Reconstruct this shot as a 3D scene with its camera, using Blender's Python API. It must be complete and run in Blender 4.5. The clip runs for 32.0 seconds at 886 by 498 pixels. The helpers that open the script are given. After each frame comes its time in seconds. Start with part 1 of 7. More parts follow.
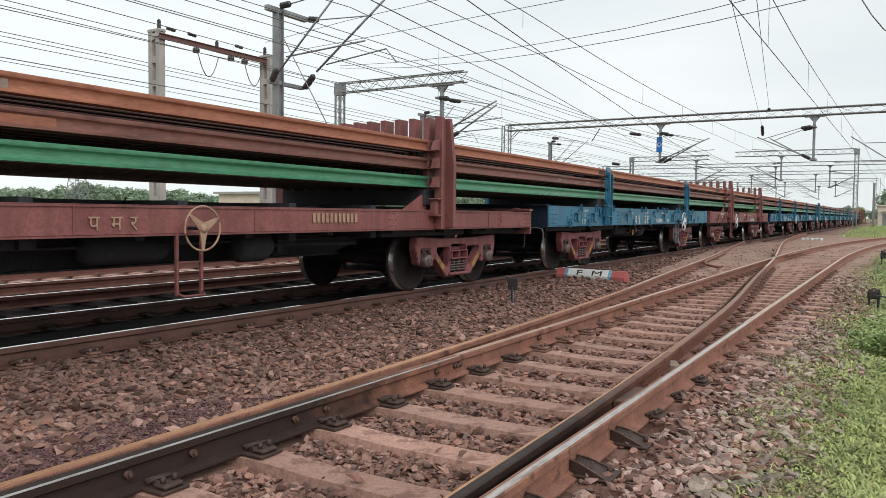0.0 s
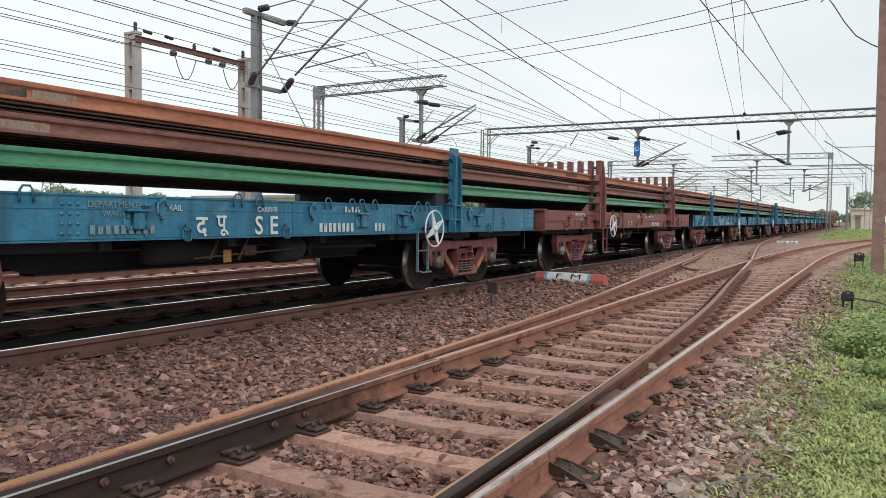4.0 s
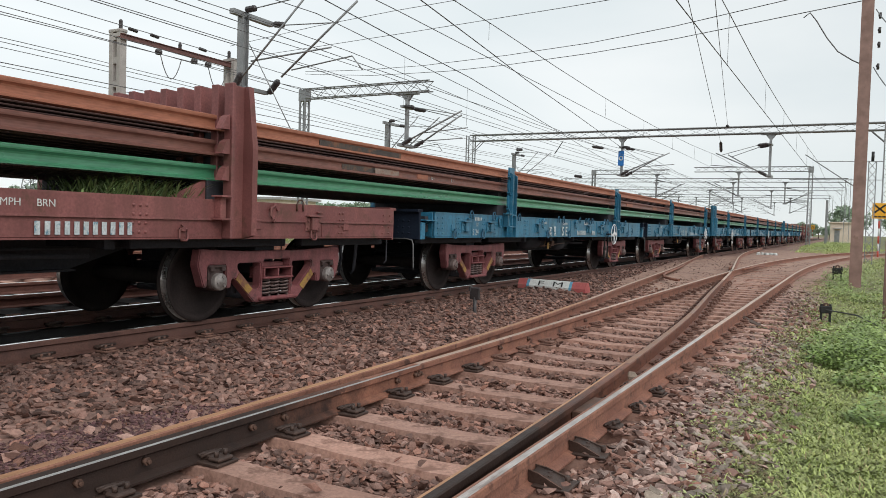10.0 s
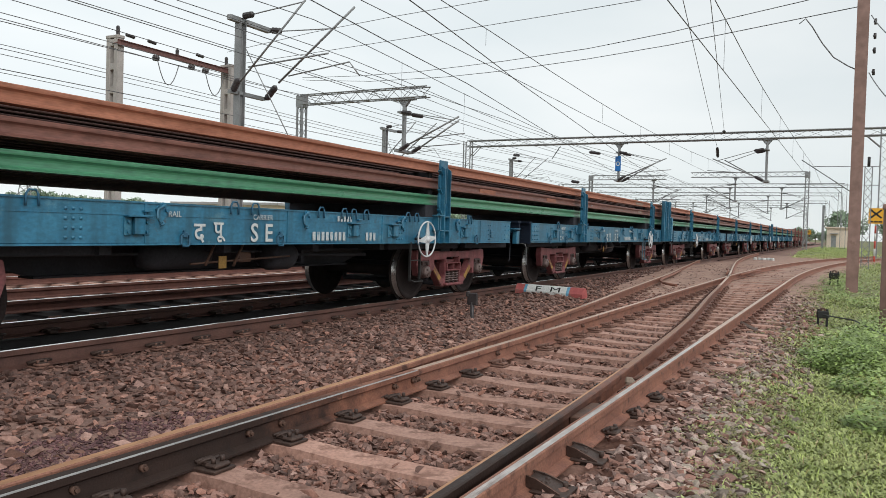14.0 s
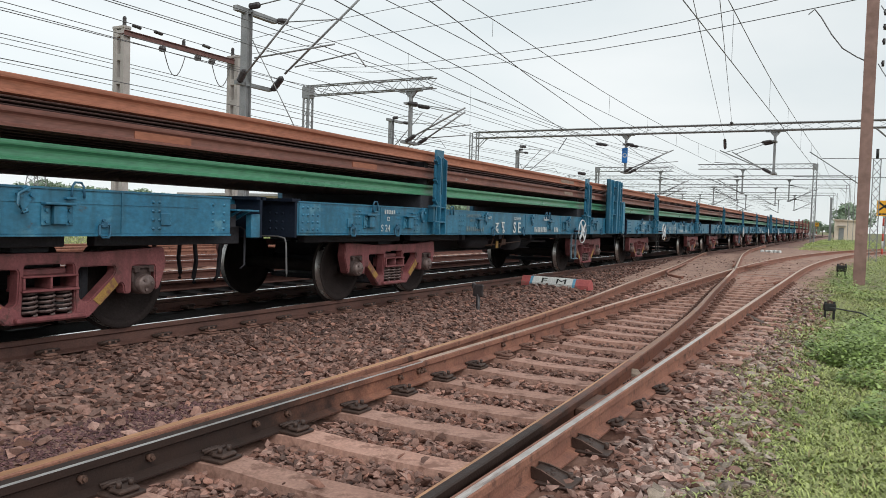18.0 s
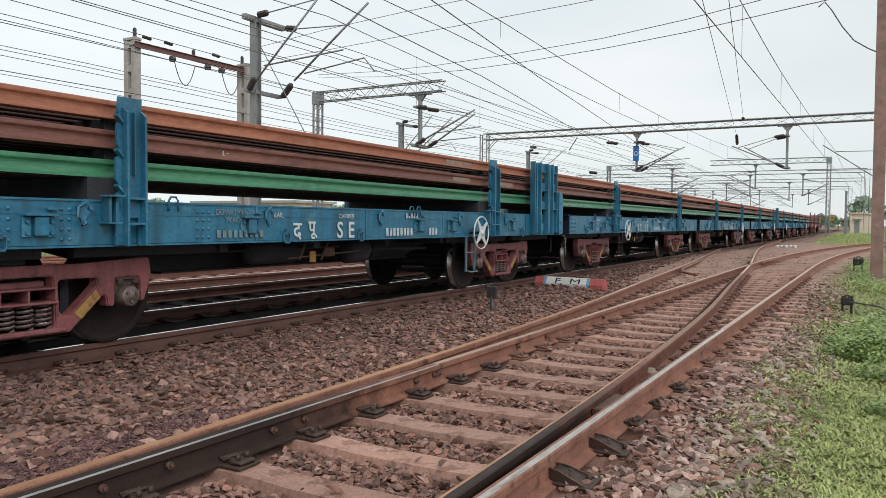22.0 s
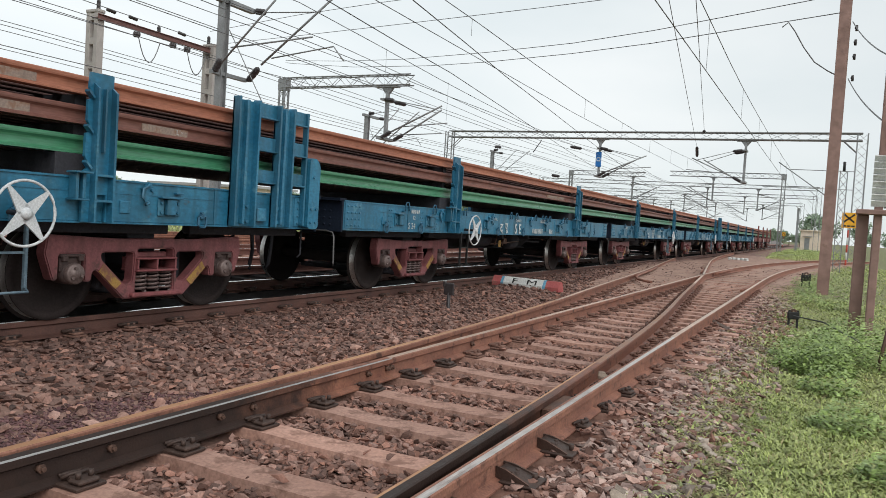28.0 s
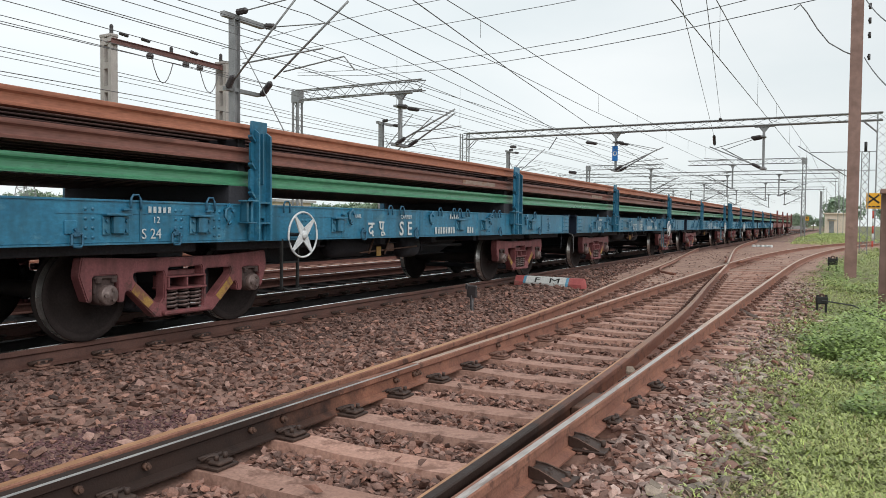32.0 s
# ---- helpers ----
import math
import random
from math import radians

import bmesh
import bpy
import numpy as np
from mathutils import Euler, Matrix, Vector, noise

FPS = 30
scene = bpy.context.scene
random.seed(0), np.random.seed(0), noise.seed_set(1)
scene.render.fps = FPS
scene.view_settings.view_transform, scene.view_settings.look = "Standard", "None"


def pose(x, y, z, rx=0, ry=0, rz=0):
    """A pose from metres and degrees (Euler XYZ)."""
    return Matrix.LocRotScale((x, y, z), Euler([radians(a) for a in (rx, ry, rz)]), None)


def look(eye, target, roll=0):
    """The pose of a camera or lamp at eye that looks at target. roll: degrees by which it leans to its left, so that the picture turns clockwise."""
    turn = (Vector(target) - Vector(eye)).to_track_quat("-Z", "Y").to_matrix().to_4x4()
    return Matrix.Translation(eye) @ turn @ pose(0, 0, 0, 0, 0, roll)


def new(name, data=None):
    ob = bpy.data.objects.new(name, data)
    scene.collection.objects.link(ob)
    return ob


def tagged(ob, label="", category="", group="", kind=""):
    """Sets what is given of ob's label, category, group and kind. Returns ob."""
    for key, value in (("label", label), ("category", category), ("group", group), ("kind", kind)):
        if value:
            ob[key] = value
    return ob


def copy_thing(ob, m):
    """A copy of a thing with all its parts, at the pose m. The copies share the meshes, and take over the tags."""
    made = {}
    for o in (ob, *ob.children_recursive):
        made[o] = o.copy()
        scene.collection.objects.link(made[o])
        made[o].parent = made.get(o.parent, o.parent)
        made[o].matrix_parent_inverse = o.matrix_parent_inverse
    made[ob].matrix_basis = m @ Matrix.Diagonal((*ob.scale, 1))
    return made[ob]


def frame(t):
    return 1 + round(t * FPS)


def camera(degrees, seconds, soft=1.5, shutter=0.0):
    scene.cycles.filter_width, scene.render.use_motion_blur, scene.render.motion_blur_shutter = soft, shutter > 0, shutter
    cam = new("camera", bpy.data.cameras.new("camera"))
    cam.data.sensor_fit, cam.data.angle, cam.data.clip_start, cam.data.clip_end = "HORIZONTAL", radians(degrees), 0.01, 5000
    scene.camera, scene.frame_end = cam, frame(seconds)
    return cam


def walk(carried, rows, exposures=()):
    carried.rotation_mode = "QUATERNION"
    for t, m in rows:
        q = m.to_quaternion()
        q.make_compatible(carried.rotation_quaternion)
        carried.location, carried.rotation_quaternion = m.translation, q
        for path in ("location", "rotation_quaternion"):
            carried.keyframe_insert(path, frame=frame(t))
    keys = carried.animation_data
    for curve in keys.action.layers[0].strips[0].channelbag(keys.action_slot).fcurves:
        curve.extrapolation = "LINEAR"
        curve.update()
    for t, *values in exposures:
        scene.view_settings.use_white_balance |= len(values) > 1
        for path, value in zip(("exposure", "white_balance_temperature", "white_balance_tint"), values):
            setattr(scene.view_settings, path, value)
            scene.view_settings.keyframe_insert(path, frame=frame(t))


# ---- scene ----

# ---- camera: a hand-held phone at one standing place, panning and tilting a little ----
EYE = (0.0, 0.0, 1.2)
VIEW = [
    (0, 31.34, -2.66, -0.63), (0.5, 29.80, -2.60, -0.64), (1, 29.02, -2.42, -0.31), (1.5, 28.87, -2.41, -0.03),
    (2, 29.55, -2.15, 0.25), (2.5, 29.64, -2.20, 0.28), (4.5, 29.64, -2.44, -0.92), (5, 29.39, -2.60, -1.15),
    (5.5, 29.20, -2.55, -1.04), (6, 29.01, -2.48, -1.24), (6.5, 28.86, -2.49, -1.36), (7, 28.74, -2.37, -1.55),
    (7.5, 28.54, -2.18, -1.28), (8, 28.80, -2.29, -1.16), (8.5, 28.46, -2.45, -1.44), (9, 28.91, -2.43, -1.01),
    (9.5, 29.11, -1.78, -0.76), (10, 28.60, -1.94, -1.72), (10.5, 28.69, -1.25, -0.78), (11, 27.62, -1.21, -1.53),
    (11.5, 27.74, -1.38, -1.86), (12, 28.18, -1.34, -1.86), (12.5, 28.20, -1.50, -1.75), (13, 28.23, -1.58, -1.80),
    (13.5, 28.36, -1.75, -1.70), (14, 28.40, -1.52, -1.65), (14.5, 28.71, -1.66, -1.40), (16.5, 28.59, -1.64, -1.19),
    (17, 28.53, -1.65, -1.50), (17.5, 28.53, -1.89, -1.61), (18, 28.85, -2.17, -1.78), (18.5, 28.81, -2.44, -2.04),
    (19, 28.72, -2.02, -1.81), (19.5, 28.29, -1.98, -0.44), (20, 29.59, -1.73, -0.79), (20.5, 29.93, -1.98, -0.67),
    (21, 30.14, -2.23, -0.67), (21.5, 30.18, -2.17, -0.68), (22, 29.75, -1.99, -0.45), (22.5, 29.61, -1.97, -0.41),
    (23, 29.56, -2.16, -0.64), (23.5, 30.00, -2.67, -0.77), (24, 29.70, -2.96, -0.78), (24.5, 28.45, -2.65, -1.06),
    (25, 28.22, -1.74, -1.49), (25.5, 28.03, -2.12, -1.55), (27.5, 27.39, -2.07, -3.37), (28, 26.84, -2.23, -3.67),
    (28.5, 27.22, -2.10, -3.50), (29, 27.24, -2.35, -3.31), (29.5, 27.41, -2.01, -2.81), (30, 27.91, -2.91, -2.62),
    (30.5, 28.30, -2.60, -2.16), (31, 28.39, -2.59, -1.27), (31.5, 28.12, -2.72, -0.92), (32, 28.26, -2.03, -0.56),
]
cam = camera(60.0, 32.0, soft=0.7)
walk(cam, [(t, pose(*EYE, 90 + pitch, roll, yaw)) for t, yaw, pitch, roll in VIEW],
     exposures=[(0, 0.10), (8.5, 0.10), (10, 0.04), (22.5, 0.04), (24, 0.13), (25, 0.06), (29, 0.06), (31, 0.10), (32, 0.09)])

# metres that the train has rolled at each whole second
ROLLED = [0.08, 3.61, 7.18, 10.72, 14.23, 17.68, 21.11, 24.5, 27.74, 30.86, 33.88, 36.69, 39.35, 41.86, 44.22, 46.4, 48.4, 50.29, 52.06, 53.73, 55.31, 56.76, 58.1, 59.35, 60.57, 61.8, 63.04, 64.32, 65.6, 66.92, 68.28, 69.7, 71.2]
BEND = 0.00056          # the line bends gently to the left
TRACK_X = -7.504        # its centre beside the camera
WHEEL_R = 0.47
HALF = 7.24           # half the length of a wagon's body


# ---- world and light: bright overcast ----
world = bpy.data.worlds.new("overcast_sky")
scene.world = world
world.use_nodes = True
wn, wl = world.node_tree.nodes, world.node_tree.links
wn.clear()
sky = wn.new("ShaderNodeTexSky")
sky.sky_type, sky.sun_disc = "NISHITA", False
sky.sun_elevation, sky.sun_rotation = radians(55), radians(120)
sky_dim = wn.new("ShaderNodeVectorMath")
sky_dim.operation = "SCALE"
sky_dim.inputs["Scale"].default_value = 0.10
wl.new(sky.outputs[0], sky_dim.inputs[0])
wco = wn.new("ShaderNodeTexCoord")
wmap = wn.new("ShaderNodeMapping")
wmap.inputs["Scale"].default_value = (1.2, 1.2, 3.5)
wl.new(wco.outputs["Generated"], wmap.inputs[0])
cloud = wn.new("ShaderNodeTexNoise")
cloud.inputs["Scale"].default_value, cloud.inputs["Detail"].default_value = 1.6, 5
wl.new(wmap.outputs[0], cloud.inputs[0])
cramp = wn.new("ShaderNodeValToRGB")
cramp.color_ramp.elements[0].position, cramp.color_ramp.elements[0].color = 0.3, (0.755, 0.83, 0.85, 1)
cramp.color_ramp.elements[1].position, cramp.color_ramp.elements[1].color = 0.72, (0.945, 0.98, 0.98, 1)
wl.new(cloud.outputs[0], cramp.inputs[0])
wmix = wn.new("ShaderNodeMix")
wmix.data_type = "RGBA"
wmix.inputs[0].default_value = 0.9
wl.new(sky_dim.outputs[0], wmix.inputs[6])
wl.new(cramp.outputs[0], wmix.inputs[7])
wsep = wn.new("ShaderNodeSeparateXYZ")
wl.new(wco.outputs["Generated"], wsep.inputs[0])
wgrad = wn.new("ShaderNodeMapRange")
for i, v in enumerate((-0.75, 0.1, 1.07, 0.93)):
    wgrad.inputs[i + 1].default_value = v
wl.new(wsep.outputs[0], wgrad.inputs[0])
wbri = wn.new("ShaderNodeVectorMath")
wbri.operation = "SCALE"
wl.new(wmix.outputs[2], wbri.inputs[0])
wl.new(wgrad.outputs[0], wbri.inputs["Scale"])
wbg = wn.new("ShaderNodeBackground")
wbg.inputs["Strength"].default_value = 1.0
wl.new(wbri.outputs[0], wbg.inputs[0])
wout = wn.new("ShaderNodeOutputWorld")
wl.new(wbg.outputs[0], wout.inputs[0])

sun = new("sun", bpy.data.lights.new("sun", "SUN"))
sun.data.energy, sun.data.angle, sun.data.color = 1.8, radians(45), (1.0, 0.97, 0.93)
sun.matrix_world = look((34, -20, 33), (0, 0, 0))


# ---- materials ----
def mat(name, col, col2=None, rough=0.7, metal=0.0, scale=8.0, fine=60.0, bump=0.15, spots=None, spot_amount=0.0,
        spot_scale=3.0, vary=0.0, island=False, stretch=(1, 1, 1), spec=0.4, blacken=None, chips=None, streaks=None):
    """A surface with two scales of colour change, optional stains (spots), relief and a per-piece shift."""
    m = bpy.data.materials.new(name)
    m.use_nodes = True
    n, l = m.node_tree.nodes, m.node_tree.links
    b = n["Principled BSDF"]
    b.inputs["Metallic"].default_value = metal
    b.inputs["Specular IOR Level"].default_value = spec
    co = n.new("ShaderNodeTexCoord")
    mp = n.new("ShaderNodeMapping")
    mp.inputs["Scale"].default_value = stretch
    l.new(co.outputs["Object"], mp.inputs[0])
    big = n.new("ShaderNodeTexNoise")
    big.inputs["Scale"].default_value, big.inputs["Detail"].default_value = scale, 6
    big.inputs["Roughness"].default_value = 0.65
    l.new(mp.outputs[0], big.inputs[0])
    small = n.new("ShaderNodeTexNoise")
    small.inputs["Scale"].default_value, small.inputs["Detail"].default_value = fine, 4
    l.new(mp.outputs[0], small.inputs[0])
    ramp = n.new("ShaderNodeValToRGB")
    ramp.color_ramp.elements[0].position, ramp.color_ramp.elements[1].position = 0.3, 0.7
    ramp.color_ramp.elements[0].color = (*col, 1)
    ramp.color_ramp.elements[1].color = (*(col2 or [c * 1.35 for c in col]), 1)
    l.new(big.outputs[0], ramp.inputs[0])
    out = ramp.outputs[0]

    def blend(fac, a, c, mode="MIX"):
        x = n.new("ShaderNodeMix")
        x.data_type, x.blend_type = "RGBA", mode
        if isinstance(fac, float):
            x.inputs[0].default_value = fac
        else:
            l.new(fac, x.inputs[0])
        l.new(a, x.inputs[6])
        if isinstance(c, tuple):
            x.inputs[7].default_value = (*c, 1)
        else:
            l.new(c, x.inputs[7])
        return x.outputs[2]

    def spread(value, low, high, to_low, to_high):
        r = n.new("ShaderNodeMapRange")
        for i, v in enumerate((low, high, to_low, to_high)):
            r.inputs[i + 1].default_value = v
        l.new(value, r.inputs[0])
        return r.outputs[0]

    grain = n.new("ShaderNodeCombineColor")
    g = spread(small.outputs[0], 0.25, 0.75, 0.75, 1.22)
    for i in range(3):
        l.new(g, grain.inputs[i])
    out = blend(1.0, out, grain.outputs[0], "MULTIPLY")
    if spots:
        st = n.new("ShaderNodeTexNoise")
        st.inputs["Scale"].default_value, st.inputs["Detail"].default_value = spot_scale, 8
        st.inputs["Roughness"].default_value = 0.7
        l.new(mp.outputs[0], st.inputs[0])
        out = blend(spread(st.outputs[0], 0.62 - 0.2 * spot_amount, 0.72 - 0.2 * spot_amount, 0.0, 0.85), out, spots)
    if chips:
        ch = n.new("ShaderNodeTexNoise")
        ch.inputs["Scale"].default_value, ch.inputs["Detail"].default_value, ch.inputs["Roughness"].default_value = 2.3, 10, 0.75
        l.new(mp.outputs[0], ch.inputs[0])
        out = blend(spread(ch.outputs[0], 0.64, 0.70, 0.0, 0.8), out, chips)
    if streaks:
        mp2 = n.new("ShaderNodeMapping")
        mp2.inputs["Scale"].default_value = (3.0, 7.0, 0.8)
        l.new(co.outputs["Object"], mp2.inputs[0])
        sk = n.new("ShaderNodeTexNoise")
        sk.inputs["Scale"].default_value, sk.inputs["Detail"].default_value = 1.0, 7
        l.new(mp2.outputs[0], sk.inputs[0])
        out = blend(spread(sk.outputs[0], 0.46, 0.70, 0.0, 0.75), out, streaks)
    # Blends to near-black below a y limit, the edge made ragged by noise.
    if blacken:
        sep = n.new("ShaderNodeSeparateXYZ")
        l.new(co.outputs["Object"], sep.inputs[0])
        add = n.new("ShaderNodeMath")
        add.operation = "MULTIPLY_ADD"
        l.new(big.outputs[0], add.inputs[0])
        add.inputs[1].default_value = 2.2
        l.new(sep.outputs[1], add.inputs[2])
        out = blend(spread(add.outputs[0], blacken[0] + 1.1, blacken[1] + 1.1, 0.93, 0.0), out, (0.02, 0.013, 0.011))
    if vary:
        src = n.new("ShaderNodeNewGeometry").outputs["Random Per Island"] if island else n.new("ShaderNodeObjectInfo").outputs["Random"]
        h = n.new("ShaderNodeHueSaturation")
        l.new(spread(src, 0, 1, 1 - vary, 1 + vary), h.inputs["Value"])
        wnz = n.new("ShaderNodeTexWhiteNoise")
        wnz.noise_dimensions = "1D"
        l.new(src, wnz.inputs["W"])
        l.new(spread(wnz.outputs[0], 0, 1, 1 - 0.3 * vary, 1 + 0.15 * vary), h.inputs["Saturation"])
        l.new(out, h.inputs["Color"])
        out = h.outputs[0]
    l.new(out, b.inputs["Base Color"])
    l.new(spread(big.outputs[0], 0.3, 0.7, max(0.05, rough - 0.12), min(1.0, rough + 0.12)), b.inputs["Roughness"])
    if bump:
        bp = n.new("ShaderNodeBump")
        bp.inputs["Strength"].default_value, bp.inputs["Distance"].default_value = bump, 0.01
        l.new(small.outputs[0], bp.inputs["Height"])
        l.new(bp.outputs[0], b.inputs["Normal"])
    return m


M = {}
M["stonegrey"] = mat("grey_ballast_stone", (0.225, 0.132, 0.108), (0.410, 0.292, 0.25), 0.9, scale=9, fine=90, bump=0.3, vary=0.6, island=True)
M["turf"] = mat("turf_soil", (0.12, 0.125, 0.055), (0.20, 0.205, 0.09), 0.95, scale=1.2, fine=25, bump=0.8, spots=(0.15, 0.115, 0.075), spot_amount=0.45, spot_scale=1.6)
# Darker than the outer rails: shade between the tiers put into the colour.
M["shadedrail"] = mat("shaded_inner_rail", (0.075, 0.043, 0.042), (0.145, 0.08, 0.072), 0.7, 0.1, scale=2, fine=40)
M["stone"] = mat("ballast_stone", (0.145, 0.070, 0.053), (0.285, 0.158, 0.122), 0.9, scale=9, fine=90, bump=0.35, vary=0.58, island=True)
# Near-black: oil plus the shade beneath the train, put into the colour.
M["oilshade"] = mat("oil_and_shade_ballast", (0.012, 0.0105, 0.011), (0.027, 0.023, 0.022), 0.98, scale=2, fine=30, bump=0.8, spec=0.05)
M["spring"] = mat("grey_spring_steel", (0.085, 0.055, 0.052), (0.17, 0.12, 0.112), 0.55, 0.2, scale=9, fine=60)
M["patch_grey"] = mat("grey_primer", (0.20, 0.15, 0.125), (0.29, 0.22, 0.185), 0.7, scale=6, fine=50, spots=(0.2, 0.1, 0.06), spot_amount=0.4, spot_scale=5)
M["patch_black"] = mat("bitumen_smear", (0.035, 0.03, 0.03), (0.09, 0.07, 0.06), 0.7, scale=6, fine=50, spots=(0.2, 0.09, 0.05), spot_amount=0.35, spot_scale=5)
M["cap"] = mat("greasy_bearing_cap", (0.10, 0.068, 0.062), (0.21, 0.16, 0.15), 0.42, 0.3, scale=12, fine=60)
M["bed"] = mat("ballast_bed", (0.165, 0.092, 0.074), (0.292, 0.178, 0.142), 0.95, scale=1.3, fine=28, bump=0.9, spots=(0.09, 0.048, 0.046), spot_amount=0.3, spot_scale=0.7)
M["soil"] = mat("soil", (0.11, 0.085, 0.055), (0.19, 0.15, 0.10), 0.95, scale=0.5, fine=18, bump=0.8, spots=(0.07, 0.12, 0.03), spot_amount=0.6, spot_scale=0.25)
M["rust"] = mat("rusted_rail_steel", (0.186, 0.081, 0.059), (0.328, 0.156, 0.106), 0.75, 0.15, scale=4, fine=70, bump=0.2, spots=(0.07, 0.035, 0.028), spot_amount=0.35, spot_scale=6)
M["rusthead"] = mat("rusty_rail_head", (0.328, 0.158, 0.085), (0.508, 0.282, 0.158), 0.55, 0.3, scale=3, fine=60, bump=0.1, stretch=(1, 0.1, 1))
M["sleeper"] = mat("dusty_concrete", (0.315, 0.172, 0.130), (0.465, 0.284, 0.226), 0.92, scale=2.2, fine=45, bump=0.35, spots=(0.19, 0.10, 0.075), spot_amount=0.55, spot_scale=5, vary=0.16)
M["clip"] = mat("rusted_clip_steel", (0.068, 0.042, 0.034), (0.15, 0.08, 0.056), 0.7, 0.2, scale=9, fine=80, bump=0.2)
M["blue"] = mat("weathered_blue_paint", (0.012, 0.108, 0.200), (0.037, 0.190, 0.302), 0.38, 0.0, spec=0.5, scale=2.2, fine=30, bump=0.1, spots=(0.105, 0.255, 0.325), spot_amount=0.2, spot_scale=3.4, vary=0.12, chips=(0.07, 0.055, 0.05), stretch=(1, 0.6, 1), streaks=(0.018, 0.075, 0.115))
M["bluedark"] = mat("grimy_blue_paint", (0.02, 0.085, 0.15), (0.035, 0.13, 0.21), 0.6, 0.0, scale=2.5, fine=40, bump=0.15, spots=(0.03, 0.035, 0.04), spot_amount=0.25)
M["red"] = mat("weathered_maroon_paint", (0.155, 0.050, 0.050), (0.250, 0.094, 0.087), 0.6, 0.0, scale=2.4, fine=40, bump=0.15, spots=(0.10, 0.05, 0.035), spot_amount=0.3, spot_scale=3, vary=0.1, streaks=(0.14, 0.055, 0.048))
M["bogie"] = mat("maroon_bogie_casting", (0.158, 0.047, 0.052), (0.250, 0.085, 0.088), 0.6, 0.0, scale=3, fine=50, bump=0.25, spots=(0.06, 0.034, 0.03), spot_amount=0.35, spot_scale=4, vary=0.12, streaks=(0.085, 0.034, 0.033))
M["black"] = mat("dark_underframe", (0.019, 0.019, 0.024), (0.043, 0.042, 0.050), 0.85, 0.0, scale=3, fine=40, bump=0.2)
M["tyre"] = mat("wheel_steel", (0.018, 0.014, 0.0135), (0.036, 0.028, 0.027), 0.85, 0.0, scale=4, fine=50, bump=0.12, spec=0.1)
M["tread"] = mat("polished_wheel_tread", (0.36, 0.34, 0.33), (0.54, 0.52, 0.50), 0.32, 0.9, scale=5, fine=60, bump=0.05)
M["yellow"] = mat("chipped_yellow_paint", (0.24, 0.135, 0.035), (0.36, 0.215, 0.06), 0.7, scale=5, fine=60, spots=(0.15, 0.058, 0.05), spot_amount=0.62, spot_scale=6)
M["white"] = mat("dull_white_paint", (0.50, 0.51, 0.50), (0.66, 0.67, 0.65), 0.7, scale=4, fine=60, spots=(0.35, 0.33, 0.30), spot_amount=0.25, spot_scale=6)
M["faded"] = mat("faded_lettering_paint", (0.36, 0.41, 0.43), (0.56, 0.59, 0.60), 0.8, scale=9, fine=60, spots=(0.05, 0.18, 0.26), spot_amount=0.42, spot_scale=14)
M["letterpaint"] = mat("worn_lettering_paint", (0.44, 0.48, 0.49), (0.60, 0.62, 0.62), 0.8, scale=9, fine=60, spots=(0.06, 0.19, 0.27), spot_amount=0.22, spot_scale=12)
M["ghost"] = mat("rust_worn_lettering", (0.10, 0.18, 0.215), (0.21, 0.27, 0.295), 0.8, scale=9, fine=60, spots=(0.12, 0.10, 0.08), spot_amount=0.4, spot_scale=14)
M["ironwhite"] = mat("light_grey_wheel_paint", (0.48, 0.50, 0.52), (0.62, 0.63, 0.64), 0.5, scale=6, fine=60)
M["orange_rail"] = mat("orange_primed_rail", (0.250, 0.090, 0.056), (0.365, 0.150, 0.092), 0.6, 0.1, scale=0.8, fine=40, bump=0.12, spots=(0.17, 0.055, 0.03), spot_amount=0.25, spot_scale=1.3, stretch=(1, 0.25, 1))
M["brown_rail"] = mat("brown_rusted_rail", (0.126, 0.053, 0.043), (0.222, 0.099, 0.078), 0.5, 0.15, scale=0.8, fine=40, bump=0.12, spots=(0.06, 0.028, 0.024), spot_amount=0.25, spot_scale=1.3, stretch=(1, 0.25, 1))
M["trainrail"] = mat("oily_rail_steel", (0.070, 0.034, 0.028), (0.138, 0.069, 0.054), 0.7, 0.15, scale=4, fine=70, bump=0.2)
M["green_rail"] = mat("green_painted_rail", (0.032, 0.148, 0.077), (0.060, 0.218, 0.118), 0.32, 0.0, spec=0.65, scale=0.8, fine=40, bump=0.08, spots=(0.02, 0.075, 0.045), spot_amount=0.2, spot_scale=1.5, stretch=(1, 0.25, 1))
M["concrete"] = mat("mast_concrete", (0.29, 0.268, 0.252), (0.43, 0.40, 0.375), 0.9, scale=1.2, fine=40, bump=0.25)
M["galv"] = mat("galvanised_steel", (0.20, 0.205, 0.21), (0.33, 0.335, 0.34), 0.55, 0.4, scale=2, fine=50, bump=0.1, spots=(0.2, 0.15, 0.13), spot_amount=0.15)
M["mastpaint"] = mat("brown_dusted_mast", (0.245, 0.148, 0.125), (0.305, 0.195, 0.168), 0.8, 0.0, scale=0.8, fine=5, bump=0.04, spots=(0.22, 0.135, 0.11), spot_amount=0.2, spot_scale=2)
M["wire"] = mat("weathered_wire", (0.10, 0.10, 0.105), (0.16, 0.16, 0.16), 0.6, 0.3, bump=0)
M["insul"] = mat("dark_insulator", (0.022, 0.018, 0.02), (0.05, 0.042, 0.042), 0.35, 0.0, bump=0)
M["grass"] = mat("grass_blade", (0.27, 0.34, 0.09), (0.45, 0.50, 0.18), 0.6, scale=0.8, fine=10, bump=0, vary=0.35, island=True)
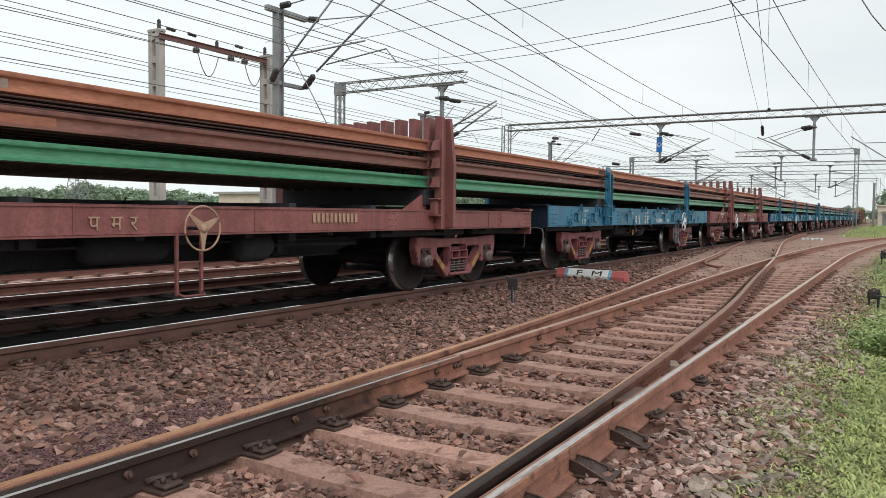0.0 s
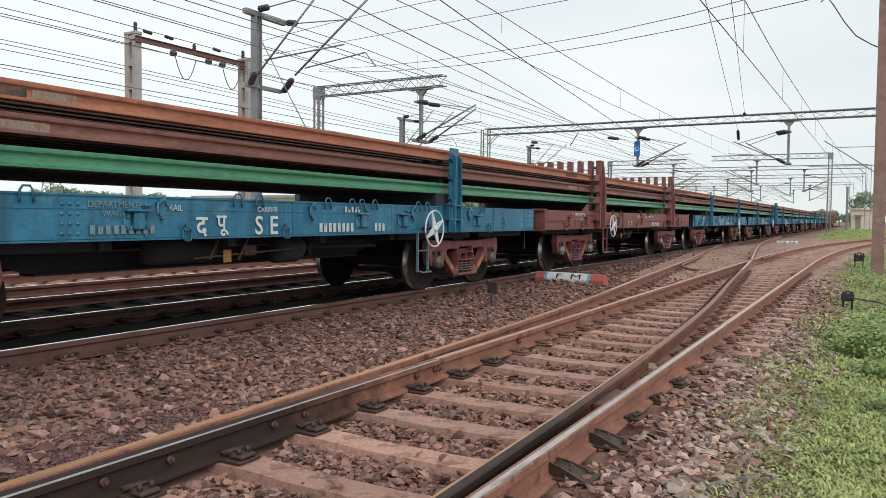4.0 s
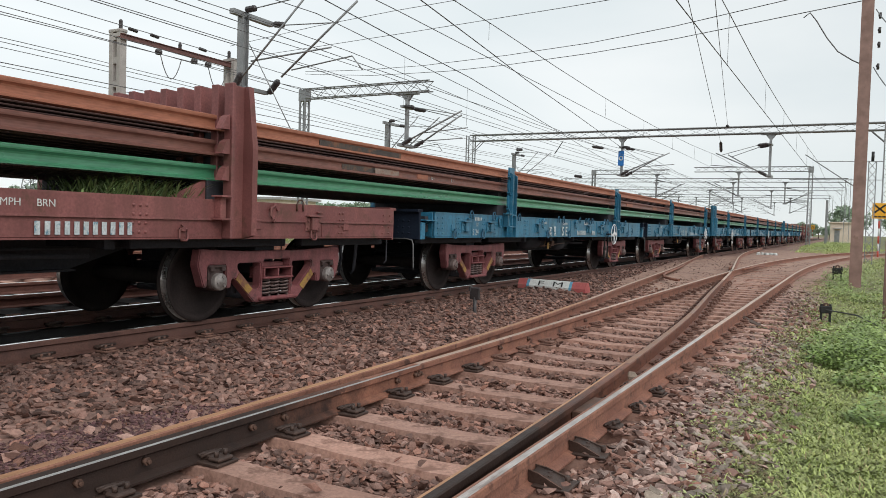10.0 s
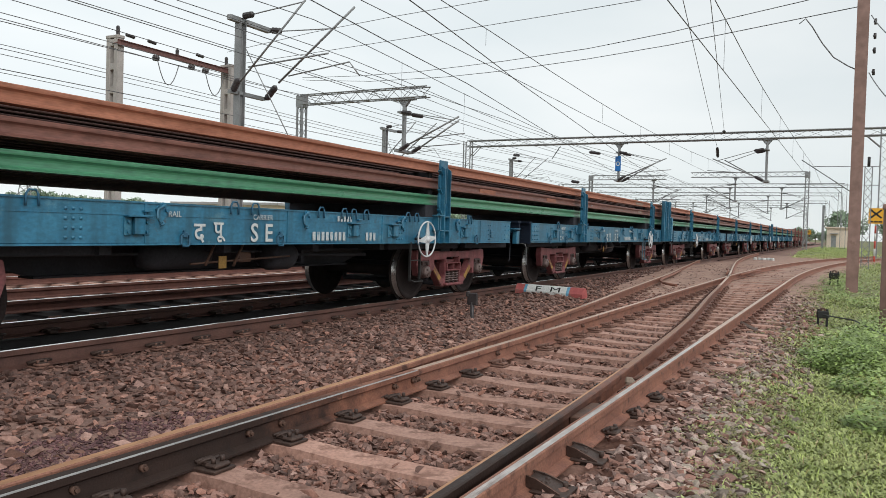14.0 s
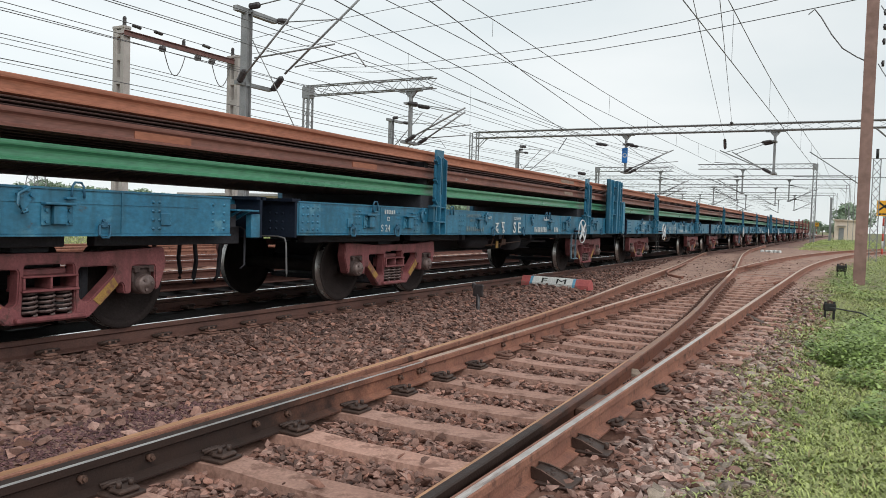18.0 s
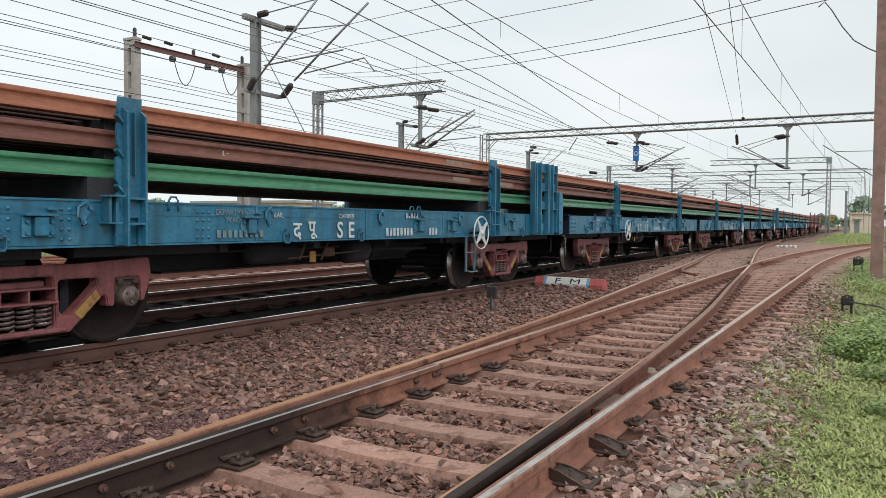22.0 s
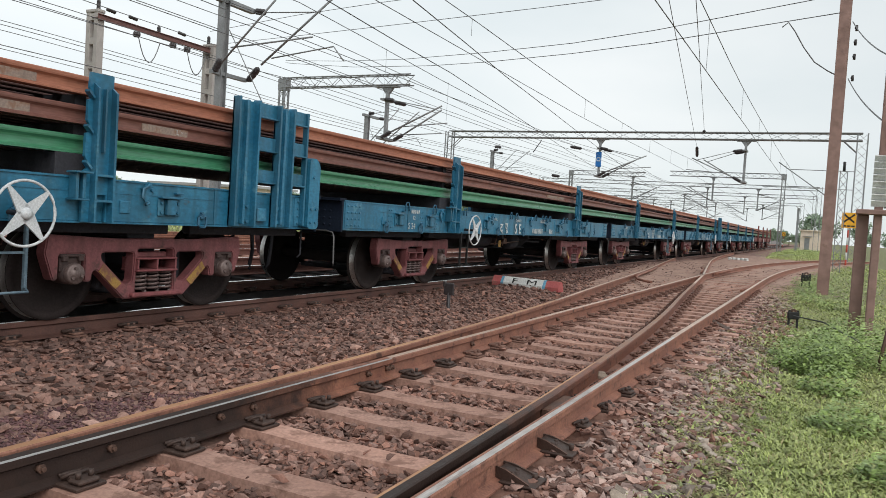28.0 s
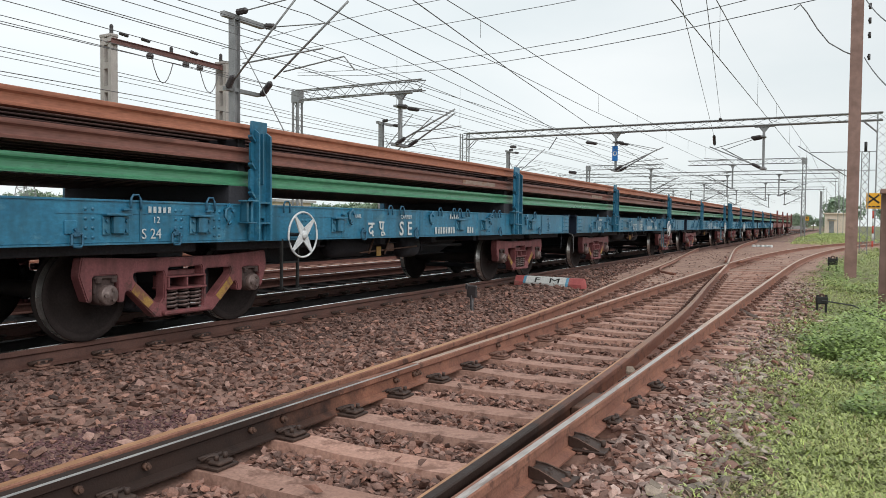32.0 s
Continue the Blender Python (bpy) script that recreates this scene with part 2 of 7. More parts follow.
M["leaf"] = mat("ground_cover_leaf", (0.225, 0.275, 0.085), (0.415, 0.445, 0.175), 0.6, scale=1.6, fine=20, bump=0, vary=0.32, island=True)
M["drygrass"] = mat("dry_grass", (0.30, 0.24, 0.12), (0.42, 0.34, 0.18), 0.8, scale=1.5, fine=20, bump=0, vary=0.3, island=True)
# Green paled in the colour itself to stand for distance haze.
M["tree"] = mat("hazed_foliage", (0.15, 0.225, 0.145), (0.30, 0.38, 0.265), 0.8, scale=0.4, fine=4, bump=0, vary=0.3, island=True)
M["bark"] = mat("bark", (0.10, 0.075, 0.055), (0.16, 0.12, 0.09), 0.9)
M["wallcream"] = mat("cream_lime_wash", (0.66, 0.54, 0.43), (0.76, 0.65, 0.55), 0.9, scale=0.7, fine=20, spots=(0.45, 0.34, 0.26), spot_amount=0.25, spot_scale=1)
M["wallgrey"] = mat("grey_shed_sheet", (0.30, 0.29, 0.29), (0.40, 0.39, 0.38), 0.8, scale=0.7, fine=20)
M["fmred"] = mat("faded_red_paint", (0.33, 0.075, 0.075), (0.45, 0.13, 0.12), 0.8, scale=5, fine=60, spots=(0.25, 0.17, 0.14), spot_amount=0.3, spot_scale=5)
M["fmblue"] = mat("faded_blue_paint", (0.10, 0.28, 0.42), (0.16, 0.36, 0.5), 0.8, scale=5, fine=60)
M["signblue"] = mat("enamel_blue", (0.01, 0.12, 0.42), (0.02, 0.18, 0.5), 0.4, bump=0)
M["signyellow"] = mat("sign_yellow", (0.75, 0.36, 0.02), (0.85, 0.45, 0.04), 0.5, bump=0)
M["pole_red"] = mat("pole_red", (0.42, 0.05, 0.035), (0.5, 0.08, 0.05), 0.6, bump=0)
M["stripe"] = mat("black_enamel", (0.01, 0.01, 0.01), (0.025, 0.025, 0.025), 0.5, bump=0)
M["weedleaf"] = mat("weed_leaf", (0.195, 0.29, 0.075), (0.35, 0.45, 0.15), 0.5, scale=1.5, fine=20, bump=0, vary=0.35, island=True)
M["purple"] = mat("purple_stone_grit", (0.085, 0.040, 0.042), (0.16, 0.082, 0.082), 0.9, scale=3, fine=90, bump=0.3, vary=0.4, island=True)
M["slab"] = mat("pink_stone_flake", (0.265, 0.147, 0.118), (0.375, 0.232, 0.188), 0.9, scale=3, fine=60, bump=0.3, vary=0.3, island=True)
M["stockrail"] = mat("stock_rail_rust", (0.164, 0.068, 0.047), (0.294, 0.133, 0.086), 0.75, 0.15, scale=4, fine=70, bump=0.2, spots=(0.06, 0.03, 0.025), spot_amount=0.35, spot_scale=6, blacken=(3.7, 5.0))
M["tongue"] = mat("tongue_rail_rust", (0.136, 0.056, 0.041), (0.249, 0.113, 0.075), 0.6, 0.15, scale=4, fine=70, bump=0.2, spots=(0.05, 0.025, 0.02), spot_amount=0.35, spot_scale=6, blacken=(4.3, 6.0))
M["tonguehead"] = mat("tongue_rail_head", (0.20, 0.095, 0.055), (0.32, 0.165, 0.10), 0.5, 0.3, scale=3, fine=60, bump=0.1, blacken=(1.8, 3.6))
M["tan"] = mat("tan_rusted_wheel_paint", (0.30, 0.19, 0.13), (0.42, 0.28, 0.2), 0.7, scale=6, fine=60, spots=(0.2, 0.09, 0.06), spot_amount=0.4)
M["brace"] = mat("oily_brace_steel", (0.03, 0.02, 0.018), (0.075, 0.045, 0.035), 0.55, 0.2, scale=7, fine=70, bump=0.2)
M["axlebox"] = mat("grimy_axle_box", (0.045, 0.030, 0.028), (0.095, 0.06, 0.055), 0.65, 0.1, scale=6, fine=50, bump=0.2)
M["navy"] = mat("dark_navy_end", (0.005, 0.008, 0.018), (0.012, 0.020, 0.036), 0.7, scale=3, fine=40, bump=0.15, spec=0.2)
M["deckgrass"] = mat("deck_weed_leaf", (0.075, 0.125, 0.04), (0.16, 0.22, 0.075), 0.6, scale=2, fine=20, bump=0, vary=0.4, island=True)
M["bluegrey"] = mat("dull_blue_grey_bar", (0.08, 0.13, 0.17), (0.14, 0.2, 0.24), 0.5, scale=6, fine=50)
M["yardrail"] = mat("dark_yard_rail_rust", (0.098, 0.042, 0.035), (0.19, 0.086, 0.066), 0.75, 0.15, scale=4, fine=70, bump=0.2)
M["tarnish"] = mat("worn_rail_head", (0.40, 0.35, 0.32), (0.64, 0.59, 0.56), 0.36, 0.75, scale=3, fine=60, bump=0.05, stretch=(1, 0.12, 1), spots=(0.20, 0.125, 0.10), spot_amount=0.6, spot_scale=5)
M["mirrorhead"] = mat("bright_rail_head", (0.62, 0.60, 0.58), (0.78, 0.76, 0.74), 0.2, 0.95, scale=3, fine=60, bump=0.0, stretch=(1, 0.1, 1))
# Ballast tone with the shade beside the train put in.
M["stonedark"] = mat("shaded_ballast_stone", (0.085, 0.043, 0.034), (0.18, 0.10, 0.08), 0.9, scale=9, fine=90, bump=0.35, vary=0.58, island=True)
M["wornedge"] = mat("worn_rail_edge", (0.34, 0.32, 0.31), (0.52, 0.50, 0.48), 0.3, 0.9, scale=3, fine=60, bump=0.03, stretch=(1, 0.1, 1))
M["chairrust"] = mat("rust_dusted_chair", (0.105, 0.056, 0.043), (0.20, 0.108, 0.082), 0.8, 0.1, scale=9, fine=80, bump=0.2)
M["isobeam"] = mat("maroon_channel_beam", (0.11, 0.05, 0.045), (0.18, 0.09, 0.08), 0.7, scale=3, fine=50)
M["palebed"] = mat("pale_ballast", (0.250, 0.148, 0.112), (0.375, 0.243, 0.190), 0.95, scale=1.6, fine=11, bump=1.0, spots=(0.16, 0.088, 0.068), spot_amount=0.42, spot_scale=2.2)
M["palehead"] = mat("dull_rail_head", (0.40, 0.27, 0.20), (0.60, 0.43, 0.34), 0.42, 0.45, scale=3, fine=60, bump=0.06, stretch=(1, 0.1, 1))
M["stonegreen"] = mat("lichen_grey_stone", (0.20, 0.155, 0.122), (0.37, 0.305, 0.25), 0.9, scale=9, fine=90, bump=0.3, vary=0.5, island=True)
M["moss"] = mat("olive_creeping_plant", (0.17, 0.155, 0.07), (0.29, 0.27, 0.125), 0.8, scale=2, fine=20, bump=0, vary=0.35, island=True)
M["stonewood"] = mat("weathered_dark_wood", (0.065, 0.042, 0.034), (0.13, 0.085, 0.066), 0.85, scale=3, fine=50, bump=0.3, stretch=(0.2, 1, 1))
M["capwhite"] = mat("pale_bearing_cap", (0.17, 0.15, 0.14), (0.33, 0.30, 0.29), 0.42, 0.35, scale=12, fine=60)


# ---- mesh helpers ----
def smooth_step(a, b, x):
    t = min(1.0, max(0.0, (x - a) / (b - a)))
    return t * t * (3 - 2 * t)


def box(bm, x0, x1, y0, y1, z0, z1, mi=0, bevel=0.0, m=None):
    v = [bm.verts.new((x, y, z)) for x in (x0, x1) for y in (y0, y1) for z in (z0, z1)]
    if m is not None:
        for q in v:
            q.co = m @ q.co
    fs = [bm.faces.new([v[i] for i in q]) for q in ((0, 1, 3, 2), (4, 6, 7, 5), (0, 4, 5, 1), (2, 3, 7, 6), (0, 2, 6, 4), (1, 5, 7, 3))]
    for f in fs:
        f.material_index = mi
    if bevel:
        es = list({e for f in fs for e in f.edges})
        bmesh.ops.bevel(bm, geom=es, offset=bevel, segments=1, affect="EDGES", profile=0.6)
    return fs


def tube(bm, pts, r, n=8, mi=0, caps=True, r2=None):
    """A round bar along a line of points."""
    pts = [Vector(p) for p in pts]
    rings = []
    for i, p in enumerate(pts):
        d = (pts[min(i + 1, len(pts) - 1)] - pts[max(i - 1, 0)]).normalized()
        a = d.orthogonal().normalized() if abs(d.z) > 0.95 else d.cross(Vector((0, 0, 1))).normalized()
        b = d.cross(a)
        rr = r if r2 is None else r + (r2 - r) * i / (len(pts) - 1)
        rings.append([bm.verts.new(p + rr * (math.cos(k * math.tau / n) * a + math.sin(k * math.tau / n) * b)) for k in range(n)])
    for u, v in zip(rings, rings[1:]):
        for k in range(n):
            f = bm.faces.new((u[k], u[(k + 1) % n], v[(k + 1) % n], v[k]))
            f.material_index, f.smooth = mi, n > 5
    if caps:
        for q in (rings[0][::-1], rings[-1]):
            bm.faces.new(q).material_index = mi


def lathe(bm, prof, n=32, axis="x", mi=0, at=(0, 0, 0), mats=None):
    """Turn (radius, along) pairs round an axis."""
    rings = []
    for r, a in prof:
        ring = []
        for k in range(n):
            c, s = r * math.cos(k * math.tau / n), r * math.sin(k * math.tau / n)
            p = {"x": (a, c, s), "y": (c, a, s), "z": (c, s, a)}[axis]
            ring.append(bm.verts.new((p[0] + at[0], p[1] + at[1], p[2] + at[2])))
        rings.append(ring)
    for j, (u, v) in enumerate(zip(rings, rings[1:])):
        for k in range(n):
            f = bm.faces.new((u[k], u[(k + 1) % n], v[(k + 1) % n], v[k]))
            f.material_index = mats[j] if mats else mi
            f.smooth = True
    return rings


def plate(bm, outline, holes, x0, x1, mi=0):
    """A flat casting in the y-z plane between x0 and x1, with openings."""
    es = []
    for loop in (outline, *holes):
        vs = [bm.verts.new((x0, y, z)) for y, z in loop]
        es += [bm.edges.new((vs[i], vs[(i + 1) % len(vs)])) for i in range(len(vs))]
    r = bmesh.ops.triangle_fill(bm, edges=es, use_beauty=True)
    fs = [g for g in r["geom"] if isinstance(g, bmesh.types.BMFace)]
    ex = bmesh.ops.extrude_face_region(bm, geom=fs)
    bmesh.ops.translate(bm, verts=[g for g in ex["geom"] if isinstance(g, bmesh.types.BMVert)], vec=(x1 - x0, 0, 0))
    for f in bm.faces:
        f.material_index = mi


def finish(bm, name, *materials):
    bmesh.ops.recalc_face_normals(bm, faces=bm.faces)
    me = bpy.data.meshes.new(name)
    bm.to_mesh(me)
    bm.free()
    for m in materials:
        me.materials.append(M[m])
    return me


def put(name, me, parent=None, m=None, label="", category="", group="", kind=""):
    ob = new(name, me)
    if parent is not None:
        ob.parent = parent
    if m is not None:
        ob.matrix_basis = m
    return tagged(ob, label, category, group, kind)


def part(name, bm, material, parent, label=""):
    return put(name, finish(bm, name, *([material] if isinstance(material, str) else material)), parent, label=label)


def thing(name, label, category, m=None, group="", kind=""):
    ob = new(name)
    ob.empty_display_size = 0.2
    if m is not None:
        ob.matrix_basis = m
    return tagged(ob, label, category, group, kind)


def raw(name, verts, faces, materials, smooth=False, idx=None):
    me = bpy.data.meshes.new(name)
    me.from_pydata(verts, [], faces)
    for m in materials:
        me.materials.append(M[m])
    if idx is not None:
        me.polygons.foreach_set("material_index", idx)
    if smooth:
        me.polygons.foreach_set("use_smooth", [True] * len(faces))
    me.update()
    return me


# ---- lines of the tracks (x of each centre line at y) ----
def curve_through(knots, y):
    """Smooth line through (y, x) knots."""
    i = 0
    while i < len(knots) - 2 and y > knots[i + 1][0]:
        i += 1
    p = [knots[max(0, i - 1)], knots[i], knots[i + 1], knots[min(len(knots) - 1, i + 2)]]
    h = p[2][0] - p[1][0]
    t = (y - p[1][0]) / h
    m1 = (p[2][1] - p[0][1]) / (p[2][0] - p[0][0]) * h
    m2 = (p[3][1] - p[1][1]) / (p[3][0] - p[1][0]) * h
    if t < 0:
        return p[1][1] + m1 * t
    if t > 1:
        return p[2][1] + m2 * (t - 1)
    return (2 * t**3 - 3 * t**2 + 1) * p[1][1] + (t**3 - 2 * t**2 + t) * m1 + (3 * t**2 - 2 * t**3) * p[2][1] + (t**3 - t**2) * m2


STRAIGHT = 22.0   # the curve of the train's track ends here


def train_x(y):
    if y < STRAIGHT:
        return TRACK_X - BEND * y * y / 2
    return TRACK_X - BEND * STRAIGHT * (y - STRAIGHT / 2)


def near_x(y):
    return -2.34 - 0.0095 * y + (0.00245 * (y - 24) ** 2 if y > 24 else 0)


DIVERGE = [(-8, -2.27), (-3, -2.33), (2, -2.47), (6, -2.62), (11, -2.95), (16, -3.45), (21, -3.93), (25, -4.33), (34, -5.40), (41.4, -6.22), (50, -6.95), (58, -7.40), (66, -7.78), (80, -8.36)]


def branch_x(y):
    return curve_through(DIVERGE, y)


def rounded(loop, r, n=3):
    """A 2-D loop with its corners rounded."""
    out = []
    for i, p in enumerate(loop):
        a, b, p = Vector(loop[i - 1]), Vector(loop[(i + 1) % len(loop)]), Vector(p)
        ra, rb = min(r, (a - p).length * 0.45), min(r, (b - p).length * 0.45)
        q0, q1 = p + (a - p).normalized() * ra, p + (b - p).normalized() * rb
        for k in range(n + 1):
            u = k / n
            out.append(tuple(q0 * (1 - u) ** 2 + p * 2 * u * (1 - u) + q1 * u**2))
    return out


def islands(me):
    """The loose pieces of a mesh as meshes of their own, the largest first."""
    bm = bmesh.new()
    bm.from_mesh(me)
    seen, groups = set(), []
    for f in bm.faces:
        if f in seen:
            continue
        todo, grp = [f], []
        seen.add(f)
        while todo:
            g = todo.pop()
            grp.append(g)
            for v in g.verts:
                for h in v.link_faces:
                    if h not in seen:
                        seen.add(h)
                        todo.append(h)
        groups.append(grp)
    groups.sort(key=lambda g: -sum(f.calc_area() for f in g))
    out = []
    for grp in groups:
        vs = list({v for f in grp for v in f.verts})
        at = {v: i for i, v in enumerate(vs)}
        m = bpy.data.meshes.new(me.name)
        m.from_pydata([v.co[:] for v in vs], [], [[at[v] for v in f.verts] for f in grp])
        for x in me.materials:
            m.materials.append(x)
        m.polygons.foreach_set("material_index", [f.material_index for f in grp])
        m.polygons.foreach_set("use_smooth", [f.smooth for f in grp])
        m.update()
        out.append(m)
    bm.free()
    return out


SPLIT = {}


def put_pieces(name, sub, me, parent, m=None, label="", siblings=False):
    """A part whose loose pieces become sub-parts (or parts beside it)."""
    if me.name not in SPLIT:
        SPLIT[me.name] = islands(me)
    first = put(name, SPLIT[me.name][0], parent, m, label)
    for p in SPLIT[me.name][1:]:
        if siblings:
            put(sub, p, parent, m)
        else:
            put(sub, p, first)
    return first


RAIL = [(-0.075, -0.172), (-0.075, -0.161), (-0.014, -0.142), (-0.009, -0.06), (-0.036, -0.045), (-0.036, -0.008), (-0.029, 0.0),
        (-0.012, 0.0), (0.016, 0.0), (0.029, 0.0), (0.036, -0.008), (0.036, -0.045), (0.009, -0.06), (0.014, -0.142), (0.075, -0.161), (0.075, -0.172)]
HEAD = 0.874   # centre line to rail centre


# ---- ground ----
def ground_z(x, y):
    """Height of the bed: ballast shoulders, cess and the grass verge."""
    n = noise.noise(Vector((x * 0.9, y * 0.9, 0))) * 0.025 + noise.noise(Vector((x * 3.1, y * 3.1, 5))) * 0.012
    near = near_x(min(max(y, -5), 60))
    verge = near + 1.5
    z = -0.215 - 0.03 * (1 - smooth_step(0.9, 1.15, abs(x - near))) * (1 - smooth_step(30, 40, y))
    if y > 14 and abs(x - near) < 4.5:
        z += 0.048 * smooth_step(15.5, 20, y)
    if x > near + 1.1 and y < 11:
        z += 0.045 * smooth_step(near + 1.12, near + 1.4, x) * (1 - smooth_step(6.0, 8.5, y)) * (1 - smooth_step(near + 1.5, near + 2.0, x))
    if x > verge:
        z -= 0.10 * smooth_step(verge, verge + 0.9, x)
    mid = (train_x(y) + 0.95 + min(near, branch_x(min(y, 60))) - 1.2) / 2
    gap = abs(near - train_x(y)) - 3.0
    if gap > 0.4 and y < 45:
        z += 0.09 * math.exp(-((x - mid) / 1.1) ** 2)
    if x < train_x(y) - 2:
        z = -0.23
    if abs(x - train_x(y)) < 0.8 and -15 < y < 260:
        return -0.17 + 0.4 * n
    return z + n * (0.5 if x > verge + 0.8 else 1.0)


def sheet(name, xs, ys, zfun, materials, pick=None, label="", category="ground"):
    nx = len(xs)
    vs = [(x, y, zfun(x, y)) for y in ys for x in xs]
    fs, idx = [], []
    for j in range(len(ys) - 1):
        for i in range(nx - 1):
            fs.append((j * nx + i, j * nx + i + 1, (j + 1) * nx + i + 1, (j + 1) * nx + i))
            idx.append(pick((xs[i] + xs[i + 1]) / 2, (ys[j] + ys[j + 1]) / 2) if pick else 0)
    return put(name, raw(name, vs, fs, materials, True, idx), label=label, category=category, kind="structure")


def graded(limits):
    out = []
    for a, b, step in limits:
        k = max(1, round((b - a) / step))
        out += [a + (b - a) * i / k for i in range(k)]
    return out + [limits[-1][1]]


def yard_edge(y):
    """Where the yard's ballast gives way to grass, on the far side."""
    return max(-28.5, -23.7 - 0.3 * max(0.0, y - 15.0))


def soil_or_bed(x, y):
    # Strip under the train: oil and painted-in shade.
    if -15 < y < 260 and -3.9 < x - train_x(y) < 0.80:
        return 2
    n = noise.noise(Vector((x * 1.7, y * 1.7, 2)))
    edge = near_x(min(max(y, -5), 60)) + 1.75
    if y > 70:
        edge = max(train_x(y) + 2.6, -4.5 - 0.05 * (y - 70)) if y < 420 else -1e9
    if x > edge + 0.35 * n:
        return 3
    # Paler ballast from about y 16 on, right of the diverging line.
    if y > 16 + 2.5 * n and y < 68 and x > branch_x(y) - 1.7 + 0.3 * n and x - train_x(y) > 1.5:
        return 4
    if x > yard_edge(y) + 0.5 * n:
        return 0
    return 1 if x > yard_edge(y) - 0.6 + n else 3


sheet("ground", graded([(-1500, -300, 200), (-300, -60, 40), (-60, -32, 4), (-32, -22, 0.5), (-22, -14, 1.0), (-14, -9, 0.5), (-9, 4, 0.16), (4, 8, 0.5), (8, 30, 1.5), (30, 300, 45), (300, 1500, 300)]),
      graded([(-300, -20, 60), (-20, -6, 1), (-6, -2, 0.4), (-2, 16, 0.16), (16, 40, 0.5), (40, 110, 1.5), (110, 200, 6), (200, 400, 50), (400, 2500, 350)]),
      ground_z, ["bed", "soil", "oilshade", "turf", "palebed"], soil_or_bed, label="reddish ballast bed and soil of a railway yard")


# ---- loose ballast stones ----
def stone_shapes(count):
    shapes = []
    for _ in range(count):
        bm = bmesh.new()
        sx, sy, sz = random.uniform(0.95, 1.4), random.uniform(0.6, 1.0), random.uniform(0.3, 0.62)
        for _ in range(11):
            d = Vector((random.gauss(0, 1), random.gauss(0, 1), random.gauss(0, 1))).normalized() * random.uniform(0.8, 1.05)
            bm.verts.new((d.x * sx, d.y * sy, d.z * sz))
        hull = bmesh.ops.convex_hull(bm, input=bm.verts)
        bad = [g for g in hull["geom_interior"] if isinstance(g, bmesh.types.BMVert)]
        bad += [v for v in bm.verts if not v.link_faces and v not in bad]
        bmesh.ops.delete(bm, geom=bad, context="VERTS")
        bm.verts.index_update()
        shapes.append((np.array([v.co[:] for v in bm.verts]), np.array([[v.index for v in f.verts] for f in bm.faces])))
        bm.free()
    return shapes


STONES = stone_shapes(22)


def scatter(name, places, material, label, category):
    """places: (x, y, z, size) rows."""
    V, F, base = [], [], 0
    rng = np.random.default_rng(7)
    for x, y, z, s in places:
        v, f = STONES[rng.integers(len(STONES))]
        a, b, c = rng.uniform(0, 6.28), rng.normal(0, 0.35), rng.normal(0, 0.35)
        r = np.array(Euler((b, c, a)).to_matrix())
        V.append((v * s) @ r.T + (x, y, z))
        F.append(f + base)
        base += len(v)
    V, F = np.concatenate(V), np.concatenate(F)
    me = bpy.data.meshes.new(name)
    me.vertices.add(len(V))
    me.vertices.foreach_set("co", V.ravel())
    me.loops.add(F.size)
    me.loops.foreach_set("vertex_index", F.ravel().astype(np.int32))
    me.polygons.add(len(F))
    me.polygons.foreach_set("loop_start", np.arange(0, F.size, 3, dtype=np.int32))
    me.materials.append(M[material])
    me.update()
    me.validate()
    me.polygons.foreach_set("use_smooth", np.zeros(len(me.polygons), dtype=bool))
    return put(name, me, label=label, category=category, kind="stuff")


def on_sleeper(x, y):
    k = (y - SLEEPER_0) / SLEEPER_STEP
    return abs(k - round(k)) * SLEEPER_STEP < 0.13 and abs(x - near_x(y)) < 1.38


SLEEPER_0, SLEEPER_STEP = 3.14, 0.66


def grit_patch(x, y):
    """Fine purple grit that lies along the outer rail of the turnout."""
    d = branch_x(y) - HEAD - x
    reach = 0.34 + 0.5 * (1 - smooth_step(3.2, 5.2, y)) - 0.3 * smooth_step(8, 11, y)
    return 1.2 < y < 11 and 0.0 < d < reach + 0.35 * noise.noise(Vector((x * 1.3, y * 1.1, 4)))


stones = []
rs = random.Random(11)
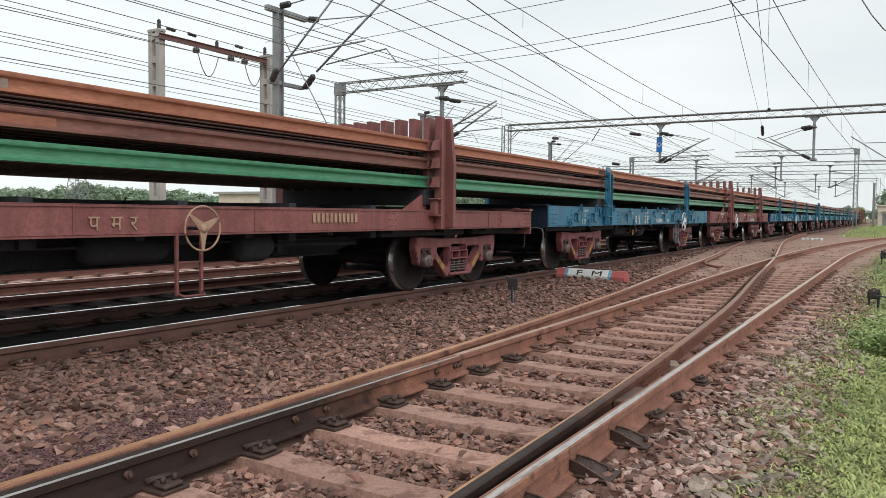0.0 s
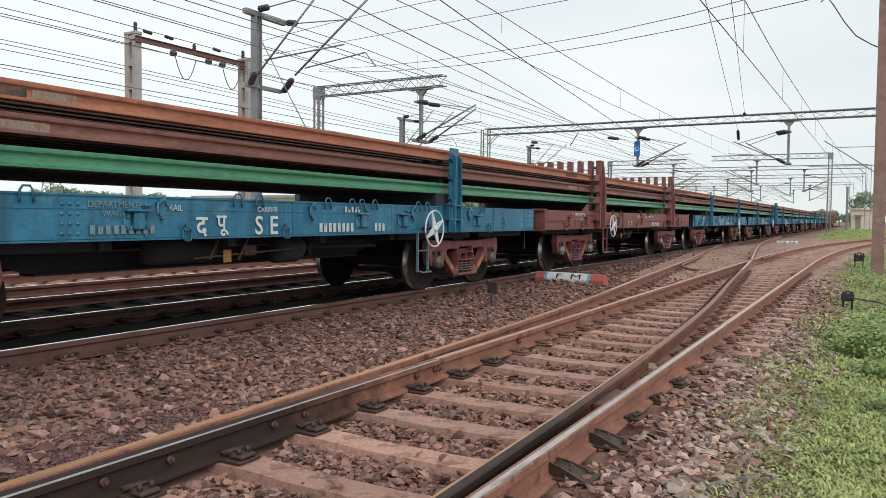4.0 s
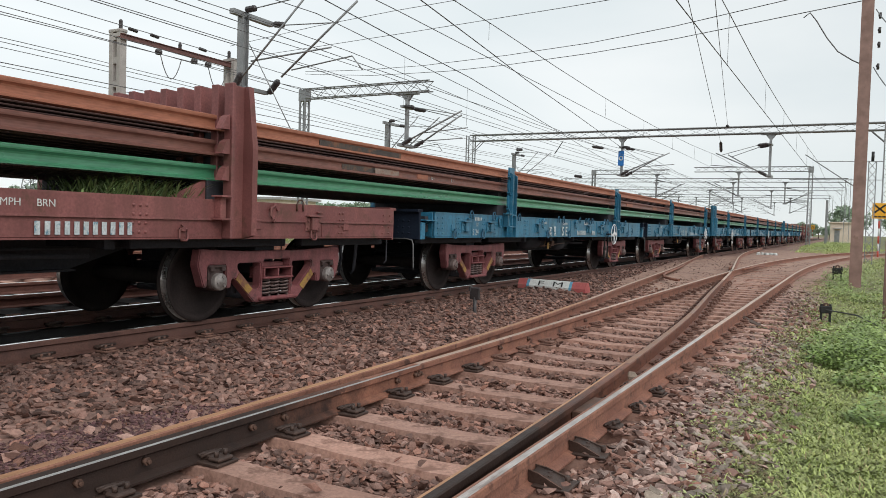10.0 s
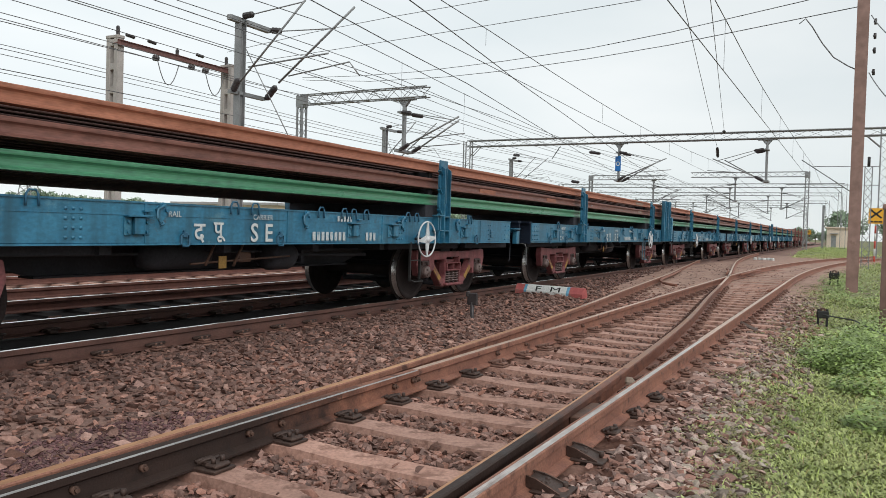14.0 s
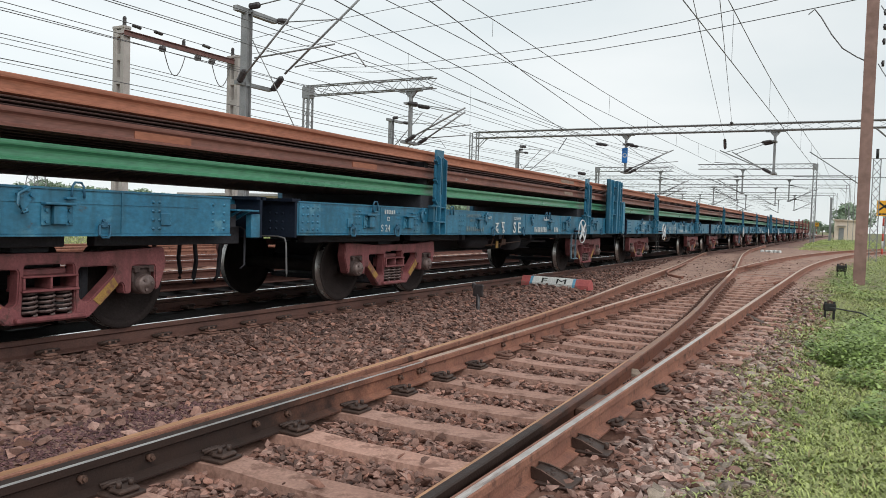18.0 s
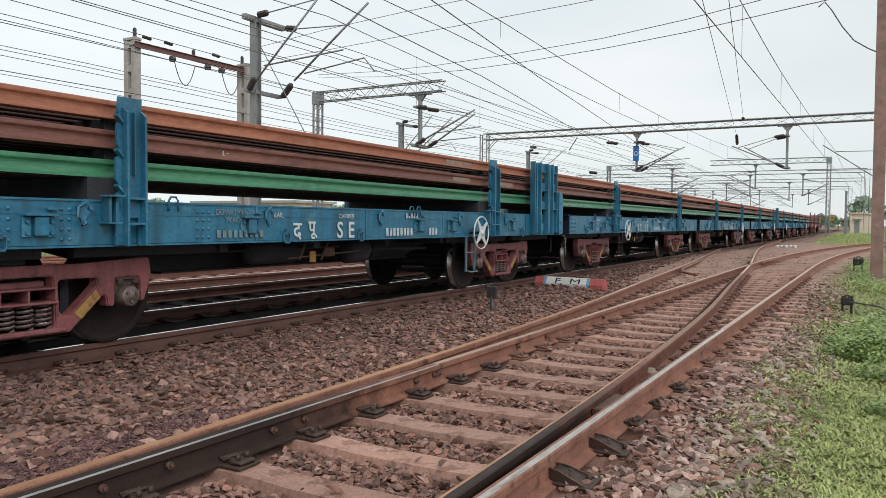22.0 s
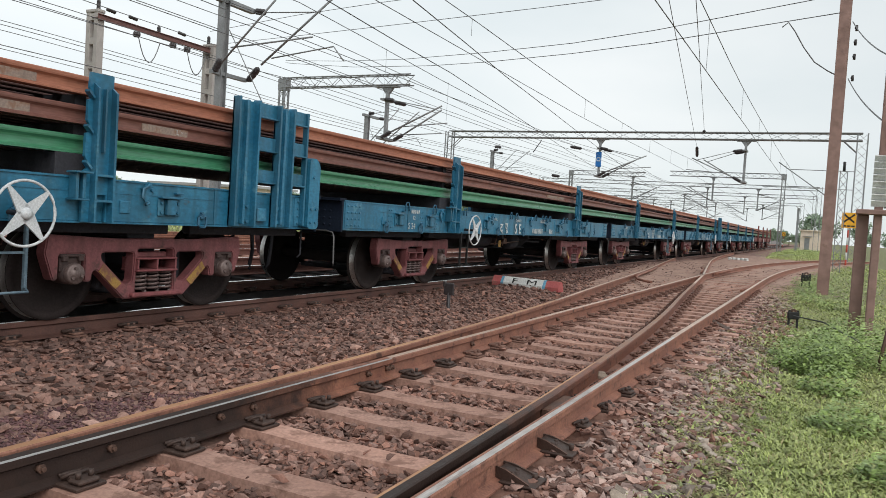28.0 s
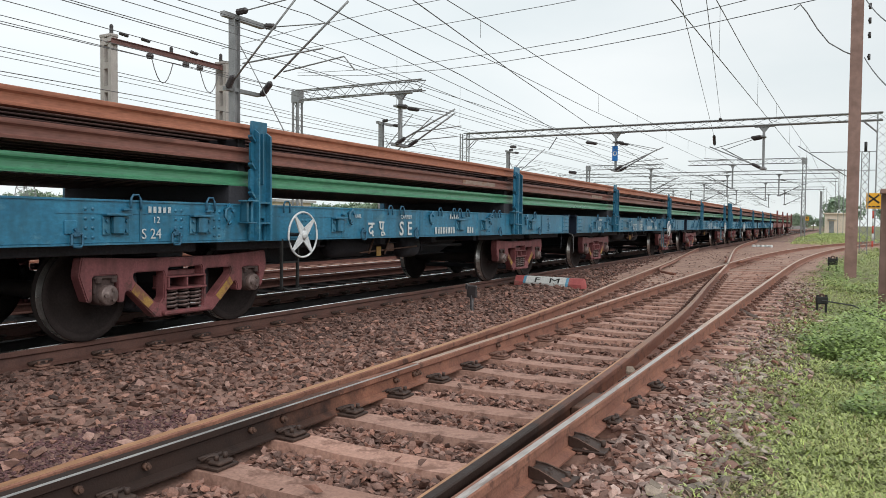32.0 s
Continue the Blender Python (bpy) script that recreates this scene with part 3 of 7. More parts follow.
for y0, y1, per in ((-9, 1.2, 300), (1.2, 6, 560), (6, 12, 430), (12, 22, 230), (22, 40, 75)):
    for _ in range(int((y1 - y0) * 6.3 * per)):
        y = rs.uniform(y0, y1)
        if y < 1.2 and rs.random() > smooth_step(-9, 1.2, y):
            continue
        left = train_x(y) + 0.98
        x = rs.uniform(left, near_x(y) + 2.1)
        c = near_x(y)
        k = (y - 4.4) / 0.66
        if x < train_x(y) + 1.36 and abs(k - round(k)) < 0.2 and y > 3.5 and rs.random() < 0.8:
            continue
        if any(abs(x - q) < 0.085 for q in (c - HEAD, c + HEAD, branch_x(y) - HEAD, branch_x(y) + HEAD)):
            continue
        if x > c + 1.6 and rs.random() < (x - c - 1.6) * 2.2:
            continue
        if grit_patch(x, y) and rs.random() < 0.7:
            continue
        pale_zone = y > 15 and x > branch_x(y) - 1.5
        if pale_zone and rs.random() < 0.85 * smooth_step(15, 19, y):
            continue
        s = rs.choice((0.015, 0.020, 0.025, 0.031, 0.038, 0.048)) * (1.0 + 0.25 * (y > 12)) * (0.6 if pale_zone and y > 18 else 1.0)
        z = ground_z(x, y) + s * rs.uniform(-0.1, 0.55)
        if on_sleeper(x, y):
            if rs.random() < (0.985 if y > 7.4 or x < c + 0.95 else 0.2):
                continue
            z = -0.175 + s * 0.4
        elif abs(x - c) < 1.0 and y < 16:
            z = min(z, -0.212 + 0.5 * s * rs.random())
        stones.append((x, y, z, s))
for _ in range(9000):
    y = 1.3 + 11 * rs.random() ** 1.3
    x = near_x(y) + rs.uniform(-0.78, 0.78)
    if on_sleeper(x, y) or abs(x - branch_x(y) - HEAD) < 0.09:
        continue
    s = rs.uniform(0.022, 0.046)
    stones.append((x, y, -0.222 + rs.uniform(-0.02, 0.022) - 0.2 * s, s))
shoulder = []
for y0, y1, per in ((-6, 1.5, 100), (1.5, 6, 520), (6, 11, 420), (11, 20, 140)):
    for _ in range(int((y1 - y0) * 1.1 * per)):
        y = rs.uniform(y0, y1)
        x = near_x(y) + 0.99 + 1.1 * rs.random()
        if on_sleeper(x, y) and (y > 7.2 or x < near_x(y) + 1.2):
            continue
        if rs.random() < (x - near_x(y) - 1.55) * 1.7:
            continue
        s = rs.choice((0.02, 0.028, 0.036, 0.044, 0.054))
        shoulder.append((x, y, ground_z(x, y) + s * rs.uniform(0.0, 0.6), s))
lichen = [rs.random() < 0.75 * smooth_step(1.3, 1.8, p[0] - near_x(p[1])) for p in shoulder]
scatter("ballast", [p for p, d in zip(shoulder, lichen) if d], "stonegreen", "lichen-grey ballast stones at the edge of the grass", "ballast")
scatter("ballast", [p for p, d in zip(shoulder, lichen) if not d], "stonegrey", "loose grey-pink ballast on the track shoulder", "ballast")
# Share of darker stones falls off with distance from the train, like its shade.
darkened = [rs.random() > smooth_step(1.0, 4.3, p[0] - train_x(p[1])) for p in stones]
scatter("ballast", [p for p, d in zip(stones, darkened) if not d], "stone", "loose reddish-brown crushed stone ballast", "ballast")
scatter("ballast", [p for p, d in zip(stones, darkened) if d], "stonedark", "dark brown ballast beside the train track, shade in its colour", "ballast")
grit, flakes = [], []
for _ in range(30000):
    y = 1.2 + 9.8 * rs.random() ** 1.4
    x = branch_x(y) - HEAD - 0.09 - 1.4 * rs.random()
    if grit_patch(x, y):
        grit.append((x, y, ground_z(x, y) + 0.008 * rs.random(), rs.uniform(0.009, 0.021)))
for _ in range(170):
    y = 1.5 + 7 * rs.random() ** 1.5
    x = branch_x(y) - HEAD - 0.12 - 1.0 * rs.random() ** 2 if rs.random() < 0.6 else near_x(y) + rs.uniform(-0.7, 0.7)
    if not on_sleeper(x, y):
        flakes.append((x, y, ground_z(x, y) + 0.03, rs.uniform(0.04, 0.065)))
scatter("ballast", grit, "purple", "fine purple-brown grit beside the rail", "ballast")
scatter("ballast", flakes, "slab", "larger pale pink stone flakes lying on the ballast", "ballast")
far_stones = []
for _ in range(5000):
    y = rs.uniform(3.5, 16)
    x = rs.uniform(train_x(y) - 6.0, train_x(y) + 1.0)
    if x < train_x(y) - 4.0 or x > train_x(y) + 0.95:
        far_stones.append((x, y, ground_z(x, y) + 0.005, rs.uniform(0.025, 0.045)))
scatter("ballast", far_stones, "stone", "dusty ballast under the train track", "ballast")


# ---- rails and sleepers ----
def rail_mesh(name, xfun, side, y0, y1, step, materials, shift=None, polish=(6, 7, 8)):
    """One rail; materials are (side, head)."""
    ys = graded([(y0, y1, step)])
    vs, fs, idx, n = [], [], [], len(RAIL)
    for y in ys:
        s = math.atan2(xfun(y + 0.05) - xfun(y - 0.05), 0.1)
        cx = xfun(y) + side * HEAD + (shift(y) if shift else 0)
        for u, z in RAIL:
            vs.append((cx + u * math.cos(s), y - u * math.sin(s), z))
    for j in range(len(ys) - 1):
        for k in range(n):
            fs.append((j * n + k, j * n + (k + 1) % n, (j + 1) * n + (k + 1) % n, (j + 1) * n + k))
            idx.append(1 if k in polish else 0)
    fs += [tuple(range(n))[::-1], tuple(range((len(ys) - 1) * n, len(ys) * n))]
    return raw(name, vs, fs, materials, False, idx + [0, 0])


def sleeper_mesh(length, oil_shaded=False):
    bm = bmesh.new()
    prof = [(-0.137, -0.21), (-0.105, 0.0), (0.105, 0.0), (0.137, -0.21)]
    xs = [-length / 2, -0.86 if oil_shaded else -length / 2 + 0.03, -0.55, -0.3, 0.3, 0.55, 0.86 if oil_shaded else length / 2 - 0.03, length / 2]
    dz = [-0.012, 0, 0, -0.012, -0.012, 0, 0, -0.012]
    rings = [[bm.verts.new((x, y * (0.98 if z0 in (0, len(xs) - 1) else 1), z + dz[z0] * (z > -0.1))) for y, z in prof] for z0, x in enumerate(xs)]
    for a, b in zip(rings, rings[1:]):
        for k in range(4):
            bm.faces.new((a[k], a[(k + 1) % 4], b[(k + 1) % 4], b[k])).material_index = int(oil_shaded and rings.index(a) < len(xs) - 2)
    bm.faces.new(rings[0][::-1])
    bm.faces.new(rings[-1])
    return finish(bm, "sleeper", "sleeper", "oilshade")


def chair_mesh(material="brace"):
    """A slide chair: base plate with two bolts beside the rail."""
    bm = bmesh.new()
    box(bm, -0.19, 0.19, -0.085, 0.085, 0, 0.018, bevel=0.004)
    for x in (-0.135, 0.135):
        box(bm, x - 0.045, x + 0.045, -0.06, 0.06, 0.018, 0.045, bevel=0.01)
        for y in (-0.035, 0.035):
            tube(bm, [(x, y, 0.04), (x, y, 0.075)], 0.014, 6)
    return finish(bm, "rail_chair", material)


def clip_mesh(material="brace"):
    """An elastic rail clip: a bent round bar."""
    bm = bmesh.new()
    tube(bm, [(0.0, -0.06, 0.02), (0.02, -0.02, 0.035), (0.045, 0.03, 0.04), (0.03, 0.065, 0.035), (-0.005, 0.05, 0.03), (-0.025, 0.0, 0.025), (-0.035, -0.045, 0.02)], 0.011, 6)
    box(bm, -0.02, 0.06, -0.035, 0.035, 0.0, 0.03, bevel=0.006)
    return finish(bm, "rail_clip", material)


def brace_mesh():
    """A rail brace: two thin ribs that spread and slope down from the rail, a web between them, a foot plate and two bolts."""
    bm = bmesh.new()
    box(bm, 0.05, 0.25, -0.10, 0.10, 0.0, 0.014, bevel=0.004)
    for s in (-1, 1):
        v = [bm.verts.new((x, s * (0.05 + 0.16 * x) + d, z)) for d in (-0.006, 0.006) for x, z in ((0.02, 0.012), (0.215, 0.012), (0.215, 0.020), (0.075, 0.068), (0.016, 0.076))]
        bm.faces.new(v[:5][::-1])
        bm.faces.new(v[5:])
        for k in range(5):
            bm.faces.new((v[k], v[(k + 1) % 5], v[5 + (k + 1) % 5], v[5 + k])).material_index = int(k in (2, 3))
    v = [bm.verts.new((x, y, z)) for x, w, z in ((0.03, 0.05, 0.066), (0.10, 0.06, 0.052), (0.20, 0.078, 0.014)) for y in (-w, w)]
    for k in (0, 2):
        bm.faces.new((v[k], v[k + 2], v[k + 3], v[k + 1]))
    for x, y in ((0.205, 0.03), (0.12, -0.01)):
        tube(bm, [(x, y, 0.012), (x, y, 0.05)], 0.016, 6)
    return finish(bm, "rail_brace", "brace", "clip")


def web_bolt_mesh():
    bm = bmesh.new()
    tube(bm, [(0, 0, 0), (0.03, 0, 0)], 0.022, 6)
    tube(bm, [(0.03, 0, 0), (0.045, 0, 0)], 0.012, 6)
    return finish(bm, "bolt", "clip")


near_track = thing("near_track", "railway turnout with rusty switch rails and polished running rails", "track", kind="structure")
put("running_rail", rail_mesh("running_rail", near_x, -1, -6, 5.6, 0.8, ["stockrail", "wornedge"], polish=(9,)), near_track, label="rusty rail, black at the switch, with a polished edge")
put("running_rail", rail_mesh("running_rail", near_x, -1, 5.6, 70, 0.8, ["rust", "palehead"], polish=(6, 7, 8)), near_track, label="rusty rail with a worn brown head")
put("running_rail", rail_mesh("running_rail", near_x, 1, -6, 9.2, 0.8, ["rust", "tarnish"], polish=(7, 8)), near_track, label="rusty rail with a polished head")
put("running_rail", rail_mesh("running_rail", near_x, 1, 9.2, 70, 0.8, ["rust", "palehead"], polish=(6, 7, 8)), near_track, label="rusty rail with a dull pale head")
put("switch_rail", rail_mesh("switch_rail", branch_x, -1, -6, 12, 0.8, ["rust", "rusthead"]), near_track, label="orange-rusted rail of the diverging line")
put("switch_rail", rail_mesh("switch_rail", branch_x, -1, 12, 41, 0.8, ["rust", "palehead"]), near_track, label="rusted rail of the diverging line with a pale head")
put("tongue_rail", rail_mesh("tongue_rail", branch_x, 1, -6, 6.8, 0.8, ["tongue", "rusthead"], polish=(5, 6)), near_track, label="black tongue rail with a tan rusted edge")
put("tongue_rail", rail_mesh("tongue_rail", branch_x, 1, 6.8, 20, 0.8, ["tongue", "tonguehead"]), near_track, label="rusted rail of the diverging line, black towards its tongue")
put("tongue_rail", rail_mesh("tongue_rail", branch_x, 1, 20, 66, 0.8, ["rust", "palehead"]), near_track, label="rusted rail of the diverging line with a pale head")
bm = bmesh.new()
box(bm, branch_x(5.2) + HEAD + 0.02, near_x(5.2) + HEAD - 0.02, 5.0, 5.5, -0.13, -0.05, bevel=0.01)
part("spacer_block", bm, "clip", near_track)
bm = bmesh.new()
for y0, fx, s in ((19.5, near_x, 1),):
    tube(bm, [(fx(y0) + s * (HEAD - 0.16), y0, -0.05), (fx(y0 + 0.6) + s * (HEAD - 0.09), y0 + 0.6, -0.03), (fx(y0 + 4.4) + s * (HEAD - 0.09), y0 + 4.4, -0.03), (fx(y0 + 5) + s * (HEAD - 0.17), y0 + 5, -0.05)], 0.035, 6)
tube(bm, [(branch_x(y) - HEAD + d, y, -0.035) for y, d in ((19.4, 0.75), (19.7, 0.55), (20.2, 0.32), (21.0, 0.17), (22.0, 0.1), (25.0, 0.09), (28.0, 0.09))], 0.035, 6)
for fx, s, d in ((branch_x, 1, -0.11), (near_x, -1, 0.11)):   # wing rails beside the nose of the crossing
    tube(bm, [(fx(y) + s * HEAD + d * k, y, -0.035) for y, k in ((26.9, 1.0), (28.5, 1.0), (30.3, 1.05), (31.2, 1.9))], 0.034, 6)
put_pieces("check_rail", "check_rail", finish(bm, "check_rail", "rust"), near_track, siblings=True)
SLEEPER, CHAIR, CLIP, BOLT, BRACE = sleeper_mesh(2.75), chair_mesh(), clip_mesh(), web_bolt_mesh(), brace_mesh()
RUSTY_CHAIR, RUSTY_CLIP = chair_mesh("chairrust"), clip_mesh("chairrust")
LONG_SLEEPER = sleeper_mesh(3.6)
# Middle and far end carry oil and the train's shade in their colour.
OIL_SHADED = sleeper_mesh(2.75, True)
for k in range(-13, 88):
    y = SLEEPER_0 + k * SLEEPER_STEP
    lean = random.gauss(0, 0.6)
    wide = 12 < y < 27
    cx = near_x(y) if not wide else (near_x(y) + branch_x(y)) / 2 + 0.0
    if y < 62:
        put("sleeper", LONG_SLEEPER if wide else SLEEPER, near_track, pose(cx, y, -0.178 - (0.05 if y > 24 and k % 2 else 0.0) + random.gauss(0, 0.002), 0, 0, lean))
    if y < 22:
        for side in (-1, 1):
            for fx in ((near_x, branch_x) if y > 5 else (near_x,)):
                inner = fx(y) + side * HEAD
                put("rail_chair", CHAIR if y < 6.5 else RUSTY_CHAIR, near_track, pose(inner - side * 0.03, y, -0.176, 0, 0, random.gauss(0, 1.5)))
                if y < 4.9 and fx is near_x:
                    put("rail_brace", BRACE, near_track, pose(inner, y, -0.158, 0, 0, 0 if side > 0 else 180))
                else:
                    put("rail_clip", CLIP if y < 6.5 else RUSTY_CLIP, near_track, pose(inner + side * 0.075, y, -0.16, 0, 0, 0 if side > 0 else 180))
                put("rail_clip", CLIP if y < 6.5 else RUSTY_CLIP, near_track, pose(inner - side * 0.075, y, -0.16, 0, 0, 180 if side > 0 else 0))
for y in (2.35, 2.75, 3.55, 3.85, 5.25, 5.55, 5.62, 7.3, 8.1, 10.2):
    put("bolt", BOLT, near_track, pose(near_x(y) - HEAD + 0.01, y, -0.085))

# the track under the train, and the yard tracks beyond
train_track = thing("train_track", "dusty rails on half-buried concrete sleepers under the train", "track", kind="structure")
for side in (-1, 1):
    put("running_rail", rail_mesh("running_rail", train_x, side, -10, 260, 3, ["trainrail", "mirrorhead"], polish=(6, 7) if side > 0 else (6, 7, 8)), train_track, label="rusty rail with a polished head")
for k in range(-4, 40):
    y = 4.4 + k * 0.66
    put("sleeper", OIL_SHADED, train_track, pose(train_x(y), y, -0.175 + random.gauss(0, 0.006), 0, 0, random.gauss(0, 1)))
    for side in (-1, 1):
        put("rail_clip", CLIP, train_track, pose(train_x(y) + side * HEAD + 0.085, y, -0.160, 0, 0, 0) @ Matrix.Scale(1.5, 4))
    put("rail_chair", RUSTY_CHAIR, train_track, pose(train_x(y) + HEAD + 0.02, y, -0.172, 0, 0, random.gauss(0, 2)))
for off in (-3.85, -8.1, -12.1, -15.2):
    yard = thing("yard_track", "rust-brown rails of a neighbouring yard track", "track", kind="structure", group="yard tracks")
    fx = lambda y, o=off: train_x(y) + o
    for side in (-1, 1):
        put("running_rail", rail_mesh("running_rail", fx, side, -10, 230, 6, ["yardrail" if off > -9 else "rust", "mirrorhead" if off > -9 else "rusthead"], polish=(6, 7, 8)), yard)
    for k in range(60):
        y = 3 + k * 0.66
        put("sleeper", OIL_SHADED if off > -4 else SLEEPER, yard, pose(fx(y), y, -0.185, 0, 0, 180))


# ---- the train: flat wagons that carry long new rails ----
CACHE = {}


def cached(key, make):
    if key not in CACHE:
        CACHE[key] = make()
    return CACHE[key]


def side_frame():
    """Cast bogie side frame with two triangular windows and a spring opening; origin at the bogie centre on rail level."""
    bm = bmesh.new()
    half = [(0.40, 0.19), (0.735, 0.50), (0.775, 0.47), (0.78, 0.385), (0.865, 0.385), (0.87, 0.655), (1.14, 0.655), (1.145, 0.41), (1.20, 0.41), (1.29, 0.66), (1.26, 0.835), (0.55, 0.80)]
    outer = [(-y, z) for y, z in half[::-1]] + half
    win = [(-0.675, 0.665), (-0.285, 0.665), (-0.30, 0.36), (-0.385, 0.335), (-0.675, 0.595)]
    mid = [(-0.255, 0.25), (0.255, 0.25), (0.235, 0.70), (-0.235, 0.70)]
    plate(bm, rounded(outer, 0.03), [rounded(win, 0.045, 4), rounded([(-y, z) for y, z in win][::-1], 0.045, 4), rounded(mid, 0.03)], 1.08, 1.21)
    sharp = [e for e in bm.edges if len(e.link_faces) == 2 and e.calc_face_angle(0) > 1.2]
    bmesh.ops.bevel(bm, geom=sharp, offset=0.012, segments=2, affect="EDGES")
    return finish(bm, "side_frame", "bogie")


def coil_spring():
    bm = bmesh.new()
    tube(bm, [(1.16 + 0.066 * math.cos(k * math.tau / 10), 0.066 * math.sin(k * math.tau / 10), 0.252 + 0.0041 * k) for k in range(52)], 0.012, 5)
    return finish(bm, "spring", "spring")


def bolster_end():
    bm = bmesh.new()
    box(bm, 1.0, 1.25, -0.27, 0.27, 0.462, 0.485, bevel=0.006)
    for y in (-0.26, -0.01, 0.24):
        box(bm, 1.0, 1.24, y, y + 0.022, 0.483, 0.592, bevel=0.006)
    box(bm, 1.0, 1.245, -0.265, 0.265, 0.588, 0.606, bevel=0.006)
    box(bm, 1.0, 1.12, -0.22, 0.22, 0.60, 0.66, bevel=0.01)
    box(bm, 1.0, 1.27, -0.33, 0.33, 0.205, 0.25, bevel=0.012)
    return finish(bm, "bolster_end", "bogie")


def yellow_bands():
    """Painted strips on the sloping legs of the frame."""
    bm = bmesh.new()
    for s in (-1, 1):
        loop = [(0.705, 0.478), (0.655, 0.553), (0.435, 0.353), (0.505, 0.297)]
        q = [[bm.verts.new((x, s * y, z)) for y, z in loop] for x in (1.205, 1.216)]
        bm.faces.new(q[0])
        bm.faces.new(q[1][::-1])
        for k in range(4):
            bm.faces.new((q[0][k], q[1][k], q[1][(k + 1) % 4], q[0][(k + 1) % 4]))
    return finish(bm, "warning_band", "yellow")


def axle_box():
    """Bearing adapter between the jaws of the frame, with two bolt heads above it."""
    bm = bmesh.new()
    lathe(bm, [(0.0, 1.02), (0.105, 1.02), (0.105, 1.21), (0.09, 1.22), (0.0, 1.22)], 20, "x", at=(0, 0, WHEEL_R))
    box(bm, 1.03, 1.195, -0.115, 0.115, WHEEL_R + 0.01, 0.645, bevel=0.012)
    box(bm, 1.03, 1.225, -0.128, 0.128, 0.625, 0.652, bevel=0.008)
    for y in (-0.085, 0.085):
        box(bm, 1.195, 1.235, y - 0.03, y + 0.03, 0.585, 0.635, bevel=0.008)
    return finish(bm, "axle_box", "axlebox")


def bearing_cap(m):
    bm = bmesh.new()
    lathe(bm, [(0.098, 1.215), (0.098, 1.265), (0.085, 1.275), (0.05, 1.275), (0.045, 1.285), (0.0, 1.285)], 20, "x")
    for k in range(3):
        a = k * math.tau / 3 + 0.4
        tube(bm, [(1.272, 0.056 * math.cos(a), 0.056 * math.sin(a)), (1.295, 0.056 * math.cos(a), 0.056 * math.sin(a))], 0.017, 6)
    return finish(bm, "bearing_cap", m)


def wheel_disc():
    """One wheel; its tread meets the rail at the gauge."""
    bm = bmesh.new()
    r = WHEEL_R
    prof = [(0.0, 0.93), (0.10, 0.93), (0.12, 0.89), (0.22, 0.875), (0.36, 0.875), (r - 0.075, 0.915), (r - 0.07, 0.935), (r - 0.006, 0.94), (r, 0.93), (r, 0.84), (r + 0.028, 0.825),
            (r + 0.028, 0.81), (r - 0.07, 0.80), (r - 0.08, 0.82), (0.2, 0.845), (0.12, 0.80), (0.09, 0.79)]
    lathe(bm, prof, 40, "x", mats=[0, 0, 0, 0, 0, 0, 0, 0, 1, 0, 0, 0, 0, 0, 0, 0])
    return finish(bm, "wheel", "tyre", "tread")


def axle_bar():
    bm = bmesh.new()
    lathe(bm, [(0.0, -1.2), (0.07, -1.2), (0.075, -0.9), (0.09, -0.8), (0.085, 0.8), (0.075, 0.9), (0.07, 1.2), (0.0, 1.2)], 14, "x")
    return finish(bm, "axle", "tyre")


def bogie_beam():
    bm = bmesh.new()
    box(bm, -0.98, 0.98, -0.2, 0.2, 0.5, 0.78, bevel=0.02)
    for s in (-1, 1):
        box(bm, -0.95, 0.95, s * 0.46 - 0.05, s * 0.46 + 0.05, 0.34, 0.60, bevel=0.01)
        box(bm, -1.0, -0.74, s * 0.5 - 0.045, s * 0.5 + 0.045, 0.28, 0.66, bevel=0.02)
        box(bm, 0.74, 1.0, s * 0.5 - 0.045, s * 0.5 + 0.045, 0.28, 0.66, bevel=0.02)
    box(bm, -1.0, 1.0, -0.26, 0.26, 0.20, 0.28, bevel=0.02)
    tube(bm, [(0, 0, 0.7), (0, 0, 0.98)], 0.2, 14)
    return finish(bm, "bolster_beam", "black")


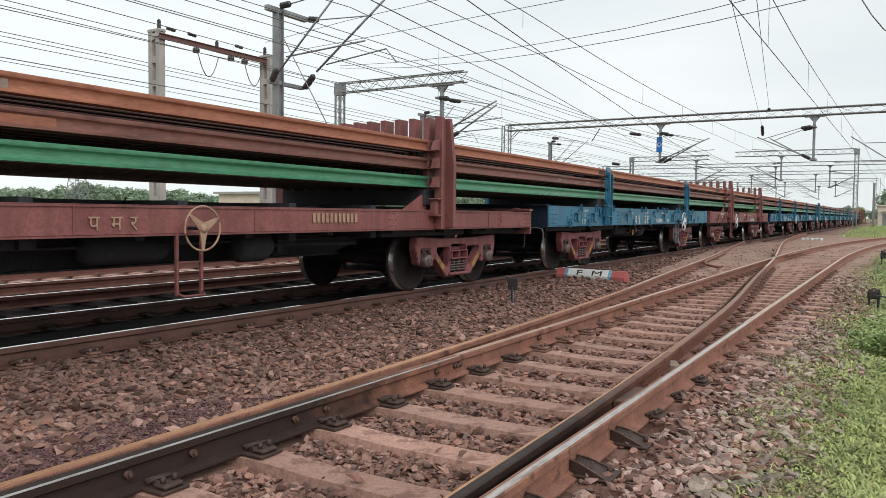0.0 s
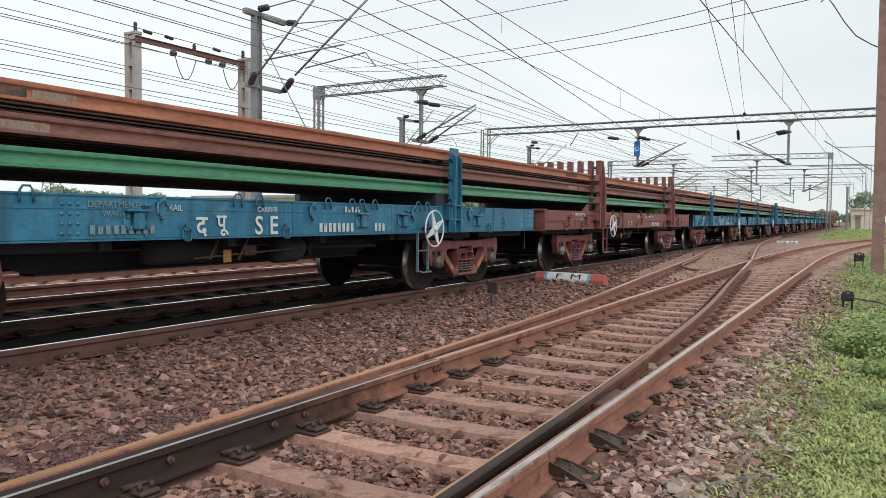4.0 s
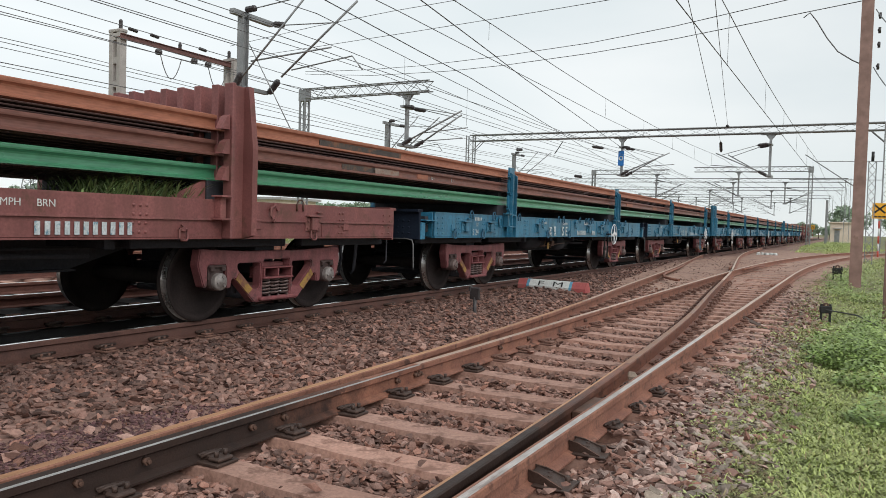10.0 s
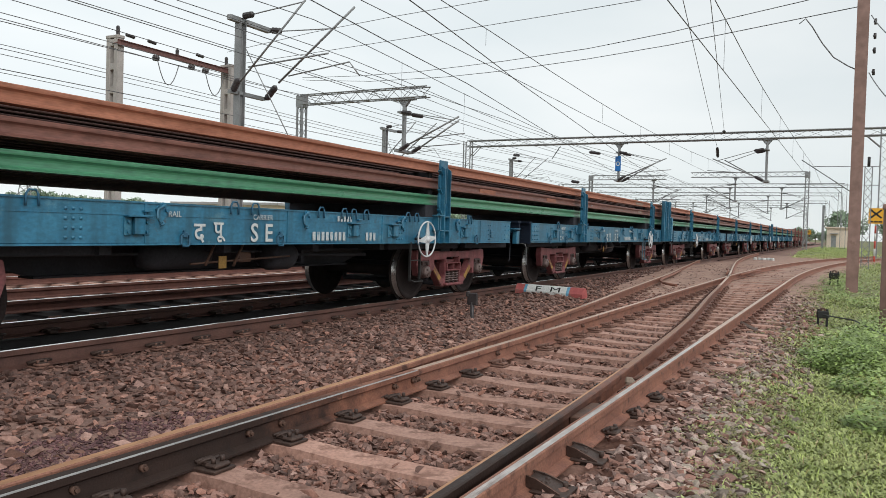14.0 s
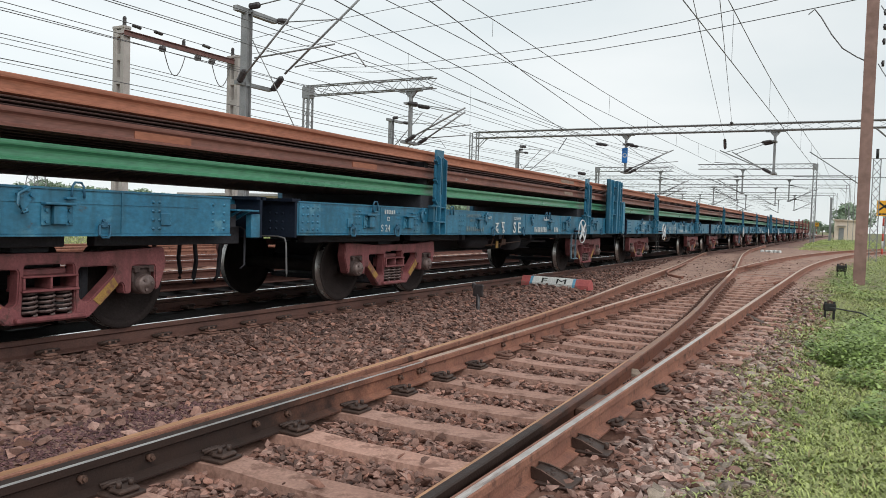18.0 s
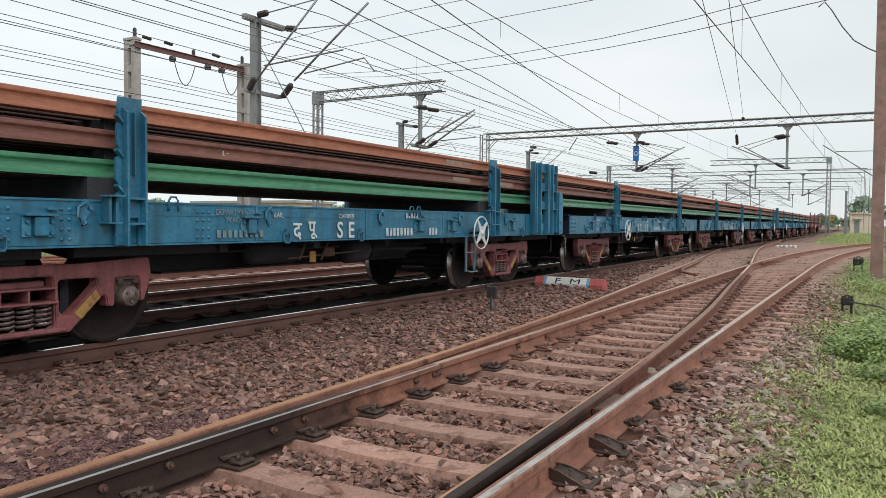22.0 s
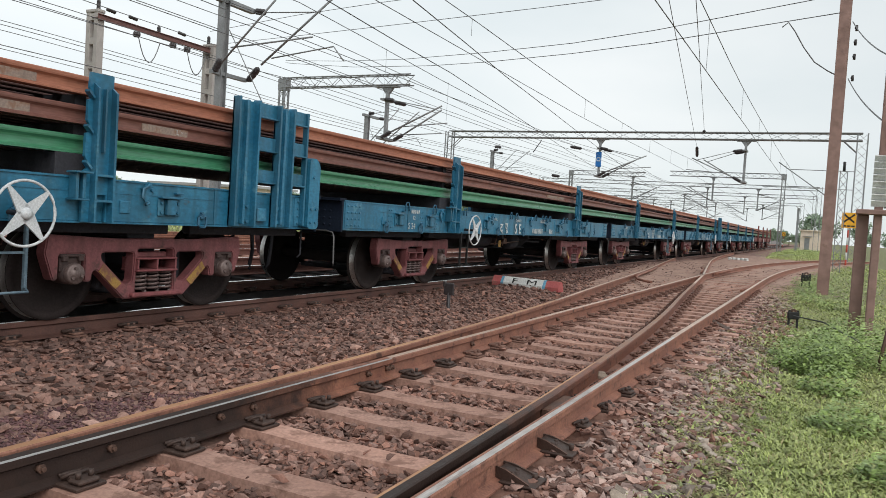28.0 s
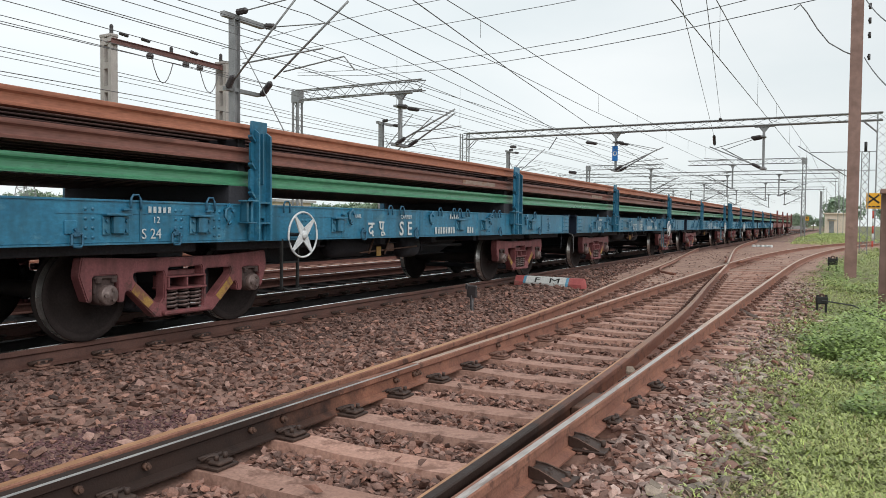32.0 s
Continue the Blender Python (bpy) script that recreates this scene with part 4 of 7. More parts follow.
def wagon_side(colour, deep, top=1.37, near=HALF, far=HALF):
    """Pressed side sill from -near to far, with lips, panel joints and rivets."""
    bm = bmesh.new()
    box(bm, 1.455, 1.488, -near, far, 0.975, top, bevel=0.006)
    box(bm, 1.36, 1.50, -near, far, top - 0.012, top + 0.006)
    box(bm, 1.36, 1.495, -near, far, 0.958, 0.975)
    face = 1.487
    if deep:
        box(bm, 1.487, 1.512, -near, far, 1.155, 1.175)
        box(bm, 1.487, 1.50, -near, far, 1.175, 1.36)
    for y in (-5.4, -2.1, 0.0, 2.1, 5.4):
        box(bm, 1.487, 1.496, y - 0.012, y + 0.012, 0.98, top - 0.01)
    box(bm, 1.487, 1.494, -6.3, 6.3, 1.243, 1.249)
    for y in (-6.15, 4.2, 5.9):
        box(bm, 1.487, 1.505, y - 0.06, y + 0.06, 1.06, 1.18, bevel=0.006)
    rows = 4 if top > 1.3 else 3
    groups = [(-6.0, 2, 0.075), (-4.97, 2, 0.075), (-4.44, 2, 0.075), (-2.95, 3, 0.075), (2.5, 3, 0.075), (5.75, 2, 0.075)]
    if near > 7 and colour == "blue":
        for y0, y1 in ((-near + 0.03, -near + 0.45), (far - 0.45, far - 0.03)):
            box(bm, 1.487, 1.4975, y0, y1, 0.99, top - 0.02, bevel=0.003)
            for i in range(4):
                for j in range(rows):
                    lathe(bm, [(0.019, 1.496), (0.016, 1.508), (0.0, 1.512)], 6, "x", at=(0, y0 + 0.06 + i * 0.1, 1.03 + j * 0.09))
    else:
        groups += [(-near + 0.1, 2, 0.16), (far - 0.26, 2, 0.16)]
    for y0, cols, gap in groups:
        for i in range(cols):
            for j in range(rows):
                z = 1.03 + j * 0.085
                f = face + (0.012 if deep and z > 1.18 else 0.0)
                lathe(bm, [(0.018, f - 0.001), (0.015, f + 0.011), (0.0, f + 0.015)], 6, "x", at=(0, y0 + i * gap, z))
    return finish(bm, "side_sill", colour)


def end_step(colour):
    """Set-back corner at a wagon's end: inner sill, shelf plate, two raking brackets and a corner post."""
    bm = bmesh.new()
    box(bm, 1.08, 1.11, 6.78, HALF, 0.975, 1.37, bevel=0.005)
    box(bm, 1.11, 1.455, 6.785, 6.805, 0.975, 1.37, bevel=0.004)
    box(bm, 1.11, 1.55, 6.81, 7.16, 1.225, 1.245, bevel=0.004)
    box(bm, 1.40, 1.50, 7.10, HALF, 0.93, 1.20, bevel=0.012)
    for y in (6.87, 7.02):
        v = [bm.verts.new((x, y + d, z)) for d in (0.0, 0.025) for x, z in ((1.11, 1.02), (1.11, 1.09), (1.48, 1.225), (1.53, 1.225))]
        bm.faces.new(v[:4][::-1])
        bm.faces.new(v[4:])
        for k in range(4):
            bm.faces.new((v[k], v[(k + 1) % 4], v[4 + (k + 1) % 4], v[4 + k]))
    for y in (6.9, 7.06):
        for z in (1.04, 1.12, 1.30):
            tube(bm, [(1.105, y, z), (1.13, y, z)], 0.02, 6)
    return finish(bm, "end_step", colour)


def deck(colour):
    bm = bmesh.new()
    box(bm, -1.46, 1.46, -6.76, 6.76, 1.30, 1.345)
    for s in (-1, 1):
        y0, y1 = sorted((s * 6.76, s * 7.06))
        box(bm, -1.06, 1.06, y0, y1, 1.30, 1.345)
    for k in range(11):
        y = -6.9 + k * 1.38
        box(bm, -1.40, 1.40, y - 0.05, y + 0.05, 1.05, 1.30)
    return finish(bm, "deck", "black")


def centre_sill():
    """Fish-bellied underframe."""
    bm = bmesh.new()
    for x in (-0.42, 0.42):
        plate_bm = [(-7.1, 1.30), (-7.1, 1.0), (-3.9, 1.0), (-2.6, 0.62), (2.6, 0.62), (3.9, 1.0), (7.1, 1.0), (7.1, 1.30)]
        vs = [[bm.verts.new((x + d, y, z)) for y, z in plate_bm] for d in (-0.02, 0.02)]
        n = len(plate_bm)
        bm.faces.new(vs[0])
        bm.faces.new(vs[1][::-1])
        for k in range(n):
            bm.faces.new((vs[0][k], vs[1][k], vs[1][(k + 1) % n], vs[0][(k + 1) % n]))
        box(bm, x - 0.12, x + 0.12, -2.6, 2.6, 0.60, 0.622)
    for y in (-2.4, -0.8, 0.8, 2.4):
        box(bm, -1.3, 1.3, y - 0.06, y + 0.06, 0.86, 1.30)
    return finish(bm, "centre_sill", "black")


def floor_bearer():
    """Longitudinal bearer and cross plates over one bogie, added to close the view."""
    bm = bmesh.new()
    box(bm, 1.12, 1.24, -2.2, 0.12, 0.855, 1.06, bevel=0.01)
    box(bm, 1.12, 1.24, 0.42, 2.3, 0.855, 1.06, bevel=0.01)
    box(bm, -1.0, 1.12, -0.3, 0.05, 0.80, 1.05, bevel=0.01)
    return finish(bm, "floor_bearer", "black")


def brake_gear():
    bm = bmesh.new()
    lathe(bm, [(0.0, -0.3), (0.15, -0.3), (0.19, -0.22), (0.19, 0.12), (0.12, 0.24), (0.05, 0.3), (0.0, 0.3)], 18, "y", at=(0.95, 0.5, 0.80))
    lathe(bm, [(0.0, -0.5), (0.12, -0.46), (0.15, -0.36), (0.15, 0.36), (0.12, 0.46), (0.0, 0.5)], 16, "y", at=(0.9, -1.2, 0.82))
    tube(bm, [(1.0, 0.75, 0.80), (1.0, 2.4, 0.78)], 0.025, 6)
    tube(bm, [(0.9, -2.9, 0.84), (0.9, 3.1, 0.86)], 0.018, 6)
    box(bm, 0.88, 1.02, 0.86, 0.92, 0.70, 0.98)
    return finish(bm, "brake_cylinder", "black")


def brake_levers():
    """Slack lever and pull rods that hang below the sill."""
    bm = bmesh.new()
    tube(bm, [(1.22, -0.9, 0.98), (1.22, -1.05, 0.72)], 0.016, 6)
    tube(bm, [(1.22, -0.45, 0.98), (1.22, -0.62, 0.70)], 0.016, 6)
    tube(bm, [(1.2, -1.25, 0.74), (1.2, 0.4, 0.80)], 0.012, 6)
    box(bm, 1.16, 1.2, -0.5, -0.3, 0.74, 0.86, bevel=0.01)
    return finish(bm, "brake_lever", "clip")


def lever_tag():
    bm = bmesh.new()
    box(bm, 1.225, 1.235, -0.86, -0.74, 0.68, 0.82, bevel=0.003)
    return finish(bm, "lever_tag", "yellow")


def headstock(colour):
    bm = bmesh.new()
    box(bm, -1.49, 1.49, 7.1, 7.14, 0.93, 1.40, bevel=0.006)
    box(bm, -1.49, 1.49, 7.04, 7.2, 1.36, 1.40, bevel=0.004)
    for x in (-1.2, 1.2):
        for z in (1.03, 1.12, 1.22):
            for dx in (-0.1, 0.0, 0.1):
                lathe(bm, [(0.018, 7.139), (0.015, 7.15), (0.0, 7.153)], 6, "y", at=(x + dx, 0, z))
    return finish(bm, "headstock", colour)


def coupler():
    bm = bmesh.new()
    box(bm, -0.12, 0.12, 7.1, 7.42, 0.96, 1.18, bevel=0.02)
    box(bm, -0.17, 0.13, 7.40, 7.58, 0.93, 1.21, bevel=0.04)
    tube(bm, [(0.35, 7.12, 1.02), (0.36, 7.26, 0.99), (0.36, 7.34, 0.86), (0.36, 7.37, 0.6), (0.33, 7.36, 0.4), (0.3, 7.4, 0.34)], 0.026, 8)
    tube(bm, [(-0.35, 7.12, 1.02), (-0.36, 7.26, 0.99), (-0.36, 7.34, 0.86), (-0.36, 7.37, 0.6), (-0.33, 7.36, 0.4), (-0.3, 7.4, 0.34)], 0.026, 8)
    tube(bm, [(1.30, 7.12, 1.05), (1.32, 7.18, 1.02), (1.32, 7.18, 0.62), (1.32, 7.12, 0.58)], 0.012, 6)
    return finish(bm, "coupler", "black")


def side_buffer():
    """A round buffer on its tapered housing at a wagon's end."""
    bm = bmesh.new()
    lathe(bm, [(0.0, 7.1), (0.15, 7.1), (0.13, 7.28), (0.11, 7.30), (0.10, 7.46), (0.13, 7.49), (0.225, 7.50), (0.225, 7.525), (0.15, 7.545), (0.0, 7.55)], 24, "y", at=(0.98, 0, 1.10))
    return finish(bm, "side_buffer", "tan")


def stake_blue():
    """Channel stake: a notched back plate that widens downwards, two flanges, a thin rib and two shelves between them."""
    bm = bmesh.new()
    edge = [(-0.075, 2.31), (-0.085, 2.17), (-0.055, 2.12), (-0.055, 2.08), (-0.095, 2.06), (-0.098, 1.88), (-0.06, 1.82), (-0.06, 1.78), (-0.105, 1.76), (-0.11, 1.56), (-0.07, 1.50), (-0.07, 1.46), (-0.118, 1.42), (-0.12, 0.97)]
    loop = edge + [(0.0, 0.97), (0.0, 1.22), (0.13, 1.22), (0.13, 0.97), (0.17, 0.97), (0.17, 2.31)]
    front = [bm.verts.new((1.53, y, z)) for y, z in loop]
    back = [bm.verts.new((1.50, y, z)) for y, z in loop]
    bm.faces.new(front[::-1])
    bm.faces.new(back)
    for k in range(len(loop)):
        bm.faces.new((front[k], front[(k + 1) % len(loop)], back[(k + 1) % len(loop)], back[k]))
    bmesh.ops.recalc_face_normals(bm, faces=bm.faces)
    for y0, y1, top in ((-0.045, -0.022, 2.22), (0.148, 0.172, 2.20)):
        v = [bm.verts.new((x, y, z)) for y in (y0, y1) for x, z in ((1.528, 0.97), (1.605, 0.97), (1.60, top - 0.05), (1.528, top))]
        bm.faces.new(v[:4])
        bm.faces.new(v[4:][::-1])
        for k in range(4):
            bm.faces.new((v[k], v[4 + k], v[4 + (k + 1) % 4], v[(k + 1) % 4]))
    box(bm, 1.528, 1.575, 0.058, 0.076, 1.60, 2.18, bevel=0.004)
    box(bm, 1.528, 1.60, -0.024, 0.15, 1.385, 1.405)
    box(bm, 1.528, 1.60, -0.024, 0.15, 1.155, 1.175)
    return finish(bm, "stake", "blue")


def notch_lips():
    """Short bent lips at the notches of a blue stake, and the little box bracket at its foot."""
    bm = bmesh.new()
    for z in (1.44, 1.76, 2.07):
        v = [bm.verts.new(p) for p in ((1.50, -0.115, z + 0.06), (1.50, -0.055, z), (1.565, -0.055, z), (1.565, -0.115, z + 0.06))]
        w = [bm.verts.new(q.co + Vector((0, 0.006, 0.022))) for q in v]
        bm.faces.new(v)
        bm.faces.new(w[::-1])
        for k in range(4):
            bm.faces.new((v[k], v[(k + 1) % 4], w[(k + 1) % 4], w[k]))
    box(bm, 1.50, 1.65, -0.265, -0.13, 1.16, 1.178, bevel=0.004)
    box(bm, 1.50, 1.65, -0.265, -0.10, 1.40, 1.418, bevel=0.004)
    box(bm, 1.50, 1.60, -0.235, -0.205, 1.178, 1.40, bevel=0.004)
    box(bm, 1.50, 1.60, -0.165, -0.135, 1.178, 1.40, bevel=0.004)
    return finish(bm, "rail_stop", "blue")


def stake_clips(colour):
    bm = bmesh.new()
    for z in (1.58, 1.86, 2.12):
        v = [bm.verts.new(p) for p in ((1.50, -0.30, z), (1.50, -0.19, z), (1.50, -0.19, z + 0.16), (1.50, -0.24, z + 0.13), (1.60, -0.30, z), (1.60, -0.19, z), (1.60, -0.19, z + 0.16), (1.60, -0.24, z + 0.13))]
        for q in ((0, 1, 2, 3), (7, 6, 5, 4), (0, 4, 5, 1), (1, 5, 6, 2), (2, 6, 7, 3), (3, 7, 4, 0)):
            bm.faces.new([v[i] for i in q])
    box(bm, 1.50, 1.66, -0.34, -0.20, 1.16, 1.18, bevel=0.004)
    box(bm, 1.50, 1.66, -0.34, -0.20, 1.40, 1.42, bevel=0.004)
    box(bm, 1.50, 1.60, -0.30, -0.22, 1.18, 1.40, bevel=0.006)
    return finish(bm, "rail_stop", colour)


def stake_red():
    bm = bmesh.new()
    box(bm, 1.49, 1.52, -0.17, 0.17, 0.96, 2.62, bevel=0.006)
    box(bm, 1.50, 1.63, -0.18, -0.13, 0.96, 2.62, bevel=0.01)
    v = [bm.verts.new(p) for p in ((1.50, 0.10, 0.96), (1.66, 0.10, 1.0), (1.66, 0.10, 1.95), (1.58, 0.10, 2.62), (1.50, 0.10, 2.62),
                                    (1.50, 0.18, 0.96), (1.66, 0.18, 1.0), (1.66, 0.18, 1.95), (1.58, 0.18, 2.62), (1.50, 0.18, 2.62))]
    bm.faces.new(v[:5][::-1])
    bm.faces.new(v[5:])
    for k in range(5):
        bm.faces.new((v[k], v[(k + 1) % 5], v[5 + (k + 1) % 5], v[5 + k]))
    return finish(bm, "stake", "red")


def divider_post():
    """Upright between the rails of a load, one of a row across the wagon."""
    bm = bmesh.new()
    box(bm, -0.03, 0.03, -0.12, 0.12, 1.345, 2.62, bevel=0.006)
    box(bm, -0.05, 0.05, -0.14, -0.11, 1.345, 2.62, bevel=0.006)
    return finish(bm, "divider_post", "red")


def ladder_stakes():
    bm = bmesh.new()
    for y0, w in ((-0.62, 0.36), (0.09, 0.29)):
        box(bm, 1.49, 1.52, y0, y0 + w, 0.97, 2.40, bevel=0.005)
        box(bm, 1.49, 1.60, y0, y0 + 0.03, 0.97, 2.42, bevel=0.006)
        box(bm, 1.49, 1.60, y0 + w - 0.03, y0 + w, 0.97, 2.42, bevel=0.006)
        box(bm, 1.49, 1.58, y0 + w / 2 - 0.03, y0 + w / 2 + 0.01, 1.0, 2.40, bevel=0.006)
        for z in (1.03, 1.20):
            for dy in (0.09, w - 0.09):
                tube(bm, [(1.515, y0 + dy, z), (1.55, y0 + dy, z)], 0.022, 6)
    return finish(bm, "end_stake", "blue")


def ladder_rungs():
    """Cross plates between the end stakes, the narrow outer post and the rounded corner post."""
    bm = bmesh.new()
    for z0, z1 in ((1.50, 1.64), (1.87, 2.02), (2.25, 2.41)):
        box(bm, 1.50, 1.53, -0.27, 0.10, z0, z1, bevel=0.005)
        box(bm, 1.50, 1.53, 0.37, 0.67, z0, z1, bevel=0.005)
        box(bm, 1.50, 1.57, -0.27, 0.10, z0 - 0.02, z0, bevel=0.004)
        box(bm, 1.50, 1.57, 0.37, 0.67, z0 - 0.02, z0, bevel=0.004)
    box(bm, 1.49, 1.57, 0.655, 0.685, 1.0, 2.41, bevel=0.006)
    prof = rounded([(0.71, 0.97), (0.93, 0.97), (0.93, 1.76), (0.86, 1.86), (0.71, 1.86)], 0.05)
    bm2 = bmesh.new()
    plate(bm2, prof, [], 1.49, 1.60)
    me = bpy.data.meshes.new("corner_post")
    bm2.to_mesh(me)
    bm2.free()
    bm.from_mesh(me)
    for y, z in ((0.77, 1.05), (0.87, 1.05), (0.77, 1.22), (0.87, 1.22), (0.80, 1.62)):
        tube(bm, [(1.595, y, z), (1.62, y, z)], 0.02, 6)
    box(bm, 1.495, 1.54, -0.17, -0.01, 1.03, 1.19, bevel=0.01)
    return finish(bm, "ladder_rung", "blue")


def load_block():
    bm = bmesh.new()
    box(bm, -1.40, 1.40, -0.30, 0.22, 1.345, 1.58, bevel=0.01)
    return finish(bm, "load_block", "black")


def gusset(colour):
    """Sloping plate that braces a stake from the deck."""
    bm = bmesh.new()
    v = [bm.verts.new((x, y, z)) for x in (1.34, 1.37) for y, z in ((-0.85, 1.345), (-0.20, 1.345), (-0.20, 1.60), (-0.28, 1.60))]
    for q in ((0, 1, 2, 3), (7, 6, 5, 4), (0, 4, 5, 1), (1, 5, 6, 2), (2, 6, 7, 3), (3, 7, 4, 0)):
        bm.faces.new([v[i] for i in q])
    return finish(bm, "gusset", colour)


def hand_wheel(spokes, m, turn=0.75):
    """Brake wheel on the wagon's side; origin at its hub."""
    bm = bmesh.new()
    n = 32
    tube_pts = [(0.0, 0.268 * math.cos(k * math.tau / n), 0.268 * math.sin(k * math.tau / n)) for k in range(n + 1)]
    tube(bm, tube_pts, 0.0125, 8, caps=False)
    for k in range(spokes):
        a = k * math.tau / spokes + turn - 0.12 * (k % 2)
        c, s = math.cos(a), math.sin(a)
        w0, w1 = 0.058, 0.014
        p = [(0.0, 0.03 * c - w0 * s, 0.03 * s + w0 * c), (0.0, 0.03 * c + w0 * s, 0.03 * s - w0 * c), (0.0, 0.262 * c + w1 * s, 0.262 * s - w1 * c), (0.0, 0.262 * c - w1 * s, 0.262 * s + w1 * c)]
        f = bm.faces.new([bm.verts.new(q) for q in p])
        e = bmesh.ops.extrude_face_region(bm, geom=[f])
        bmesh.ops.translate(bm, verts=[g for g in e["geom"] if isinstance(g, bmesh.types.BMVert)], vec=(0.016, 0, 0))
    lathe(bm, [(0.05, -0.02), (0.05, 0.03), (0.025, 0.05), (0.0, 0.05)], 12, "x")
    return finish(bm, "brake_wheel", m)


def wheel_shaft():
    bm = bmesh.new()
    tube(bm, [(-0.25, 0, 0), (0.0, 0, 0)], 0.022, 8)
    return finish(bm, "shaft", "black")


def foot_step(colour):
    """Shunter's stirrup below the brake wheel."""
    bm = bmesh.new()
    for y in (-0.15, 0.15):
        box(bm, 1.46, 1.50, y - 0.014, y + 0.014, 0.37, 0.98, bevel=0.005)
    tube(bm, [(1.48, -0.15, 0.40), (1.56, -0.13, 0.37), (1.56, 0.13, 0.37), (1.48, 0.15, 0.40)], 0.013, 6)
    box(bm, 1.47, 1.49, -0.15, 0.15, 0.685, 0.705)
    return finish(bm, "foot_step", colour)


def uncoupling_lever():
    """Uncoupling lever: a rod across the end with its handle hanging at the corner."""
    bm = bmesh.new()
    tube(bm, [(0.25, -7.22, 0.92), (1.30, -7.22, 0.94), (1.42, -7.24, 0.92), (1.45, -7.25, 0.86), (1.46, -7.24, 0.5), (1.44, -7.22, 0.46)], 0.011, 6)
    return finish(bm, "uncoupling_lever", "wire")


def tie_ring(m):
    """A rectangular lashing link that hangs from a lug."""
    bm = bmesh.new()
    tube(bm, [(0.022, -0.05, 0.03), (0.028, -0.055, -0.06), (0.03, -0.035, -0.085), (0.03, 0.035, -0.085), (0.028, 0.055, -0.06), (0.022, 0.05, 0.03), (0.022, -0.05, 0.03)], 0.012, 6, caps=False)
    box(bm, 0.0, 0.035, -0.03, 0.03, 0.005, 0.06, bevel=0.008)
    tube(bm, [(0.02, -0.02, 0.07), (0.045, -0.02, 0.07)], 0.014, 6)
    return finish(bm, "tie_ring", m)


def lashing_loop(m):
    bm = bmesh.new()
    tube(bm, [(0, -0.06, 0.0), (0, -0.055, 0.10), (0, -0.03, 0.135), (0, 0.03, 0.135), (0, 0.055, 0.10), (0, 0.06, 0.0)], 0.011, 6)
    return finish(bm, "lashing_loop", m)


def pocket(colour):
    """A stake pocket: a bracket with flanges and four bolts."""
    bm = bmesh.new()
    box(bm, 0.0, 0.075, -0.15, 0.13, 0.105, 0.125, bevel=0.004)
    box(bm, 0.0, 0.055, -0.06, 0.06, -0.06, 0.105, bevel=0.008)
    box(bm, 0.0, 0.016, -0.15, -0.07, -0.07, 0.10, bevel=0.004)
    box(bm, 0.0, 0.016, 0.07, 0.14, -0.07, 0.10, bevel=0.004)
    box(bm, 0.0, 0.045, 0.06, 0.15, 0.155, 0.175, bevel=0.004)
    for y in (-0.11, 0.105):
        for z in (-0.035, 0.06):
            tube(bm, [(0.012, y, z), (0.035, y, z)], 0.018, 6)
    return finish(bm, "stake_pocket", colour)


def hinge_hook(colour):
    """A chain hook on a small triangular plate with bolt heads."""
    bm = bmesh.new()
    v = [bm.verts.new((x, y, z)) for x in (0.0, 0.014) for y, z in ((-0.07, 0.06), (0.02, 0.13), (0.09, 0.05), (-0.01, -0.09))]
    for q in ((0, 1, 2, 3), (7, 6, 5, 4), (0, 4, 5, 1), (1, 5, 6, 2), (2, 6, 7, 3), (3, 7, 4, 0)):
        bm.faces.new([v[i] for i in q])
    for y, z in ((-0.045, 0.05), (0.02, 0.10), (0.06, 0.05)):
        tube(bm, [(0.01, y, z), (0.04, y, z)], 0.02, 8)
    tube(bm, [(0.03, 0.03, 0.11), (0.045, -0.07, 0.055), (0.045, -0.075, -0.02), (0.04, -0.03, -0.10), (0.04, 0.01, -0.085), (0.035, 0.0, -0.06)], 0.013, 6)
    return finish(bm, "hook", colour)


def lettering(body, size, material="white", bold=0.0):
    cu = bpy.data.curves.new("lettering", "FONT")
    cu.body, cu.size, cu.extrude, cu.resolution_u = body, size, 0.0015, 3
    cu.align_x, cu.offset = "CENTER", bold
    ob = bpy.data.objects.new("lettering", cu)
    scene.collection.objects.link(ob)
    bpy.context.view_layer.update()
    me = bpy.data.meshes.new_from_object(ob.evaluated_get(bpy.context.evaluated_depsgraph_get()))
    bpy.data.objects.remove(ob)
    bpy.data.curves.remove(cu)
    me.materials.clear()
    me.materials.append(M[material])
    return me


def bars(count, w, h, gap, material="white"):
    """Unreadable or private writing: one plain bar a character."""
    bm = bmesh.new()
    for k in range(count):
        y = (k - (count - 1) / 2) * (w + gap)
        box(bm, 0.0, 0.003, y - w / 2, y + w / 2, -h / 2, h / 2)
    return finish(bm, "lettering_bars", material)


SIDE_TEXT = Matrix(((0, 0, 1, 0), (1, 0, 0, 0), (0, 1, 0, 0), (0, 0, 0, 1)))   # flat lettering stood upright on the side


def mirrored(me):
    """The same mesh for the other side of the wagon."""
    bm = bmesh.new()
    bm.from_mesh(me)
    bmesh.ops.scale(bm, vec=(-1, 1, 1), verts=bm.verts)
    bmesh.ops.reverse_faces(bm, faces=bm.faces)
    out = bpy.data.meshes.new(me.name + "_b")
    bm.to_mesh(out)
    bm.free()
    for x in me.materials:
        out.materials.append(x)
    return out


